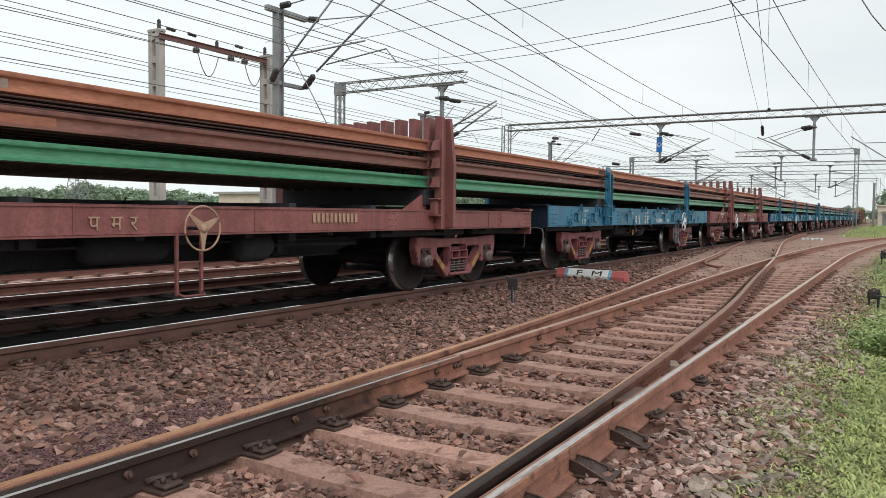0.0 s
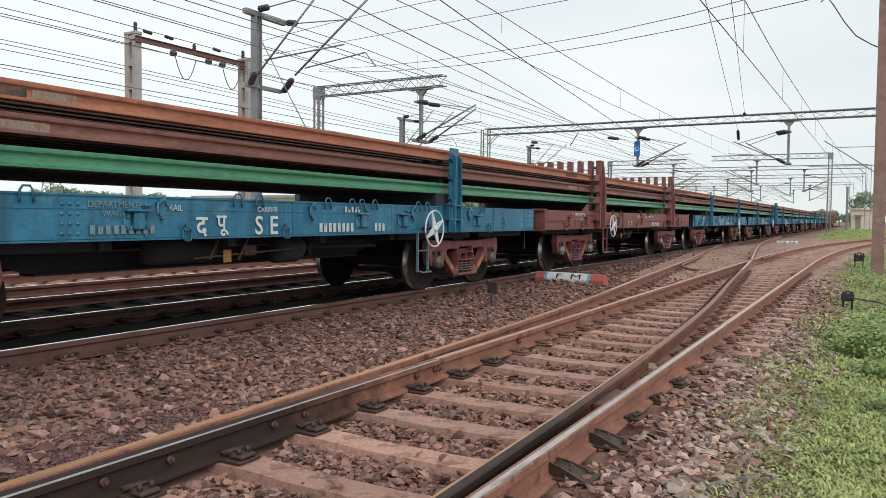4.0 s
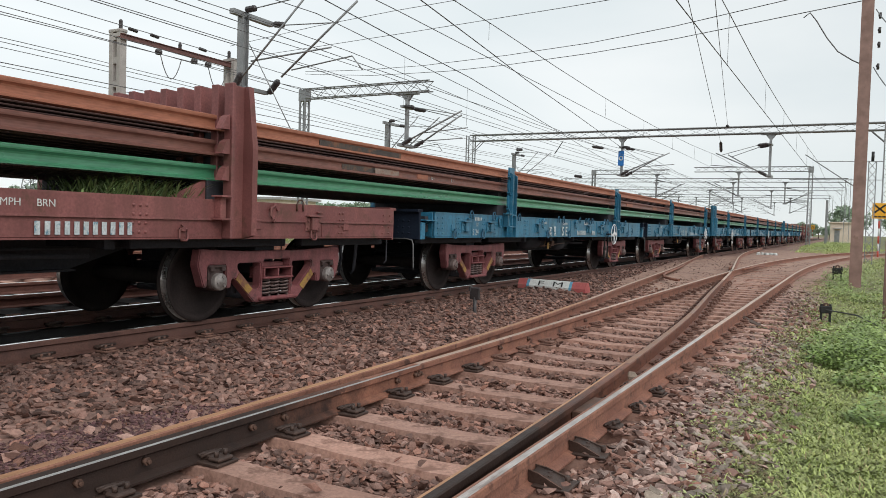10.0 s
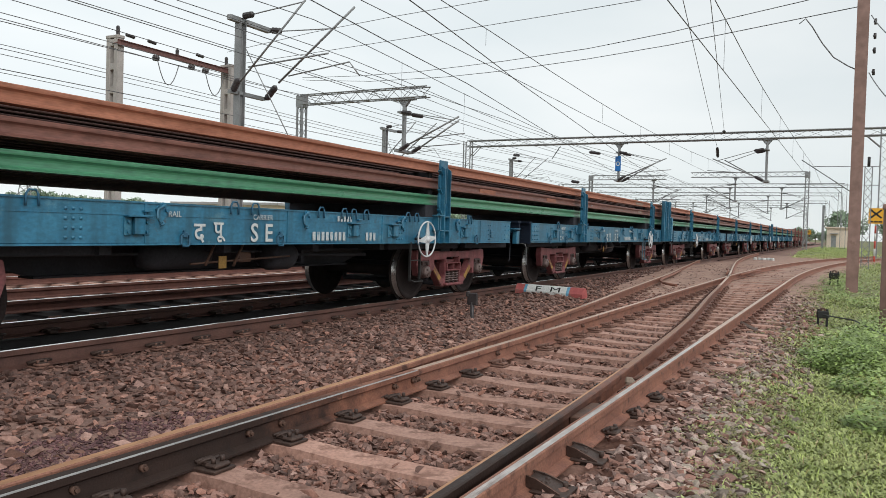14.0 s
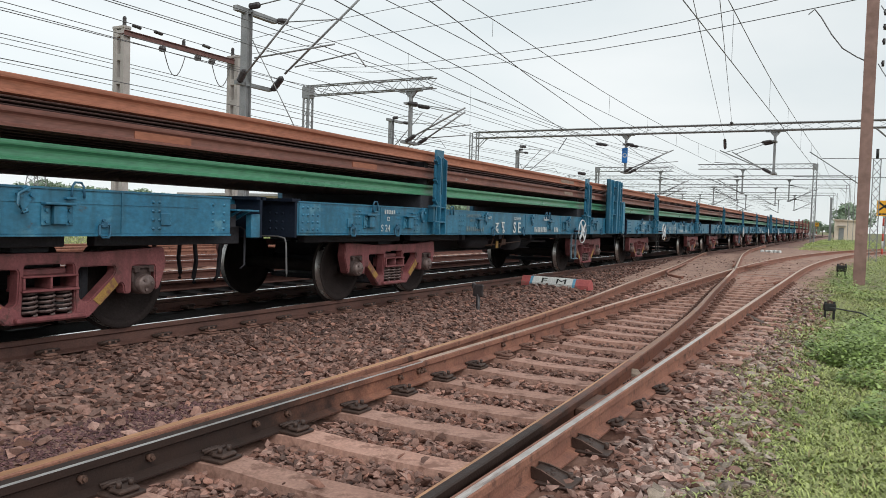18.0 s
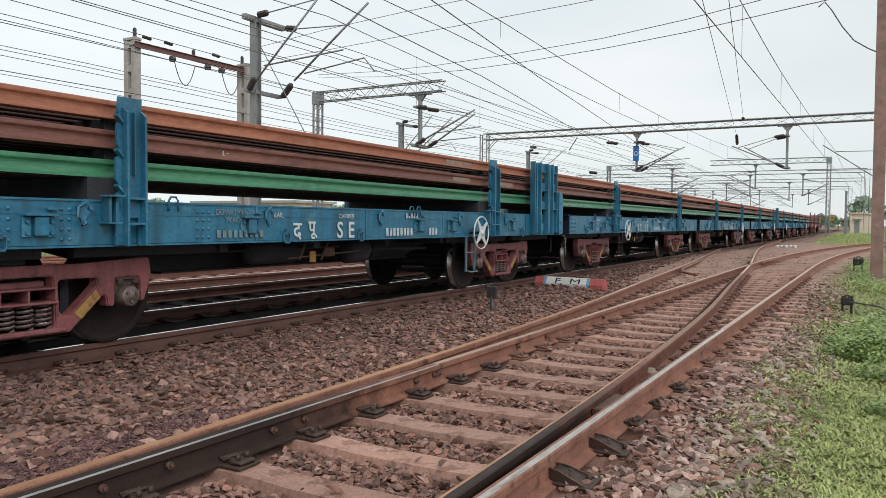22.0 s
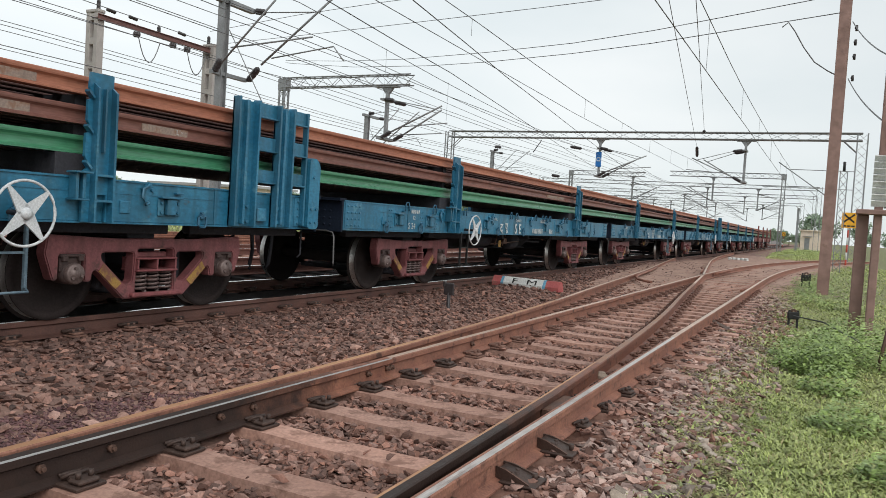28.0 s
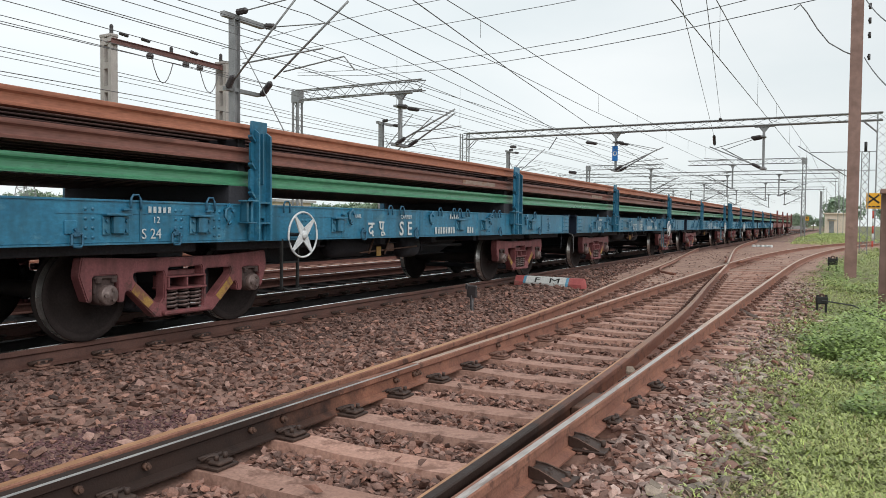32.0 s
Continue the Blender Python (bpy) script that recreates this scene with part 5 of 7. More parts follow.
def flat_wagon(number, colour, ladder=False, notched=False, low=False, wheel_y=None, wheel_spokes=4, comb=(), marks=(), rich=True):
    blue = colour == "blue"
    label = ("blue steel flat wagon loaded with long rails" if blue else "maroon steel flat wagon loaded with long rails")
    w = thing("flat_wagon", label, "rail wagon", group="wagons of the rail train")
    key, top = ("side", colour, low, notched), 1.235 if low else 1.37
    put_pieces("side_sill", "trim", cached(key, lambda: wagon_side(colour, not blue and not low, top, 6.78 if notched else HALF, 6.78 if notched else HALF if blue else 7.06)), w)
    put("side_sill", cached((*key, "b"), lambda: mirrored(CACHE[key])), w)
    put("deck", cached("deck", lambda: deck(colour)), w, pose(0, 0, top - 1.37))
    put_pieces("centre_sill", "cross_bearer", cached("sill", centre_sill), w, None, "black fish-bellied underframe", True)
    put("brake_cylinder", cached("brake", brake_gear), w)
    for turn in (0, 180):
        put("headstock", cached(("head", colour), lambda: headstock("navy" if blue else "red")), w, pose(0, 0, -0.10 if low else 0, 0, 0, turn) @ pose(0, (HALF if blue or turn else 7.06) - 7.1, 0))
        if notched:
            put_pieces("end_step", "bracket", cached("end_step", lambda: end_step(colour)), w, pose(0, 0, 0, 0, 0, turn) if turn else Matrix.Identity(4))
            put_pieces("end_step", "bracket", cached("end_step_b", lambda: mirrored(CACHE["end_step"])), w, pose(0, 0, 0, 0, 0, turn))
        if low:
            for side in (0.0, -1.96):
                put("side_buffer", cached("buffer", side_buffer), w, pose(0, 0, 0, 0, 0, turn) @ pose(side, 0, 0), label="rusty brown round buffer")
        put_pieces("coupler", "brake_hose", cached("coupler", coupler), w, pose(0, 0, 0, 0, 0, turn))
    for cy in (-4.57, 4.88):
        put_pieces("floor_bearer", "cross_plate", cached("bearer", floor_bearer), w, pose(0, cy, 0), "black floor bearer")
        b = put("bogie", cached("beam", bogie_beam), w, pose(0, cy, 0), label="cast maroon three-piece bogie")
        for turn in (0, 180):
            r = pose(0, 0, 0, 0, 0, turn)
            put("side_frame", cached("frame", side_frame), b, r)
            if turn == 0:
                for sy in (-0.165, 0.0, 0.165):
                    put("spring", cached("spring", coil_spring), b, pose(0, sy, 0), label="rusted coil spring")
            put("bolster_end", cached("bolster", bolster_end), b, r)
            if turn == 0:
                put_pieces("warning_band", "warning_band", cached("bands", yellow_bands), b, r, "chipped yellow painted band", True)
            for ay in (-1.0, 1.0):
                put("axle_box", cached("box", axle_box), b, r @ pose(0, ay, 0))
        for ay in (-1.0, 1.0):
            a = put("wheelset", cached("axle", axle_bar), w, pose(0, cy + ay, WHEEL_R))
            for turn in (0, 180):
                put("wheel", cached("wheel", wheel_disc), a, pose(0, 0, 0, 0, 0, turn))
                put("bearing_cap", cached(("cap", number == 3), lambda: bearing_cap("capwhite" if number == 3 else "cap")), a, pose(0, 0, 0, 0, 0, turn))
            WHEELSETS.append((number, a, pose(0, cy + ay, WHEEL_R)))
    for sy in (-3.82, 3.82):
        for turn in (0, 180):
            r = pose(0, sy, 0) @ (Matrix.Identity(4) if turn == 0 else Matrix.Scale(-1, 4, (1, 0, 0)))
            if turn:
                r = pose(0, sy, 0, 0, 0, 180)
            (put_pieces if turn == 0 else lambda n, s, me, p, m: put(n, me, p, m))("stake", "flange", cached(("stake", colour), stake_blue if blue else stake_red), w, r)
            if turn == 0:
                put_pieces("rail_stop", "rail_stop", cached(("stop", colour), notch_lips if blue else lambda: stake_clips(colour)), w, r, siblings=True)
        if sy in comb:
            for k in range(11):
                put("divider_post", cached("divider", divider_post), w, pose(-1.32 + k * 0.264, sy, 0))
        put("load_block", cached("block", load_block), w, pose(0, sy, -0.03 if low else 0), label="black load block under the rails")
        if not blue:
            put("gusset", cached("gusset", lambda: gusset("red")), w, pose(0, sy, -0.12 if low else 0))
    if ladder:
        put_pieces("end_stake", "flange", cached("lad", ladder_stakes), w, pose(0, 6.22, 0), "broad blue end stake")
        put_pieces("corner_post", "cross_plate", cached("rungs", ladder_rungs), w, pose(0, 6.22, 0), siblings=True)
    if wheel_y is not None:
        hw = put("brake_wheel", cached(("hw", number), lambda: hand_wheel(wheel_spokes, "tan" if low else "ironwhite", {4: 0.1, 5: 0.75, 6: 0.75, 8: 0.75}.get(number, 0.5))), w, pose(1.70, wheel_y, 1.03) @ Matrix.Scale(0.8 if low else 1.0, 4), label="rusty tan hand-brake wheel" if low else "light grey spoked hand-brake wheel")
        put("shaft", cached("shaft", wheel_shaft), hw)
        put_pieces("foot_step", "step_bar", cached(("step", colour, number in (4, 6)), lambda: foot_step("stripe" if number in (4, 6) else "bluegrey" if blue else "red")), w, pose(0, wheel_y + 0.02, 0))
    if blue:
        put("uncoupling_lever", cached("lever", uncoupling_lever), w, pose(0, 7.1 - HALF, 0), label="thin grey uncoupling lever")
    if rich:
        put_pieces("brake_lever", "pull_rod", cached("levers", brake_levers), w, siblings=True)
        put("lever_tag", cached("tag", lever_tag), w, label="small yellow tag on the brake lever")
        for y in (-6.1, -4.98, -1.62, -0.15, 3.1, 5.2):
            put("tie_ring", cached(("ring", colour), lambda: tie_ring("bluedark" if blue else "red")), w, pose(1.49, y, 1.03))
        for y in ((-5.6, -3.3, 1.1, 1.3) if number == 5 else (-5.5, -4.54, -3.3, -0.95, -0.62, 0.6, 1.1, 1.32, 1.62, 2.75, 3.02, 4.9)) if blue else (-2.6, -1.9, 0.2, 1.0, 4.9):
            put("lashing_loop", cached(("loop", colour), lambda: lashing_loop("bluedark" if blue else "clip")), w, pose(1.512, y + 0.03, 1.29))
        for y in (-5.68, -4.64, -2.2, 1.38, 2.4, 4.75) if blue else (-5.85, -4.68, -2.0, 0.35, 5.2):
            put("stake_pocket", cached(("pocket", colour), lambda: pocket(colour)), w, pose(1.49, y, 1.12))
        for y in (-4.24, -1.92, 0.33, 2.65, 4.45) if blue else (-4.24, -1.6, 4.45):
            put("hook", cached(("hook", colour), lambda: hinge_hook(colour)), w, pose(1.49, y, 1.25))
    for kind, y, z, *spec in marks:
        if kind == "text":
            put("lettering", cached(("txt", *spec), lambda: lettering(*spec)), w, pose(1.503, y, z) @ SIDE_TEXT, label="painted white lettering")
        else:
            put_pieces("letter_bar", "letter_bar", cached(("bars", *spec), lambda: bars(*spec)), w, pose(1.502, y, z), "painted white lettering", True)
    return w


LOAD_SIDE = [(0.075, -0.172), (0.075, -0.161), (0.048, -0.153), (0.024, -0.144), (0.013, -0.130), (0.0095, -0.108), (0.0095, -0.082), (0.014, -0.064),
             (0.026, -0.051), (0.035, -0.043), (0.037, -0.030), (0.036, -0.010), (0.032, -0.003), (0.024, 0.0)]
LOAD_RAIL = [(-u, z) for u, z in LOAD_SIDE] + LOAD_SIDE[::-1]   # a rail with its fillets


def load_rail(side_mat):
    """A wagon's length of one long rail, foot down."""
    # the ends slip a hair inside the next length, so that the rails run on unbroken
    n = len(LOAD_RAIL)
    vs = [(u * k, y, 0.086 + (z + 0.086) * k) for y, k in ((-7.585, 0.99), (-7.545, 1.0), (7.545, 1.0), (7.585, 0.99)) for u, z in LOAD_RAIL]
    fs = [(j * n + k, j * n + (k + 1) % n, (j + 1) * n + (k + 1) % n, (j + 1) * n + k) for j in range(3) for k in range(n)] + [tuple(range(n))[::-1], tuple(range(3 * n, 4 * n))]
    return raw("long_rail", vs, fs, [side_mat])


def spacer_bars():
    bm = bmesh.new()
    for sy in (-3.82, 3.82):
        for z in (1.752, 2.022):
            box(bm, -1.30, 1.30, sy - 0.06, sy + 0.06, z + 0.002, z + 0.095)
    return finish(bm, "spacer_bar", "black")


def paint_patch(length, m):
    """Brushed paint on a rail's web, a hair proud of it."""
    bm = bmesh.new()
    box(bm, 0.0, 0.016, -length / 2, length / 2, 0.035, 0.110)
    return finish(bm, "paint_patch", m)


PATCHES = {1: [(2.12, -3.1, 1.1, "patch_grey"), (1.85, -2.6, 0.9, "orange_rail"), (1.85, -3.4, 0.7, "patch_grey")], 2: [(2.12, -3.5, 0.7, "patch_black"), (2.12, -2.9, 0.4, "patch_grey"), (1.85, -3.2, 0.5, "patch_grey")],
           3: [(2.12, -5.3, 0.7, "patch_black"), (2.12, 6.5, 2.0, "patch_black"), (1.85, 7.1, 0.7, "patch_grey"), (1.85, -5.2, 0.6, "patch_grey"), (1.85, -4.6, 0.4, "orange_rail"), (1.85, 6.4, 0.8, "patch_black")], 4: [(1.85, -6.95, 0.35, "orange_rail"), (1.85, 6.0, 0.7, "orange_rail")],
           5: [(2.12, 2.9, 0.9, "patch_grey"), (1.85, 3.0, 0.6, "patch_grey"), (1.85, 4.8, 0.6, "patch_grey"), (1.85, -5.6, 0.6, "orange_rail")], 6: [(1.85, 2.5, 1.4, "patch_grey")], 7: [(1.85, -5, 1.0, "patch_grey")]}


def chalk_mark():
    bm = bmesh.new()
    box(bm, 0.0, 0.016, -0.05, -0.042, 0.05, 0.10)
    box(bm, 0.0, 0.016, -0.042, -0.02, 0.05, 0.056)
    box(bm, 0.0, 0.016, 0.01, 0.03, 0.075, 0.081)
    return finish(bm, "chalk_mark", "faded")


CHALK = {2: [(1.85, -6.3), (1.85, -4.6)], 3: [(1.85, 0.6), (1.85, 1.0)], 4: [(1.85, -6.6), (1.85, -5.9)], 5: [(1.85, -2.4), (1.85, 5.0)]}


def rail_load(number):
    t = thing("rail_load", "three tiers of long new rails in orange, brown and green", "steel rails", group="rails on the wagons")
    for z, m in ((1.58, "green_rail"), (1.85, "brown_rail"), (2.12, "orange_rail")):
        for k in range(11):
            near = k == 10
            # Inner rails take the shade-darkened rust.
            inner = m if near else "shadedrail"
            put("long_rail", cached(("long", inner), lambda: load_rail(inner)), t, pose(-1.32 + k * 0.264, 0, z), label={"green_rail": "green painted rail", "orange_rail": "orange rusted rail", "brown_rail": "brown rusted rail", "shadedrail": ""}[inner] if near else "")
    for z, y, length, m in PATCHES.get(number, ()):
        put("paint_patch", cached(("patch", length, m), lambda: paint_patch(length, m)), t, pose(1.32 + 0.004, y, z), label="smear of paint on the web")
    for z, y in CHALK.get(number, ()):
        put("chalk_mark", cached("chalk", chalk_mark), t, pose(1.32 + 0.005, y, z), label="white chalk scribble")
    put_pieces("spacer_bar", "spacer_bar", cached("spacers", spacer_bars), t, siblings=True)
    return t


WHEELSETS = []
PITCH = 15.12
TRAIN = []
blue_marks = [("text", -0.59, 0.995, "S", 0.29, "letterpaint", 0.004), ("text", -0.35, 0.995, "E", 0.29, "letterpaint", 0.004), ("text", -1.42, 1.0, "द", 0.28, "letterpaint", 0.004), ("text", -1.15, 1.05, "पू", 0.23, "letterpaint", 0.004), ("bars", 0.82, 1.06, 8, 0.058, 0.11, 0.034, "faded"), ("bars", 1.78, 1.06, 3, 0.058, 0.11, 0.034, "faded"), ("text", -0.45, 1.24, "CARRIER", 0.085, "faded"),
              ("text", -1.75, 1.24, "RAIL", 0.085, "faded"), ("bars", 1.15, 1.29, 5, 0.04, 0.07, 0.03, "faded"), ("text", -2.4, 1.26, "DEPARTMENTAL", 0.085, "ghost"), ("text", -2.4, 1.18, "WAGON", 0.085, "ghost"), ("bars", -2.35, 1.06, 9, 0.05, 0.08, 0.03, "ghost")]
end_marks = [("text", -5.28, 1.01, "S 24", 0.14, "faded"), ("text", -5.22, 1.16, "12", 0.09, "faded"), ("bars", -5.18, 1.29, 5, 0.035, 0.06, 0.025, "faded")]
specs = {
    1: dict(colour="red", low=True, rich=False, wheel_y=-0.9, wheel_spokes=3, comb=(3.82,), marks=[("bars", 1.35, 1.13, 11, 0.05, 0.11, 0.03, "tan"), ("text", -1.92, 1.02, "प", 0.19, "tan"), ("text", -1.70, 1.02, "म", 0.19, "tan"), ("text", -1.52, 1.02, "र", 0.19, "tan")]),
    2: dict(colour="blue", wheel_y=2.95, marks=blue_marks + end_marks),
    3: dict(colour="red", wheel_y=-3.15, wheel_spokes=4, comb=(-3.82, 3.82), marks=[("text", -5.12, 1.26, "DEPARTMENTAL", 0.095), ("text", -4.95, 1.14, "WAGON", 0.095), ("bars", 2.0, 1.06, 11, 0.050, 0.115, 0.042, "faded"), ("text", -1.05, 1.01, "द", 0.22), ("text", -0.74, 1.01, "म", 0.22), ("text", -0.02, 1.25, "SPEED", 0.09), ("text", 0.88, 1.24, "40", 0.10), ("text", 1.28, 1.24, "KMPH", 0.09), ("text", 1.62, 1.24, "BRN", 0.09)]),
    4: dict(colour="blue", notched=True, wheel_y=3.05, marks=blue_marks[:9] + [*end_marks]),
    5: dict(colour="blue", wheel_y=3.05, ladder=True, marks=blue_marks + end_marks),
    6: dict(colour="blue", wheel_y=-3.2, marks=blue_marks[:9] + end_marks),
    7: dict(colour="blue", wheel_y=3.05, marks=blue_marks + end_marks),
    8: dict(colour="blue", wheel_y=3.05, ladder=True, marks=blue_marks),
    9: dict(colour="blue", wheel_y=-3.2, marks=()),
    10: dict(colour="blue", wheel_y=3.05, marks=()),
}
for i in range(1, 13):
    spec = specs.get(i) or dict(colour="red", wheel_y=3.05, rich=False)
    TRAIN.append((i, flat_wagon(i, **spec), rail_load(i)))


def rolled(t):
    k = min(int(t), len(ROLLED) - 2)
    p = [ROLLED[max(0, k - 1)], ROLLED[k], ROLLED[k + 1], ROLLED[min(len(ROLLED) - 1, k + 2)]]
    u = t - k
    m1, m2 = (p[2] - p[0]) / (2 if k else 1), (p[3] - p[1]) / (2 if k + 2 < len(ROLLED) else 1)
    return (2 * u**3 - 3 * u**2 + 1) * p[1] + (u**3 - 2 * u**2 + u) * m1 + (3 * u**2 - 2 * u**3) * p[2] + (u**3 - u**2) * m2


def on_track(s):
    """Pose of a wagon whose middle is s metres along the line."""
    a = BEND * min(s, STRAIGHT)
    x, y, rest = TRACK_X - (1 - math.cos(a)) / BEND, math.sin(a) / BEND, max(0.0, s - STRAIGHT)
    return pose(x - rest * math.sin(a), y + rest * math.cos(a), 0, 0, 0, math.degrees(a))


def motions():
    for i, wagon, load in TRAIN:
        rows = [(t, on_track(21.2 + PITCH * (i - 2) - rolled(t))) for t in range(33)]
        walk(wagon, rows)
        walk(load, rows)
        if i == 3:
            walk(deck_weeds, rows)
    # wheels turn as the train rolls
    times, step, far = [0.0], 0.52, 0.0
    t = 0.0
    while t < 31.97:
        t = round(t + 1 / 30, 4)
        if rolled(t) - far >= step:
            far = rolled(t)
            times.append(t)
    times.append(32.0)
    for i, axle, rest in WHEELSETS:
        if i <= 8:
            walk(axle, [(t, rest @ pose(0, 0, 0, math.degrees(rolled(t) / WHEEL_R) % 360)) for t in times])


# ---- overhead line: masts, portals and wires ----
def lattice(bm, a, b, w, d, n, r=0.02, chord=0.035):
    """Braced beam between a and b; w across, d deep (or for legs: two widths)."""
    a, b = Vector(a), Vector(b)
    u = (b - a).normalized()
    side = u.cross(Vector((0, 1, 0))) if abs(u.z) > 0.9 else u.cross(Vector((0, 0, 1)))
    side.normalize()
    up = side.cross(u).normalized()
    cs = [side * (sx * w / 2) + up * (sz * d / 2) for sx, sz in ((-1, -1), (1, -1), (1, 1), (-1, 1))]
    for c in cs:
        tube(bm, [a + c, b + c], chord, 4)
    for i in range(n):
        p, q = a + (b - a) * (i / n), a + (b - a) * ((i + 1) / n)
        for k in range(4):
            c0, c1 = cs[k], cs[(k + 1) % 4]
            if i % 2:
                c0, c1 = c1, c0
            tube(bm, [p + c0, q + c1], r, 4, caps=False)


def insulator(bm, a, b, mi=0, fat=1.0):
    """Ribbed insulator, one turned body."""
    a, b = Vector(a), Vector(b)
    d = (b - a).normalized()
    u = d.orthogonal().normalized()
    v = d.cross(u)
    prof = [(0.03, 0.0)]   # (radius, share of the length)
    for k in range(5):
        f = (k + 0.6) / 5.2
        prof += [(0.03, f), (0.078 * fat, f + 0.02), (0.07 * fat, f + 0.08 * min(fat, 1.6)), (0.03, f + 0.09)]
    prof.append((0.03, 1.0))
    if fat > 1:
        prof = [(0.03, 0.0), (0.10, 0.08), (0.125, 0.16), (0.115, 0.3), (0.125, 0.45), (0.115, 0.6), (0.125, 0.78), (0.10, 0.92), (0.03, 1.0)]
        prof = [(r * (0.62 if fat < 1.1 else 1.0), f) for r, f in prof]
    rings = [[bm.verts.new(a + (b - a) * f + r * (math.cos(k * math.tau / 8) * u + math.sin(k * math.tau / 8) * v)) for k in range(8)] for r, f in prof]
    for p, q in zip(rings, rings[1:]):
        for k in range(8):
            bm.faces.new((p[k], p[(k + 1) % 8], q[(k + 1) % 8], q[k])).material_index = mi
    bm.faces.new(rings[0][::-1])
    bm.faces.new(rings[-1])


def drop_bracket(parent, x, y, top, low, reach):
    """Drop arm under a beam: a wide seat, a slim stem, and a cantilever of two raking tubes with insulators."""
    bm = bmesh.new()
    s = 1 if reach > 0 else -1
    box(bm, x - 0.09, x + 0.09, y - 0.11, y + 0.11, low, top - 0.3, bevel=0.01)
    k, f = (1.0, 1.2) if y < 100 else (0.6, 1.0)
    box(bm, x - 0.72 * k, x + 0.72 * k, y - 0.2, y + 0.2, top - 0.13, top, bevel=0.01)
    v = [bm.verts.new((x + a, y + d, b)) for d in (-0.1, 0.1) for a, b in ((-0.10, top - 0.5), (0.10, top - 0.5), (0.4 * k, top - 0.12), (-0.4 * k, top - 0.12))]
    for q in ((0, 1, 2, 3), (7, 6, 5, 4), (0, 4, 5, 1), (1, 5, 6, 2), (2, 6, 7, 3), (3, 7, 4, 0)):
        bm.faces.new([v[n] for n in q])
    box(bm, x - 0.2, x + 0.2, y - 0.75, y + 0.75, low + 0.02, low + 0.17, bevel=0.01)
    box(bm, x - 0.14, x + 0.14, y - 0.6, y + 0.6, top - 0.95, top - 0.83, bevel=0.01)
    part("drop_arm", bm, "galv", parent)
    bm = bmesh.new()
    for dy, k in ((-0.7, 1.0), (0.7, 0.82)):
        tube(bm, [(x + s * 0.75, y + dy, low + 0.42), (x + reach * k, y + dy, low + 1.9)], 0.05, 6)
        tube(bm, [(x + s * 0.85, y + dy, top - 1.0), (x + reach * k * 0.92, y + dy, low + 1.72)], 0.028, 6)
    tube(bm, [(x + s * 1.3, y - 0.7, low + 0.72), (x + reach * 1.1, y - 0.7, low + 0.95)], 0.032, 6)
    tube(bm, [(x + s * 1.0, y + 0.7, low + 0.45), (x + reach * 0.85, y + 0.7, low + 0.55)], 0.032, 6)
    put_pieces("cantilever", "cantilever_tube", finish(bm, "cantilever", "galv"), parent, siblings=True)
    bm = bmesh.new()
    for dy in (-0.7, 0.7):
        insulator(bm, (x + s * 0.12, y + dy, low + 0.1), (x + s * 0.8, y + dy, low + 0.45), 0, f)
        insulator(bm, (x + s * 0.14, y + dy * 0.8, top - 0.9), (x + s * 0.9, y + dy, top - 1.02), 0, f)
    put_pieces("insulator", "insulator", finish(bm, "insulator", "insul"), parent, None, "dark ribbed insulator", True)


def portal(y, x0, x1, under, arms, label, depth=0.55):
    # Far gantries get thinner members, which fades them as haze would.
    brace, chord = (0.013, 0.06) if y < 100 else (0.008, 0.045)
    t = thing("portal_gantry", label, "gantry", group="overhead line portals")
    bm = bmesh.new()
    lattice(bm, (x0, y, under + depth / 2), (x1, y, under + depth / 2), 0.5, depth, 26, brace, chord)
    part("beam", bm, "galv", t)
    for x, s in ((x0, 1), (x1, -1)):
        bm = bmesh.new()
        lattice(bm, (x, y, -0.3), (x, y, under + depth), 0.7, 0.5, 15, brace, chord)
        for dy in (-0.25, 0.25):
            tube(bm, [(x + s * 0.35, y + dy, under - 0.9), (x + s * 1.3, y + dy, under)], 0.04, 4)
        part("leg", bm, "galv", t)
    for x, low, reach in arms:
        drop_bracket(t, x, y, under, low, reach)
    return t


def half_portal(y, xm, xe, top, arms, label, m="galv"):
    t = thing("cantilever_gantry", label, "gantry", group="overhead line portals")
    bm = bmesh.new()
    lattice(bm, (xm, y, top - 0.35), (xe, y, top - 0.35), 0.45, 0.6, 14, 0.018, 0.04)
    part("beam", bm, m, t)
    bm = bmesh.new()
    lattice(bm, (xm, y, -0.3), (xm, y, top), 0.4, 0.4, 14, 0.02, 0.07)
    box(bm, xm - 0.3, xm + 0.3, y - 0.25, y + 0.25, top - 0.8, top - 0.1)
    part("mast", bm, m, t)
    for x, low, reach in arms:
        drop_bracket(t, x, y, top - 0.65, low, reach)
    return t


main_portal = portal(66, -33.2, 1.6, 9.1, [(-18.5, 5.7, 4.2), (-6.6, 5.6, -4.0)], "grey lattice portal gantry spanning the tracks")
bm = bmesh.new()
box(bm, -18.75, -18.25, 65.7, 65.74, 6.6, 7.9, bevel=0.02)
plate_sign = part("number_plate", bm, "signblue", main_portal, "blue enamel plate on the drop arm")
bm = bmesh.new()
lathe(bm, [(0.19, 65.69), (0.19, 65.70), (0.12, 65.70), (0.12, 65.69), (0.19, 65.69)], 16, "y", at=(-18.5, 0, 7.25))
part("plate_mark", bm, "white", plate_sign)
portal(128, -46, -2.0, 9.0, [(-30, 5.6, 4), (-18, 5.6, -4), (-10.5, 5.6, 4)], "far grey lattice portal gantry over the tracks")
portal(185, -60, -6, 9.0, [(-34, 5.6, 4), (-24, 5.6, -4), (-14, 5.6, 4)], "far grey lattice portal gantry over the tracks")
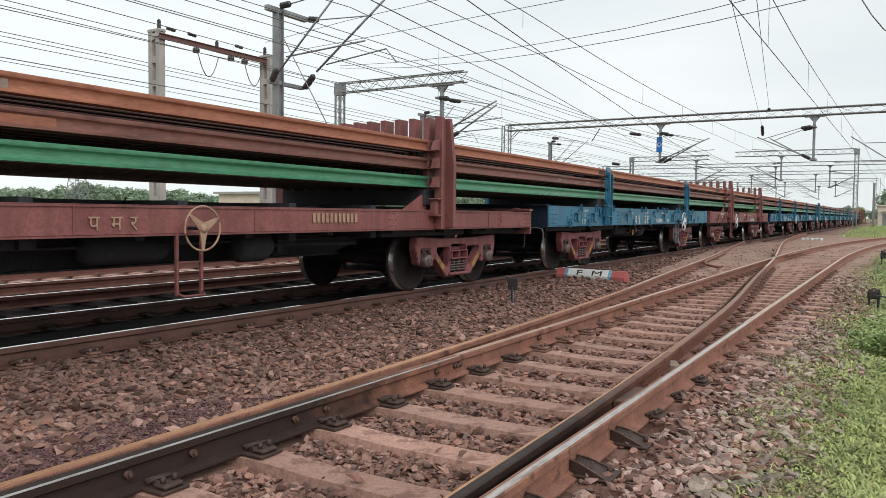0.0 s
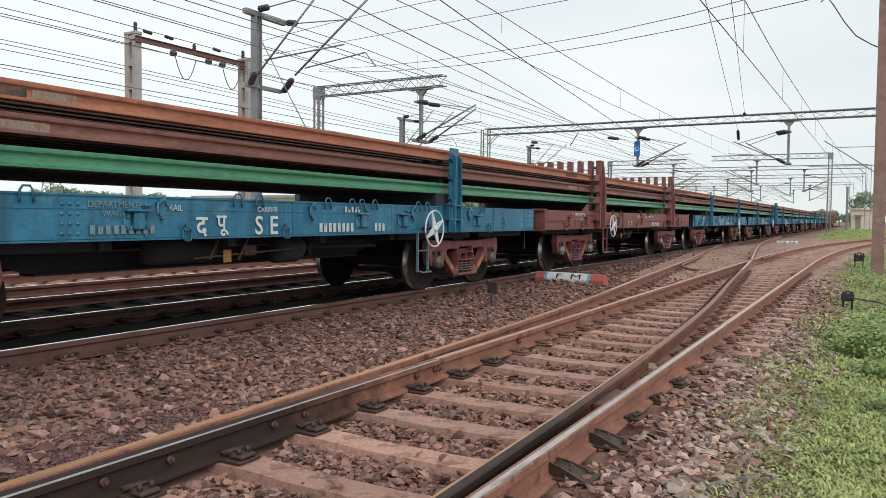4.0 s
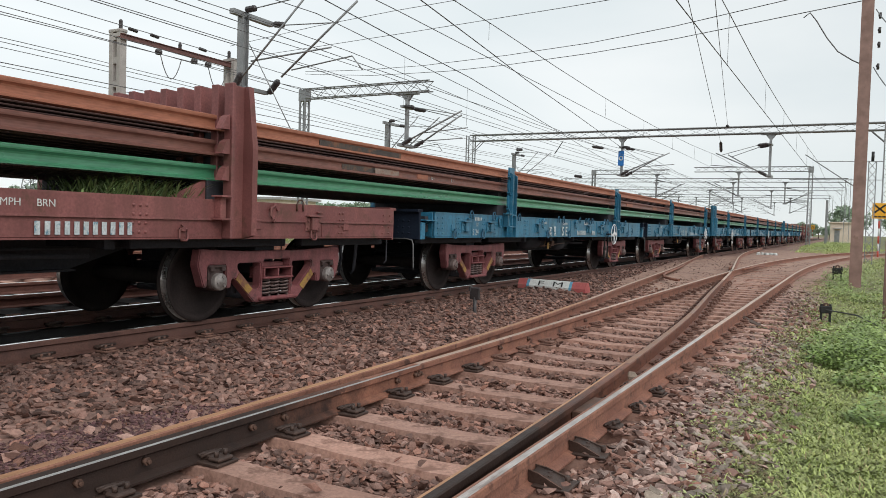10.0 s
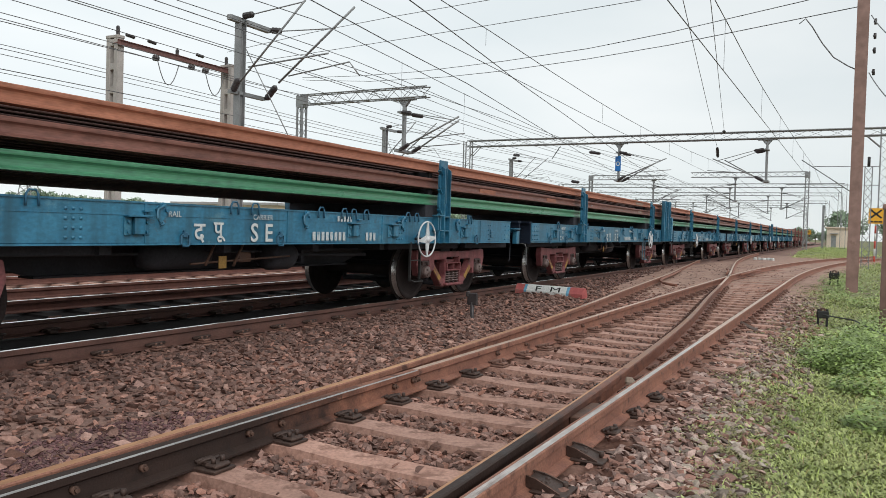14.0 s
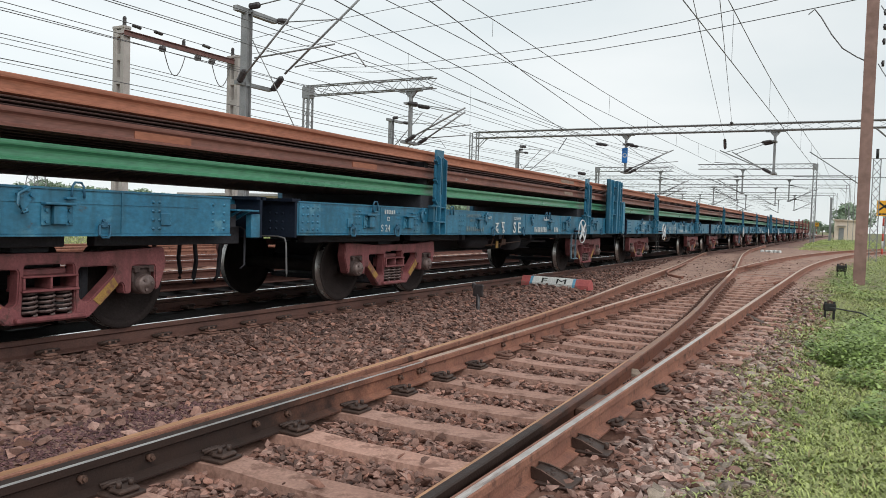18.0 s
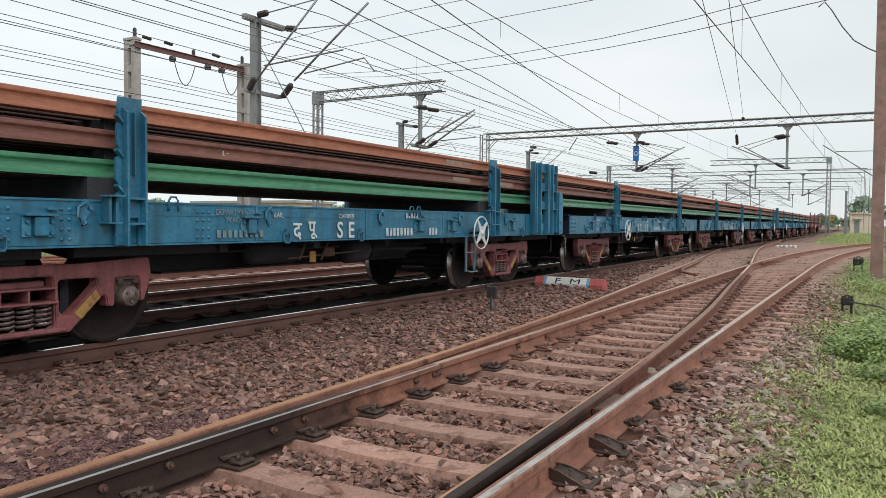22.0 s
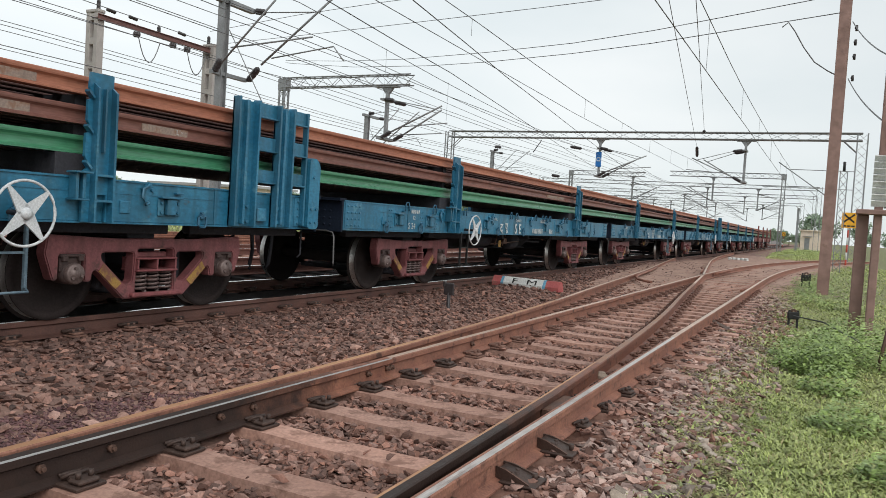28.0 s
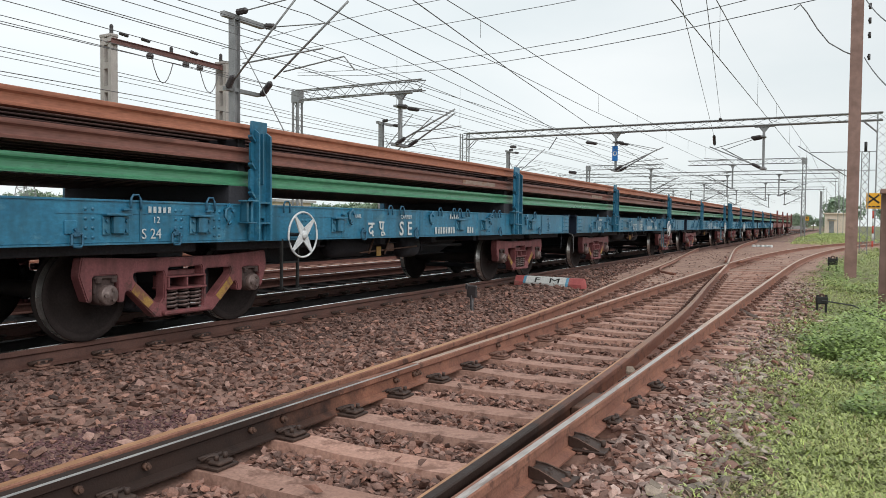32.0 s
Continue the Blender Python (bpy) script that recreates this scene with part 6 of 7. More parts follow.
portal(155, -48, -3.0, 9.1, [(-26, 5.7, 4), (-15, 5.7, -4)], "far grey lattice portal gantry over the tracks")
portal(215, -60, -12, 9.1, [(-30, 5.7, 4), (-20, 5.7, -4)], "distant grey lattice portal gantry over the tracks")
half_portal(39, -31.6, -22.3, 9.5, [(-23.9, 5.6, 4.0)], "grey lattice cantilever gantry on a mast")
half_portal(109, -34.6, -23.8, 9.6, [(-25.5, 5.7, 4.0)], "far grey cantilever gantry on a mast")
half_portal(104, -5.7, -19.5, 9.5, [(-14.0, 5.7, -4.0)], "grey cantilever gantry on twin lattice masts")
half_portal(180, -46, -36, 9.5, [(-37, 5.7, 4.0)], "distant grey cantilever gantry")

# isolator gantry: two slotted concrete posts with a steel beam
iso = thing("isolator_gantry", "two slotted concrete posts carrying a brown beam with insulators", "gantry")
for y in (20.6, 26.5):
    bm = bmesh.new()
    x = -26.1 + (y - 20.6) * 0.05
    for dx in (-0.22, 0.22):
        box(bm, x + dx - 0.11, x + dx + 0.11, y - 0.15, y + 0.15, -0.4, 8.4, bevel=0.01)
    for k in range(10):
        z = -0.35 + k * 0.93
        box(bm, x - 0.12, x + 0.12, y - 0.14, y + 0.14, z, min(z + 0.26, 8.4))
    box(bm, x - 0.36, x + 0.36, y - 0.17, y + 0.17, 8.32, 8.44, bevel=0.02)
    part("post", bm, "concrete", iso)
bm = bmesh.new()
box(bm, -26.06, -25.72, 20.4, 26.9, 8.10, 8.12)
box(bm, -25.72, -25.69, 20.4, 26.9, 8.02, 8.24)
box(bm, -25.69, -25.64, 20.4, 26.9, 8.215, 8.24)
box(bm, -25.69, -25.64, 20.4, 26.9, 8.02, 8.045)
part("beam", bm, "isobeam", iso, "rust-brown channel beam")
bm = bmesh.new()
for y, dz in ((20.6, 8.42), (23.6, 8.15), (26.5, 8.42)):
    insulator(bm, (-25.95, y, dz), (-25.95, y, dz + 0.42), 0, 1.05)
for y in (22.0, 23.9, 24.7):
    insulator(bm, (-25.6, y, 7.84), (-25.35, y + 0.12, 7.80), 0, 1.2)
for y in (21.5, 22.6, 25.3):
    insulator(bm, (-26.6, y, 8.75), (-26.62, y + 0.22, 8.74), 0, 1.05)
    insulator(bm, (-26.62, y + 0.24, 8.74), (-26.64, y + 0.46, 8.73), 0, 1.05)
put_pieces("insulator", "insulator", finish(bm, "insulator", "insul"), iso, None, "dark ribbed insulator", True)
bm = bmesh.new()
for y in (22.0, 24.6):
    tube(bm, [(-25.3, y + 1.1 * k / 8, 7.7 - 0.9 * (1 - ((k - 4) / 4) ** 2)) for k in range(9)], 0.02, 5)
put_pieces("jumper", "jumper", finish(bm, "jumper", "wire"), iso, siblings=True)


def single_mast(x, y, top, cant_z, reach, label, m="galv", h=0.16):
    t = thing("overhead_line_mast", label, "mast", group="overhead line masts")
    bm = bmesh.new()
    box(bm, x - h, x + h, y - h, y - h + 0.03, -0.4, top)
    box(bm, x - h, x + h, y + h - 0.03, y + h, -0.4, top)
    box(bm, x - 0.02, x + 0.02, y - h + 0.03, y + h - 0.03, -0.4, top)
    put_pieces("mast", "flange", finish(bm, "mast", m), t)
    if reach:
        s = 1 if reach > 0 else -1
        bm = bmesh.new()
        box(bm, x - 0.1, x + 0.1, y - 0.6, y + 1.5, top - 0.1, top + 0.08)
        box(bm, x - 0.09, x + 0.09, y - 0.5, y + 1.3, cant_z + 0.22, cant_z + 0.35)
        tube(bm, [(x + s * 0.7, y + 1.3, cant_z + 0.85), (x + reach * 0.94, y + 1.2, cant_z + 3.25)], 0.04, 6)
        tube(bm, [(x + s * 0.4, y - 0.4, cant_z + 0.6), (x + reach * 0.72, y - 0.3, cant_z + 3.2)], 0.035, 6)
        tube(bm, [(x + s * 0.4, y, cant_z + 1.2), (x + reach * 0.9, y, cant_z + 1.4)], 0.03, 6)
        tube(bm, [(x + reach * 0.4, y + 0.6, cant_z + 0.9), (x + reach, y + 0.6, cant_z + 1.2), (x + reach * 1.1, y + 0.6, cant_z + 0.7)], 0.025, 6)
        tube(bm, [(x + s * 0.6, y, top + 0.17), (x + reach * 0.72, y - 0.3, cant_z + 3.15)], 0.022, 6)
        tube(bm, [(x + s * 0.55, y + 1.6, top - 0.05), (x + reach * 0.75, y + 1.25, cant_z + 2.6)], 0.022, 6)
        tube(bm, [(x + 0.1, y + 0.2, cant_z + 1.9), (x + 1.6, y + 1.2, cant_z - 1.6)], 0.02, 6)
        put_pieces("cantilever", "cantilever_tube", finish(bm, "cantilever", "galv"), t, siblings=True)
        bm = bmesh.new()
        insulator(bm, (x + s * 0.1, y + 1.3, cant_z + 0.25), (x + s * 0.6, y + 1.3, cant_z + 0.75), 0, 1.8)
        insulator(bm, (x + s * 0.05, y - 0.4, cant_z + 0.28), (x + s * 0.33, y - 0.4, cant_z + 0.72), 0, 1.8)
        insulator(bm, (x + s * 0.1, y, top + 0.15), (x + s * 0.6, y, top + 0.17), 0, 1.7)
        insulator(bm, (x + s * 0.1, y + 1.5, top), (x + s * 0.55, y + 1.6, top - 0.05), 0, 1.7)
        put_pieces("insulator", "insulator", finish(bm, "insulator", "insul"), t, None, "dark ribbed insulator", True)
    return t


single_mast(-19.9, 21, 8.5, 5.6, 4.4, "grey steel overhead line mast with a cantilever bracket", h=0.145)
single_mast(-31.7, 49, 8.6, 5.8, 4.0, "grey steel mast beyond the tracks")
single_mast(-33.0, 76, 8.8, 5.8, 4.0, "grey steel mast beyond the tracks")
single_mast(-4.73, 130, 6.4, 4.0, 0, "far grey steel mast")
single_mast(-0.1, 24.6, 9.8, 5.8, 0, "dusty brown steel mast standing in the grass", "mastpaint", 0.155)

# wires
wires = thing("overhead_wires", "grey overhead contact and catenary wires with droppers", "wires", kind="structure")


def wire(pts, r=0.012):
    bm = bmesh.new()
    tube(bm, pts, r, 5)
    part("wire", bm, "wire", wires)


def follow(x, y):
    """x of a line that keeps beside the train's track."""
    return x + train_x(max(y, 20)) - train_x(20)


def run_wire(x, heights, r=0.014, end=215):
    """A wire along the track through (y, z) knots, level beyond them."""
    ys = list(range(-30, end + 1, 5))
    wire([(follow(x, y), y, curve_through(heights, min(max(y, heights[0][0]), heights[-1][0]))) for y in ys], r)


def dropper(x, y, top, x2, low):
    wire([(x, y, top), (x2, y, low)], 0.006)


# near track: contact wire, messenger and droppers
NEAR_MESSENGER = [(-10, 7.75), (5, 7.35), (20.5, 6.98), (29, 6.75), (42, 6.74), (57.6, 6.86), (66, 7.0), (85, 6.6), (104, 7.0)]
wire([(-3.3, y, 5.6) for y in range(-30, 156, 10)], 0.012)
wire([(-3.3, y, curve_through(NEAR_MESSENGER, min(max(y, -10), 104))) for y in range(-30, 156, 4)], 0.012)
for y in (14, 21.5, 30.5, 38, 46, 55, 62):
    dropper(-3.3, y, curve_through(NEAR_MESSENGER, y), -3.3, 5.6)
# the train's track, and the crossover contact wires beside it
TRAIN_MESSENGER = [(-10, 7.3), (5, 7.15), (17.2, 6.92), (23, 6.74), (31, 6.56), (37.4, 6.52), (50, 6.65), (66, 7.0), (88, 6.5), (109, 7.0), (132, 6.5), (155, 7.0)]
run_wire(-9.4, TRAIN_MESSENGER, 0.012)
wire([(-8.6, 0, 5.5), (-9.38, 11.8, 5.5), (-9.95, 16.7, 5.5), (-10.31, 20.3, 5.5), (-11.32, 27, 5.5), (-13.6, 42, 5.5), (-17.0, 66, 5.5)], 0.012)
wire([(-6.0, 0, 5.5), (-7.66, 12.8, 5.5), (-8.29, 17.2, 5.5), (-8.86, 21, 5.5), (-9.65, 27.2, 5.5), (-11.6, 42, 5.5), (-14.6, 66, 5.5)], 0.012)
for y, drop in ((19.6, 0.48), (31.3, 0.73), (38, 0.8), (45, 0.8), (52, 0.8), (59, 0.8)):
    x, z = follow(-9.4, y), curve_through(TRAIN_MESSENGER, y)
    dropper(x, y, z, x, z - drop)
# the yard's messengers and feeders
run_wire(-12.6, [(-10, 7.7), (18, 7.59), (26, 7.51), (33, 7.45), (42, 7.36), (66, 7.5)])
run_wire(-15.8, [(-10, 7.0), (16.9, 7.68), (19, 7.85), (21.3, 7.83), (24, 7.68), (28.4, 7.48), (31, 7.32), (45, 6.9), (66, 7.4), (88, 6.8), (109, 7.4)])
dropper(-15.8, 30.9, 7.32, -15.8, 5.6)
dropper(-15.8, 25.5, 7.62, -15.8, 5.6)
run_wire(-16.0, [(0, 6.8), (27.8, 6.83), (37.4, 6.88), (66, 6.9)])
run_wire(-18.0, [(0, 7.7), (16, 7.72), (22, 7.85), (25, 7.86), (45, 7.4), (66, 7.8)])
run_wire(-18.0, [(0, 6.8), (29.8, 6.71), (34, 6.65), (66, 6.6)])
run_wire(-19.5, [(0, 7.7), (18, 7.74), (24, 7.83), (27, 7.95), (50, 7.5), (66, 7.8)])
run_wire(-20.0, [(0, 7.45), (66, 7.45)])
run_wire(-22.0, [(0, 7.55), (13, 7.52), (23, 7.43), (45, 7.2), (66, 7.5)])
run_wire(-22.0, [(0, 6.75), (23.7, 6.9), (30.6, 7.09), (66, 6.9)])
run_wire(-22.0, [(0, 5.45), (66, 5.45)])
for x, z in ((-24.0, 7.6), (-24.3, 7.49), (-28.0, 7.52), (-28.4, 7.46), (-29.0, 7.38), (-31.0, 7.06), (-31.4, 6.5), (-27.0, 5.9)):
    run_wire(x, [(0, z), (21, z - 0.03), (45, z - 0.35), (66, z)])


def slung(a, b, sag, r=0.014):
    a, b = Vector(a), Vector(b)
    wire([tuple(a + (b - a) * (k / 12) - Vector((0, 0, sag * 4 * (k / 12) * (1 - k / 12)))) for k in range(13)], r)


# cross-feeders from the brown mast over all the tracks
wire([(-31.6, 39, 10.6), (-30.5, 38.5, 10.43), (-25.0, 35.98, 9.68), (-19.8, 33.6, 9.09), (-14.0, 30.9, 8.6), (-9.5, 28.9, 8.33), (-6.0, 27.3, 8.25), (-0.15, 24.6, 8.3)], 0.014)
wire([(-31.6, 39, 10.45), (-30.5, 38.5, 10.25), (-24.0, 35.5, 9.22), (-17.7, 32.6, 8.49), (-14.0, 30.9, 8.18), (-9.5, 28.9, 7.93), (-6.0, 27.3, 7.81), (-0.15, 24.6, 7.78)], 0.014)
wire([(-25.9, 26.5, 8.42), (-20.7, 26.1, 8.49), (-15.2, 25.7, 8.59), (-9.5, 25.3, 8.72), (-0.15, 24.6, 9.0)], 0.012)
wire([(-25.9, 26.5, 9.05), (-20.7, 26.1, 9.36), (-16.6, 25.8, 9.5), (-9.5, 25.3, 9.62), (-0.15, 24.6, 9.7)], 0.012)
# anchored feeders that end on string insulators at the portal
wire([(-10.06, 64, 8.16), (-4.9, 24.5, 7.95), (-2.36, 5, 7.85)])
wire([(-9.6, 64, 9.51), (-4.06, 24, 7.73), (-1.43, 5, 6.88)])
for a, b, r in (((-9.9, 62.9, 8.15), (-10.2, 65.2, 7.6), 2.2), ((-9.55, 63.4, 9.45), (-9.62, 64.4, 9.5), 1.8), ((-19.3, 60, 7.7), (-18.3, 60, 7.55), 1.5), ((-25.9, 60, 7.6), (-25.3, 60, 7.54), 1.8), ((-20.7, 60, 5.35), (-20.0, 60, 5.27), 1.5)):
    bm = bmesh.new()
    insulator(bm, a, b, 0, r)
    part("insulator", bm, "insul", wires, "dark section insulator")
bm = bmesh.new()
tube(bm, [(-21.73, 60, 8.22), (-22.43, 60, 7.18)], 0.035, 6)
part("jumper_rod", bm, "insul", wires)
# stay and arms on the portal's near leg
for a, b, r in (((-4.1, 66.4, 7.4), (-0.6, 66.4, 4.9), 0.045), ((-3.2, 66.3, 6.86), (1.3, 66.3, 6.8), 0.03), ((-5.15, 66.3, 5.46), (1.3, 66.3, 5.4), 0.03)):
    bm = bmesh.new()
    tube(bm, [a, b], r, 6)
    part("bracket_arm", bm, "galv", main_portal)
# drooping jumper on the brown mast, and its leads to the cabinet
wire([(-1.72, 24.5, 7.42), (-1.56, 24.5, 7.55), (-1.38, 24.5, 7.3), (-1.1, 24.5, 6.8), (-0.8, 24.5, 6.38), (-0.43, 24.5, 6.11), (-0.2, 24.5, 5.98)], 0.018)
slung((0.1, 24.6, 7.5), (0.75, 14.6, 4.3), 0.15)
slung((0.1, 24.6, 5.9), (0.6, 14.6, 3.3), 0.1)
mi = thing("mast_insulators", "dark insulators bolted on the brown mast", "insulators")
for z in (7.3, 6.9, 6.5, 5.9):
    bm = bmesh.new()
    tube(bm, [(0.16, 24.5, z), (0.21, 24.5, z)], 0.03, 6)
    tube(bm, [(0.21, 24.5, z + 0.07), (0.21, 24.5, z - 0.09)], 0.035, 8)
    part("insulator", bm, "insul", mi)

# slim lattice signal mast behind the brown mast
sig = thing("lattice_signal_mast", "slim grey lattice signal mast with a black finial", "mast")
bm = bmesh.new()
lattice(bm, (0.36, 45, -0.3), (0.36, 45, 5.0), 0.34, 0.34, 12, 0.015, 0.03)
part("lattice", bm, "galv", sig)
bm = bmesh.new()
tube(bm, [(0.36, 45, 5.0), (0.36, 45, 5.5)], 0.07, 8)
part("finial", bm, "stripe", sig)


# ---- trackside things ----
fm = thing("fouling_mark", "white concrete fouling mark with red and blue ends lettered FM", "track marker")
fm.matrix_basis = pose(-5.62, 15.2, -0.135, 0, 0, -8.7) @ Matrix.Scale(0.81, 4)
prof = [(-0.14, 0.0), (-0.14, 0.10), (-0.055, 0.25), (0.055, 0.25), (0.14, 0.10), (0.14, 0.0)]
for name, m, a, b in (("end_band", "fmred", -0.98, -0.72), ("stripe", "fmblue", -0.72, -0.64), ("block", "white", -0.64, 0.52), ("stripe", "fmblue", 0.52, 0.60), ("end_band", "fmred", 0.60, 0.98)):
    bm = bmesh.new()
    rings = [[bm.verts.new((x, y, z)) for y, z in prof] for x in (a, b)]
    for k in range(6):
        bm.faces.new((rings[0][k], rings[0][(k + 1) % 6], rings[1][(k + 1) % 6], rings[1][k]))
    bm.faces.new(rings[0][::-1])
    bm.faces.new(rings[1])
    part(name, bm, m, fm)
for ch, x in (("F", -0.30), ("M", 0.2)):
    me = lettering(ch, 0.32, "stripe")
    o = put("letter", me, fm, pose(x, -0.10, 0.195, 32, 0, 0), label="black painted letter")
    o.matrix_basis = Matrix.Translation((x, -0.143, 0.108)) @ Euler((radians(60.5), 0, 0)).to_matrix().to_4x4() @ Matrix.Diagonal((1.35, 0.62, 1, 1))


def pulley_stand(x, y, turn, size=1.0):
    """Small black signal-wire pulley on two pegs."""
    t = thing("wire_pulley", "small black signal-wire pulley stand in the grass", "pulley", pose(x, y, ground_z(x, y) - 0.02, 0, 0, turn) @ Matrix.Scale(size, 4), group="signal wire pulleys")
    bm = bmesh.new()
    for dx in (-0.09, 0.09):
        box(bm, dx * 0.75 - 0.016, dx * 0.75 + 0.016, -0.014, 0.014, -0.1, 0.30, bevel=0.004)
    part("peg", bm, "stripe", t)
    bm = bmesh.new()
    box(bm, -0.09, 0.09, -0.035, 0.035, 0.15, 0.27, bevel=0.012)
    part("housing", bm, "stripe", t)
    bm = bmesh.new()
    lathe(bm, [(0.02, -0.02), (0.045, -0.02), (0.035, 0.0), (0.045, 0.02), (0.02, 0.02)], 14, "y", at=(0, 0, 0.28))
    part("wheel", bm, "clip", t)


pulley_stand(-0.478, 14.6, 20, 1.05)
pulley_stand(-0.60, 26.8, 5, 1.6)
bm = bmesh.new()
tube(bm, [(-0.46, 14.35, -0.06), (0.0, 13.4, -0.03), (0.46, 12.1, -0.13), (1.0, 10.6, -0.22)], 0.012, 5)
put("signal_cable", finish(bm, "signal_cable", "stripe"), label="black cable trailing from the pulley through the grass", category="cable")

peg = thing("marker_peg", "short dark iron marker peg in the ballast", "peg", pose(-4.99, 10.21, -0.22))
bm = bmesh.new()
tube(bm, [(0.05, -0.04, -0.05), (0.03, -0.03, 0.05), (0.0, 0.0, 0.14), (0.0, 0.0, 0.34)], 0.03, 6)
part("post", bm, "insul", peg)
bm = bmesh.new()
box(bm, -0.08, 0.08, -0.025, 0.025, 0.30, 0.48, bevel=0.012)
box(bm, -0.095, -0.055, -0.04, 0.04, 0.42, 0.50, bevel=0.01)
part("cap", bm, "insul", peg)

# a broken plank beside the rail, and a pale stone between the rails
bm = bmesh.new()
box(bm, -0.46, 0.40, -0.05, 0.045, 0.0, 0.045, bevel=0.008)
box(bm, 0.36, 0.56, -0.01, 0.04, 0.004, 0.034, bevel=0.008)
put("broken_plank", finish(bm, "broken_plank", "stonewood"), m=pose(-1.42, 12.55, -0.195, 0, 4, -62), label="dark weathered broken plank lying on the ballast", category="plank")
bm = bmesh.new()
box(bm, -0.06, 0.06, -0.05, 0.05, -0.04, 0.045, bevel=0.03)
put("pale_stone", finish(bm, "pale_stone", "stonegreen"), m=pose(-1.76, 6.84, -0.13, 8, 5, 30), label="pale rounded stone wedged between the rails", category="stone")

# warning board on a red and white pole
sign = thing("warning_sign", "yellow board with a black cross on a red and white pole", "sign")
sx, sy = 1.0, 58.0
for k in range(6):
    bm = bmesh.new()
    tube(bm, [(sx, sy, -0.3 + k * 0.5), (sx, sy, 0.2 + k * 0.5)], 0.055, 10)
    part("pole_band", bm, "white" if k % 2 else "pole_red", sign)
bm = bmesh.new()
box(bm, sx - 0.43, sx + 0.43, sy - 0.12, sy - 0.08, 2.34, 3.36, bevel=0.01)
board = part("board", bm, "signyellow", sign)
for s in (1, -1):
    bm = bmesh.new()
    box(bm, -0.42, 0.42, -0.006, 0.0, -0.055, 0.055, m=pose(sx, sy - 0.122, 2.98, 0, s * 40, 0))
    part("cross_bar", bm, "stripe", board)
bm = bmesh.new()
for k in range(3):
    box(bm, sx - 0.35 + k * 0.25, sx - 0.14 + k * 0.25, sy - 0.126, sy - 0.122, 2.42, 2.52)
put_pieces("letter_bar", "letter_bar", finish(bm, "letter_bar", "stripe"), board, siblings=True)

# small yard hut and a grey shed, far along the line
hut = thing("yard_hut", "cream washed flat-roofed yard hut with a grey door", "hut")
bm = bmesh.new()
box(bm, -4.8, -0.6, 150, 155, -0.4, 3.25)
part("wall", bm, "wallcream", hut)
bm = bmesh.new()
box(bm, -5.0, -0.4, 149.6, 155.4, 3.25, 3.42)
part("roof", bm, "wallcream", hut)
bm = bmesh.new()
box(bm, -4.3, -3.0, 149.3, 150, 2.25, 2.37)
part("porch_slab", bm, "wallgrey", hut)
bm = bmesh.new()
box(bm, -4.1, -3.3, 149.95, 150.02, -0.3, 1.95)
part("door", bm, "galv", hut)
shed = thing("yard_shed", "long grey sheet-clad shed beside the line", "shed")
bm = bmesh.new()
box(bm, -23, -17.5, 320, 345, -0.4, 4.6)
part("wall", bm, "wallgrey", shed)
bm = bmesh.new()
box(bm, -23.6, -16.9, 319, 346, 4.6, 4.9)
part("roof", bm, "mastpaint", shed)
copy_thing(sign, pose(-11.5, 150, 0))
bld = thing("low_building", "long pale low building beyond the yard", "building")
bm = bmesh.new()
box(bm, -92, -72, 84, 92, -0.4, 3.8)
part("wall", bm, "wallcream", bld)
bm = bmesh.new()
box(bm, -92.6, -71.4, 83.4, 92.6, 3.8, 4.15)
part("roof", bm, "wallgrey", bld)
for k in range(5):
    bm = bmesh.new()
    box(bm, -90 + k * 3.8, -88.6 + k * 3.8, 83.96, 84.02, 0.9, 2.4)
    part("window", bm, "stripe", bld)

# white painted stones between the diverging lines
for k in range(5):
    bm = bmesh.new()
    box(bm, -0.105, 0.105, -0.11, 0.11, -0.06, 0.16, bevel=0.04)
    put("white_stone", finish(bm, "white_stone", "white"), m=pose(-5.5 + k * 0.24, 50.7 + 0.1 * (k % 2), -0.18, 0, 0, 15 * k), label="whitewashed marker stone lying between the tracks", category="stone", group="whitewashed stones")

# louvred cabinet on steel posts at the path's edge
cab = thing("louvred_cabinet", "grey louvred cabinet carried on dusty brown steel posts", "cabinet")
for x0, x1, y0, top in ((0.36, 0.54, 14.5, 1.72), (0.60, 0.72, 14.3, 6.2), (1.25, 1.40, 14.3, 6.2)):
    bm = bmesh.new()
    box(bm, x0, x1, y0, y0 + 0.2, -0.4, top, bevel=0.012)
    part("post", bm, "mastpaint", cab)
bm = bmesh.new()
box(bm, 0.34, 1.42, 14.22, 14.6, 1.72, 1.80, bevel=0.01)
part("shelf", bm, "mastpaint", cab)
bm = bmesh.new()
box(bm, 0.74, 1.23, 14.36, 14.6, 1.84, 2.7, bevel=0.01)
cbody = part("body", bm, "galv", cab)
for k in range(8):
    bm = bmesh.new()
    box(bm, 0.54, 1.23, -0.012, 0.012, -0.05, 0.05, m=pose(0, 14.28, 1.90 + k * 0.105, 28, 0, 0))
    part("louvre", bm, "white", cab)
bm = bmesh.new()
box(bm, 0.76, 1.0, 14.2, 14.42, 2.9, 3.3, bevel=0.015)
part("meter_box", bm, "wallgrey", cab)
bm = bmesh.new()
tube(bm, [(0.62, 10.6, -0.3), (0.80, 11.4, 0.55), (1.0, 12.2, 1.4)], 0.022, 6)
put("stay_rod", finish(bm, "stay_rod", "clip"), label="rusty stay rod set in the grass", category="stay")


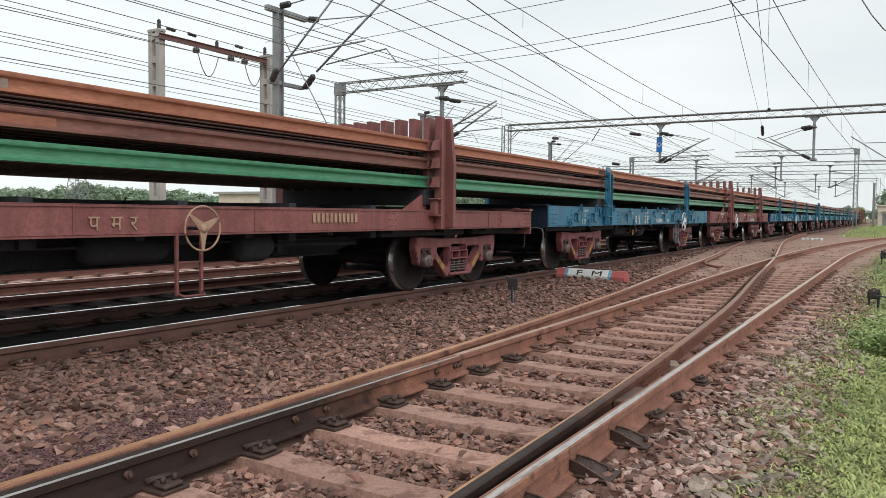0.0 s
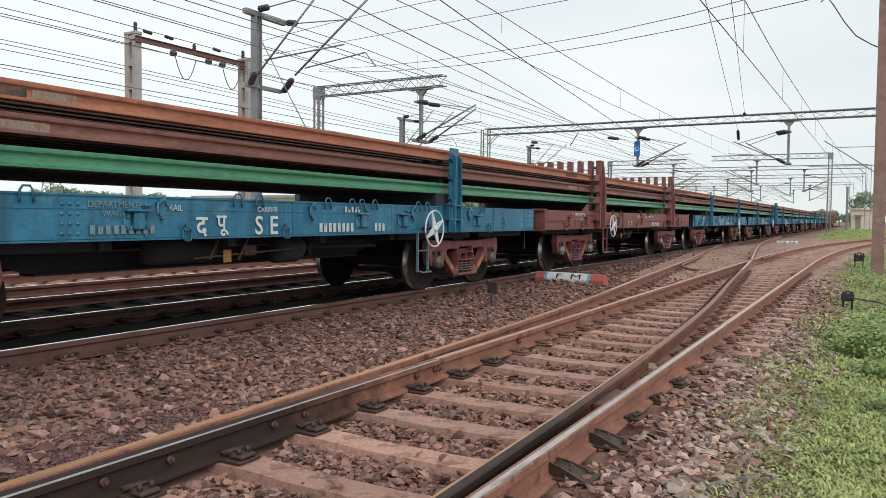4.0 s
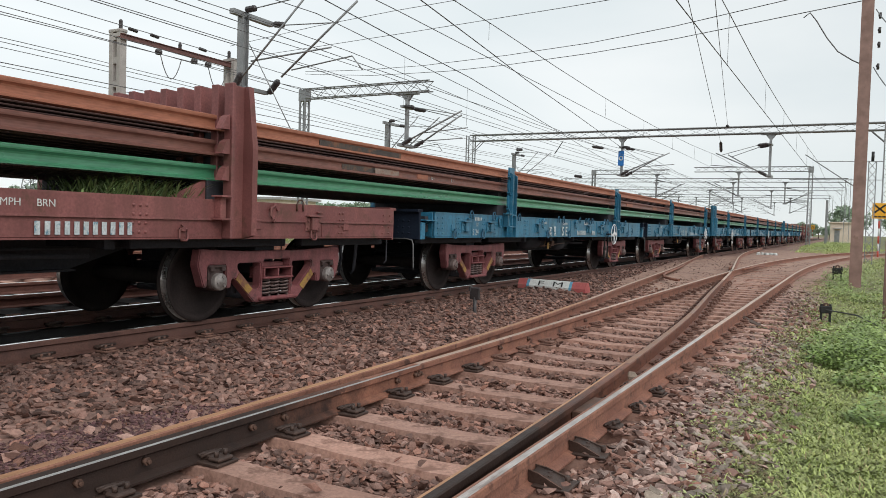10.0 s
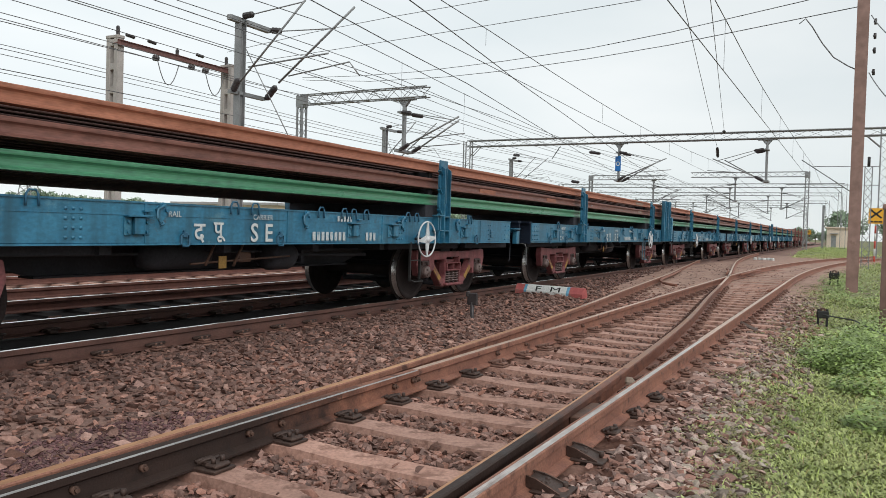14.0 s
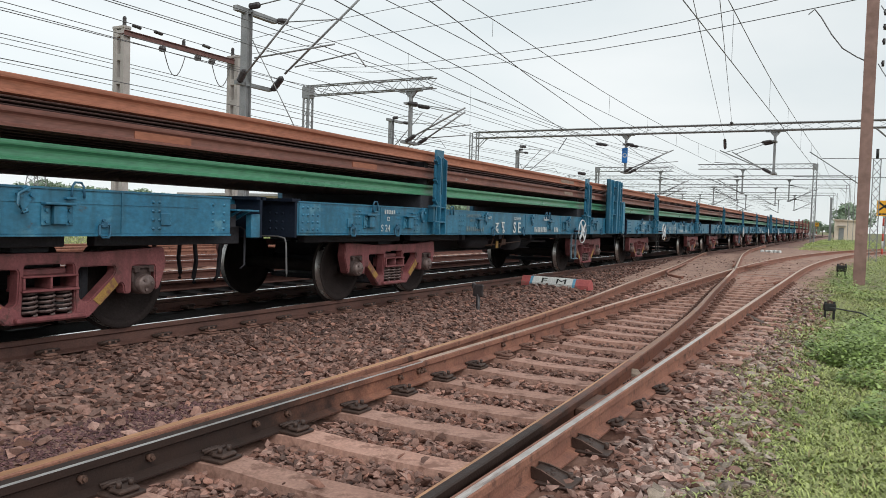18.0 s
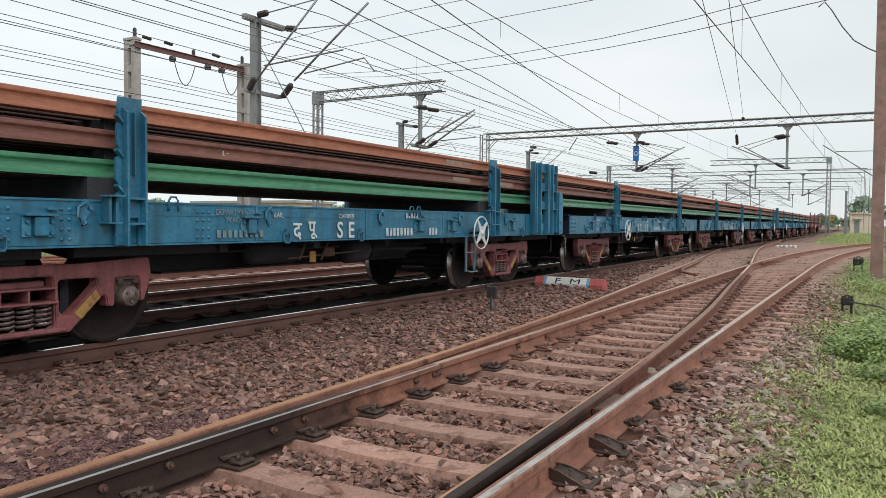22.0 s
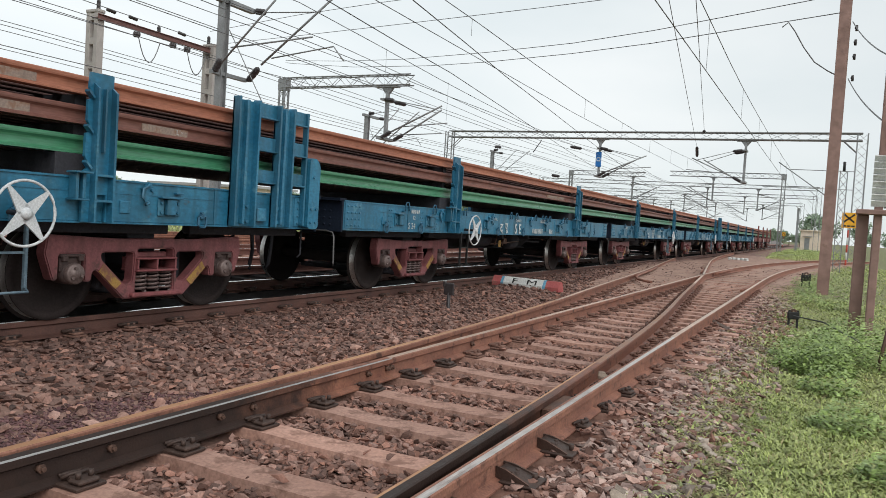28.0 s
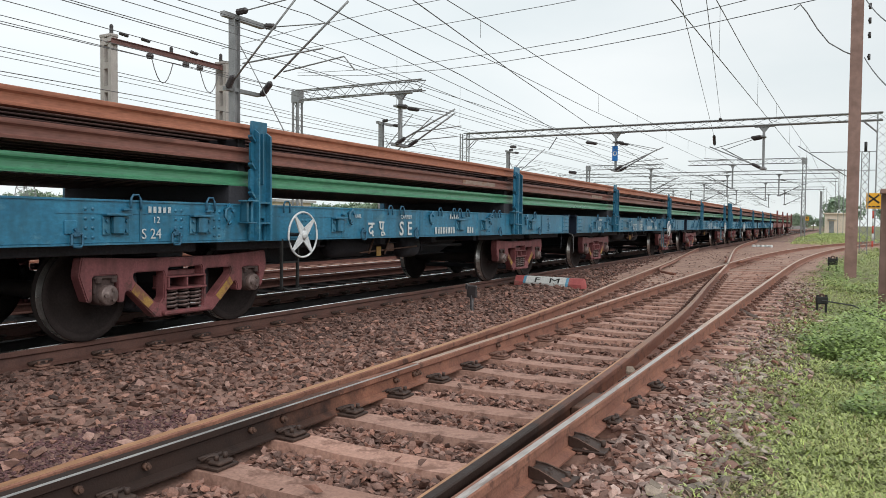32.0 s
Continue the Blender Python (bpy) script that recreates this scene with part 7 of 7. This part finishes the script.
# ---- plants ----
def leaf_cloud(name, blades, material, label, category, kind="stuff", parent=None):
    """blades: (root, tip direction, width) as bent two-piece strips."""
    V, F, b = [], [], 0
    for (x, y, z), (dx, dy, dz), w in blades:
        L = math.hypot(dx, dy) + 1e-6
        px, py = -dy / L * w, dx / L * w
        V += [(x - px, y - py, z), (x + px, y + py, z), (x + dx * 0.55 + px * 0.8, y + dy * 0.55 + py * 0.8, z + dz * 0.75), (x + dx * 0.55 - px * 0.8, y + dy * 0.55 - py * 0.8, z + dz * 0.75), (x + dx * 1.15, y + dy * 1.15, z + dz)]
        F += [(b, b + 1, b + 2, b + 3), (b + 3, b + 2, b + 4)]
        b += 5
    return put(name, raw(name, V, F, [material]), parent, label=label, category=category, kind=kind)


rg = random.Random(3)
blades, leaves, dry = [], [], []
for y0, y1, per in ((-8, -1, 3500), (-1, 0.6, 7000), (0.6, 1.8, 12000), (1.8, 5, 17000), (5, 8, 11000), (8, 13, 5200), (13, 22, 1500), (22, 56, 220)):
    for _ in range(int((y1 - y0) * 2.6 * per)):
        y = rg.uniform(y0, y1)
        edge = near_x(y) + 1.36 + 0.22 * (1 - smooth_step(4, 8, y)) + 0.3 * noise.noise(Vector((y * 0.8, 3, 1)))
        if y < 1.8 and rg.random() > smooth_step(-8, 1.8, y) ** 2:
            continue
        wide = rg.random() < 0.3
        lim = max(edge + 0.9, min(edge + 3.0, 0.35 + y * 0.12) + 0.3)
        x = lim + rg.expovariate(0.9) if wide else rg.uniform(edge - 0.15, lim)
        patch = noise.noise(Vector((x * 1.6, y * 1.6, 9))) + 0.5 * noise.noise(Vector((x * 5, y * 5, 3)))
        cover = smooth_step(edge - 0.15, edge + 0.8, x) * (0.5 + 1.1 * max(0, patch + 0.4))
        if rg.random() > cover:
            continue
        a, big = rg.uniform(0, 6.28), 1 + 0.05 * abs(y) + 0.15 * max(0.0, x - lim)
        root = (x, y, ground_z(x, y) + rg.uniform(-0.01, 0.03) * (1 + 1.6 * patch))
        if x < edge + 0.42 and rg.random() < 0.55:
            continue
        if rg.random() < 0.74:
            l = rg.uniform(0.010, 0.024) * big
            leaves.append((root, (math.cos(a) * l, math.sin(a) * l, l * rg.uniform(-0.1, 0.9)), l * rg.uniform(0.26, 0.46)))
        else:
            h = rg.uniform(0.016, 0.04) * big
            (dry if rg.random() < 0.13 + 0.4 * (x < edge + 0.45) else blades).append((root, (math.cos(a) * h * 0.9, math.sin(a) * h * 0.9, h * rg.uniform(0.4, 1.0)), rg.uniform(0.0018, 0.0038) * big))
for _ in range(26000):
    y = rg.uniform(60, 150)
    x = max(-4.6 - 0.05 * (y - 70), train_x(y) + 2.8) + 7.5 * rg.random()
    a, h = rg.uniform(0, 6.28), rg.uniform(0.05, 0.16)
    if noise.noise(Vector((x * 0.4, y * 0.15, 7))) > -0.25 and not abs(x - near_x(y)) < 1.7:
        blades.append(((x, y, ground_z(x, y) - 0.02), (math.cos(a) * h * 0.9, math.sin(a) * h * 0.9, h), 0.012))
for _ in range(16000):
    y = rg.uniform(3, 75)
    x = yard_edge(y) - 0.2 - rg.expovariate(0.16)
    a, h = rg.uniform(0, 6.28), rg.uniform(0.05, 0.17)
    blades.append(((x, y, ground_z(x, y) - 0.02), (math.cos(a) * h * 0.9, math.sin(a) * h * 0.9, h), 0.014))
moss = []
for y0, y1, per in ((1.5, 5, 5200), (5, 9, 3600), (9, 14, 1800), (14, 26, 500)):
    for _ in range(int((y1 - y0) * per)):
        y = rg.uniform(y0, y1)
        edge = near_x(y) + 1.36 + 0.22 * (1 - smooth_step(4, 8, y)) + 0.3 * noise.noise(Vector((y * 0.8, 3, 1)))
        x = edge + rg.gauss(0.26, 0.15 + 0.1 * smooth_step(6, 10, y))
        if noise.noise(Vector((x * 3.5, y * 3.5, 21))) < -0.05 + 0.5 * max(0.0, edge - x):
            continue
        a, l = rg.uniform(0, 6.28), rg.uniform(0.006, 0.015) * (1 + 0.05 * y)
        moss.append(((x, y, ground_z(x, y) + rg.uniform(0.004, 0.035)), (math.cos(a) * l, math.sin(a) * l, l * rg.uniform(-0.1, 0.7)), l * 0.4))
leaf_cloud("moss", moss, "moss", "olive creeping plants among the stones at the verge", "ground cover")
leaf_cloud("grass", blades, "grass", "short bright green grass on the verge", "grass")
leaf_cloud("clover", leaves, "leaf", "low leafy green ground cover on the verge", "ground cover")
leaf_cloud("grass", dry, "drygrass", "dry straw-coloured grass among the green", "grass")


def weed(x, y, size, count, tone="leaf"):
    rows = []
    z0 = ground_z(x, y)
    for _ in range(count):
        a, r = rg.uniform(0, 6.28), size * math.sqrt(rg.random())
        h = 1.05 * size * rg.uniform(0.1, 1.0) * (1 - 0.8 * (r / size) ** 2)
        b, l = rg.uniform(0, 6.28), rg.uniform(0.025, 0.055)
        rows.append(((x + r * math.cos(a), y + r * math.sin(a), z0 + h), (math.cos(b) * l, math.sin(b) * l, l * rg.uniform(-0.2, 0.6)), l * 0.32))
    return leaf_cloud("weed", rows, tone, "leafy green weeds on the verge", "weeds")


for x, y, s, c in ((-0.28, 9.75, 0.27, 900), (0.02, 9.9, 0.38, 1400), (-0.2, 10.5, 0.42, 1500), (0.25, 10.6, 0.5, 1800), (0.02, 11.9, 0.36, 1000), (0.5, 11.4, 0.55, 1600), (0.05, 12.9, 0.26, 500), (0.42, 12.9, 0.5, 1300), (0.3, 14.6, 0.35, 700), (-0.5, 22.5, 0.4, 700), (-0.55, 26.8, 0.4, 700), (-0.15, 25.6, 0.4, 700), (-0.75, 27.6, 0.35, 600), (-0.35, 20.5, 0.35, 500), (-4.4, 66.0, 0.45, 200), (0.3, 19.0, 0.5, 700), (0.25, 7.0, 0.3, 700), (0.45, 5.6, 0.22, 600), (0.1, 8.6, 0.3, 700), (0.7, 27.0, 0.7, 500), (1.6, 16.0, 0.8, 900), (0.2, 34.0, 0.6, 400)):
    weed(x, y, s, c, "weedleaf")
for k in range(60):
    y = rg.uniform(60, 140)
    weed(max(-5.5, train_x(y) + 3.6) + rg.uniform(0, 5.5), y, rg.uniform(0.5, 1.0), 160, "weedleaf")


# far tree line
def tree(x, y, h, seed):
    r = random.Random(seed)
    t = thing("tree", "distant broadleaf tree, its green paled for haze", "tree", pose(x, y, -0.4), group="distant trees")
    bm = bmesh.new()
    tube(bm, [(0, 0, 0), (0.1 * h * r.uniform(-0.4, 0.4), 0, h * 0.3), (0, 0.03 * h, h * 0.6)], 0.035 * h, 6, r2=0.012 * h)
    for _ in range(4):
        a = r.uniform(0, 6.28)
        tube(bm, [(0, 0, h * r.uniform(0.28, 0.45)), (math.cos(a) * h * 0.22, math.sin(a) * h * 0.22, h * r.uniform(0.5, 0.7))], 0.014 * h, 5, r2=0.005 * h)
    part("trunk", bm, "bark", t)
    clumps = [(r.gauss(0, h * 0.20), r.gauss(0, h * 0.20), h * r.uniform(0.42, 0.86), h * r.uniform(0.11, 0.2)) for _ in range(11)]
    V, F = [], []
    for cx, cy, cz, cr in clumps:
        for _ in range(110):
            d = Vector((r.gauss(0, 1), r.gauss(0, 1), r.gauss(0, 0.8))).normalized() * cr * r.uniform(0.65, 1.05)
            p = Vector((cx, cy, cz)) + d
            s = h * r.uniform(0.022, 0.045)
            q = [Vector([r.gauss(0, s) for _ in range(3)]) for _ in range(3)]
            b = len(V)
            V += [tuple(p + w) for w in q]
            F.append((b, b + 1, b + 2))
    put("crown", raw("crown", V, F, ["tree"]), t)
    return t


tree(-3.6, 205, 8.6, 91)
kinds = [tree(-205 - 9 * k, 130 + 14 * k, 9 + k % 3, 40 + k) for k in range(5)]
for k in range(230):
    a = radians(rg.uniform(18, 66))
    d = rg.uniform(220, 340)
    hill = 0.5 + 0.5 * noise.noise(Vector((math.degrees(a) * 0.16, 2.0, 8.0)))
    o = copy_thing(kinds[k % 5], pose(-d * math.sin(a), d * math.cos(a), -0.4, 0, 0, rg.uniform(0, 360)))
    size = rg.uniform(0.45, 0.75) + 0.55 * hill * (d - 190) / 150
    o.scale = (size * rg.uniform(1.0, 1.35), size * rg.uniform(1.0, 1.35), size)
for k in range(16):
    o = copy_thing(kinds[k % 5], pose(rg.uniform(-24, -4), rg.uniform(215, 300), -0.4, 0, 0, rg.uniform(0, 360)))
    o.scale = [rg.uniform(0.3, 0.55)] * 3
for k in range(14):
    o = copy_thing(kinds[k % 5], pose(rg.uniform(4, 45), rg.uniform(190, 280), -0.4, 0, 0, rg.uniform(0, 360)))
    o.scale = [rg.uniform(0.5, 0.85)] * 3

# power pylon on the left horizon
def pylon(x, y, turn):
    py = thing("power_pylon", "distant grey lattice power pylon", "pylon", pose(x, y, -0.4, 0, 0, turn))
    for sx2, sy2 in ((-1, -1), (1, -1), (1, 1), (-1, 1)):
        bm = bmesh.new()
        tube(bm, [(sx2 * 2.6, sy2 * 2.6, 0), (sx2 * 0.7, sy2 * 0.7, 17), (sx2 * 0.3, sy2 * 0.3, 24)], 0.11, 4)
        part("leg", bm, "galv", py)
    bm = bmesh.new()
    for k in range(9):
        w0, w1, z0, z1 = 2.6 - k * 0.21, 2.6 - (k + 1) * 0.21, k * 1.9, (k + 1) * 1.9
        for s in (-1, 1):
            tube(bm, [(-w0, s * w0, z0), (w1, s * w1, z1)], 0.06, 3)
            tube(bm, [(w0, s * w0, z0), (-w1, s * w1, z1)], 0.06, 3)
            tube(bm, [(s * w0, -w0, z0), (s * w1, w1, z1)], 0.06, 3)
            tube(bm, [(s * w0, w0, z0), (s * w1, -w1, z1)], 0.06, 3)
            tube(bm, [(-w1, s * w1, z1), (w1, s * w1, z1)], 0.05, 3)
    part("bracing", bm, "galv", py)
    for z in (16, 19, 22):
        bm = bmesh.new()
        tube(bm, [(-4.5, 0, z), (0, 0, z + 0.6), (4.5, 0, z)], 0.1, 4)
        part("crossarm", bm, "galv", py)


pylon(-192.4, 126.0, 20)

# weeds that grow on the deck of the second maroon wagon
rows = []
for _ in range(1300):
    a, l = rg.uniform(0, 6.28), rg.uniform(0.05, 0.3)
    rows.append(((rg.uniform(0.7, 1.42), 2.75 + 0.8 * (rg.random() - rg.random()), 1.345), (math.cos(a) * l * 0.9, math.sin(a) * l * 0.9, l * 0.8), rg.uniform(0.004, 0.012)))
deck_weeds = leaf_cloud("deck_weeds", rows, "deckgrass", "weeds growing on the deck of a maroon wagon", "weeds")

motions()
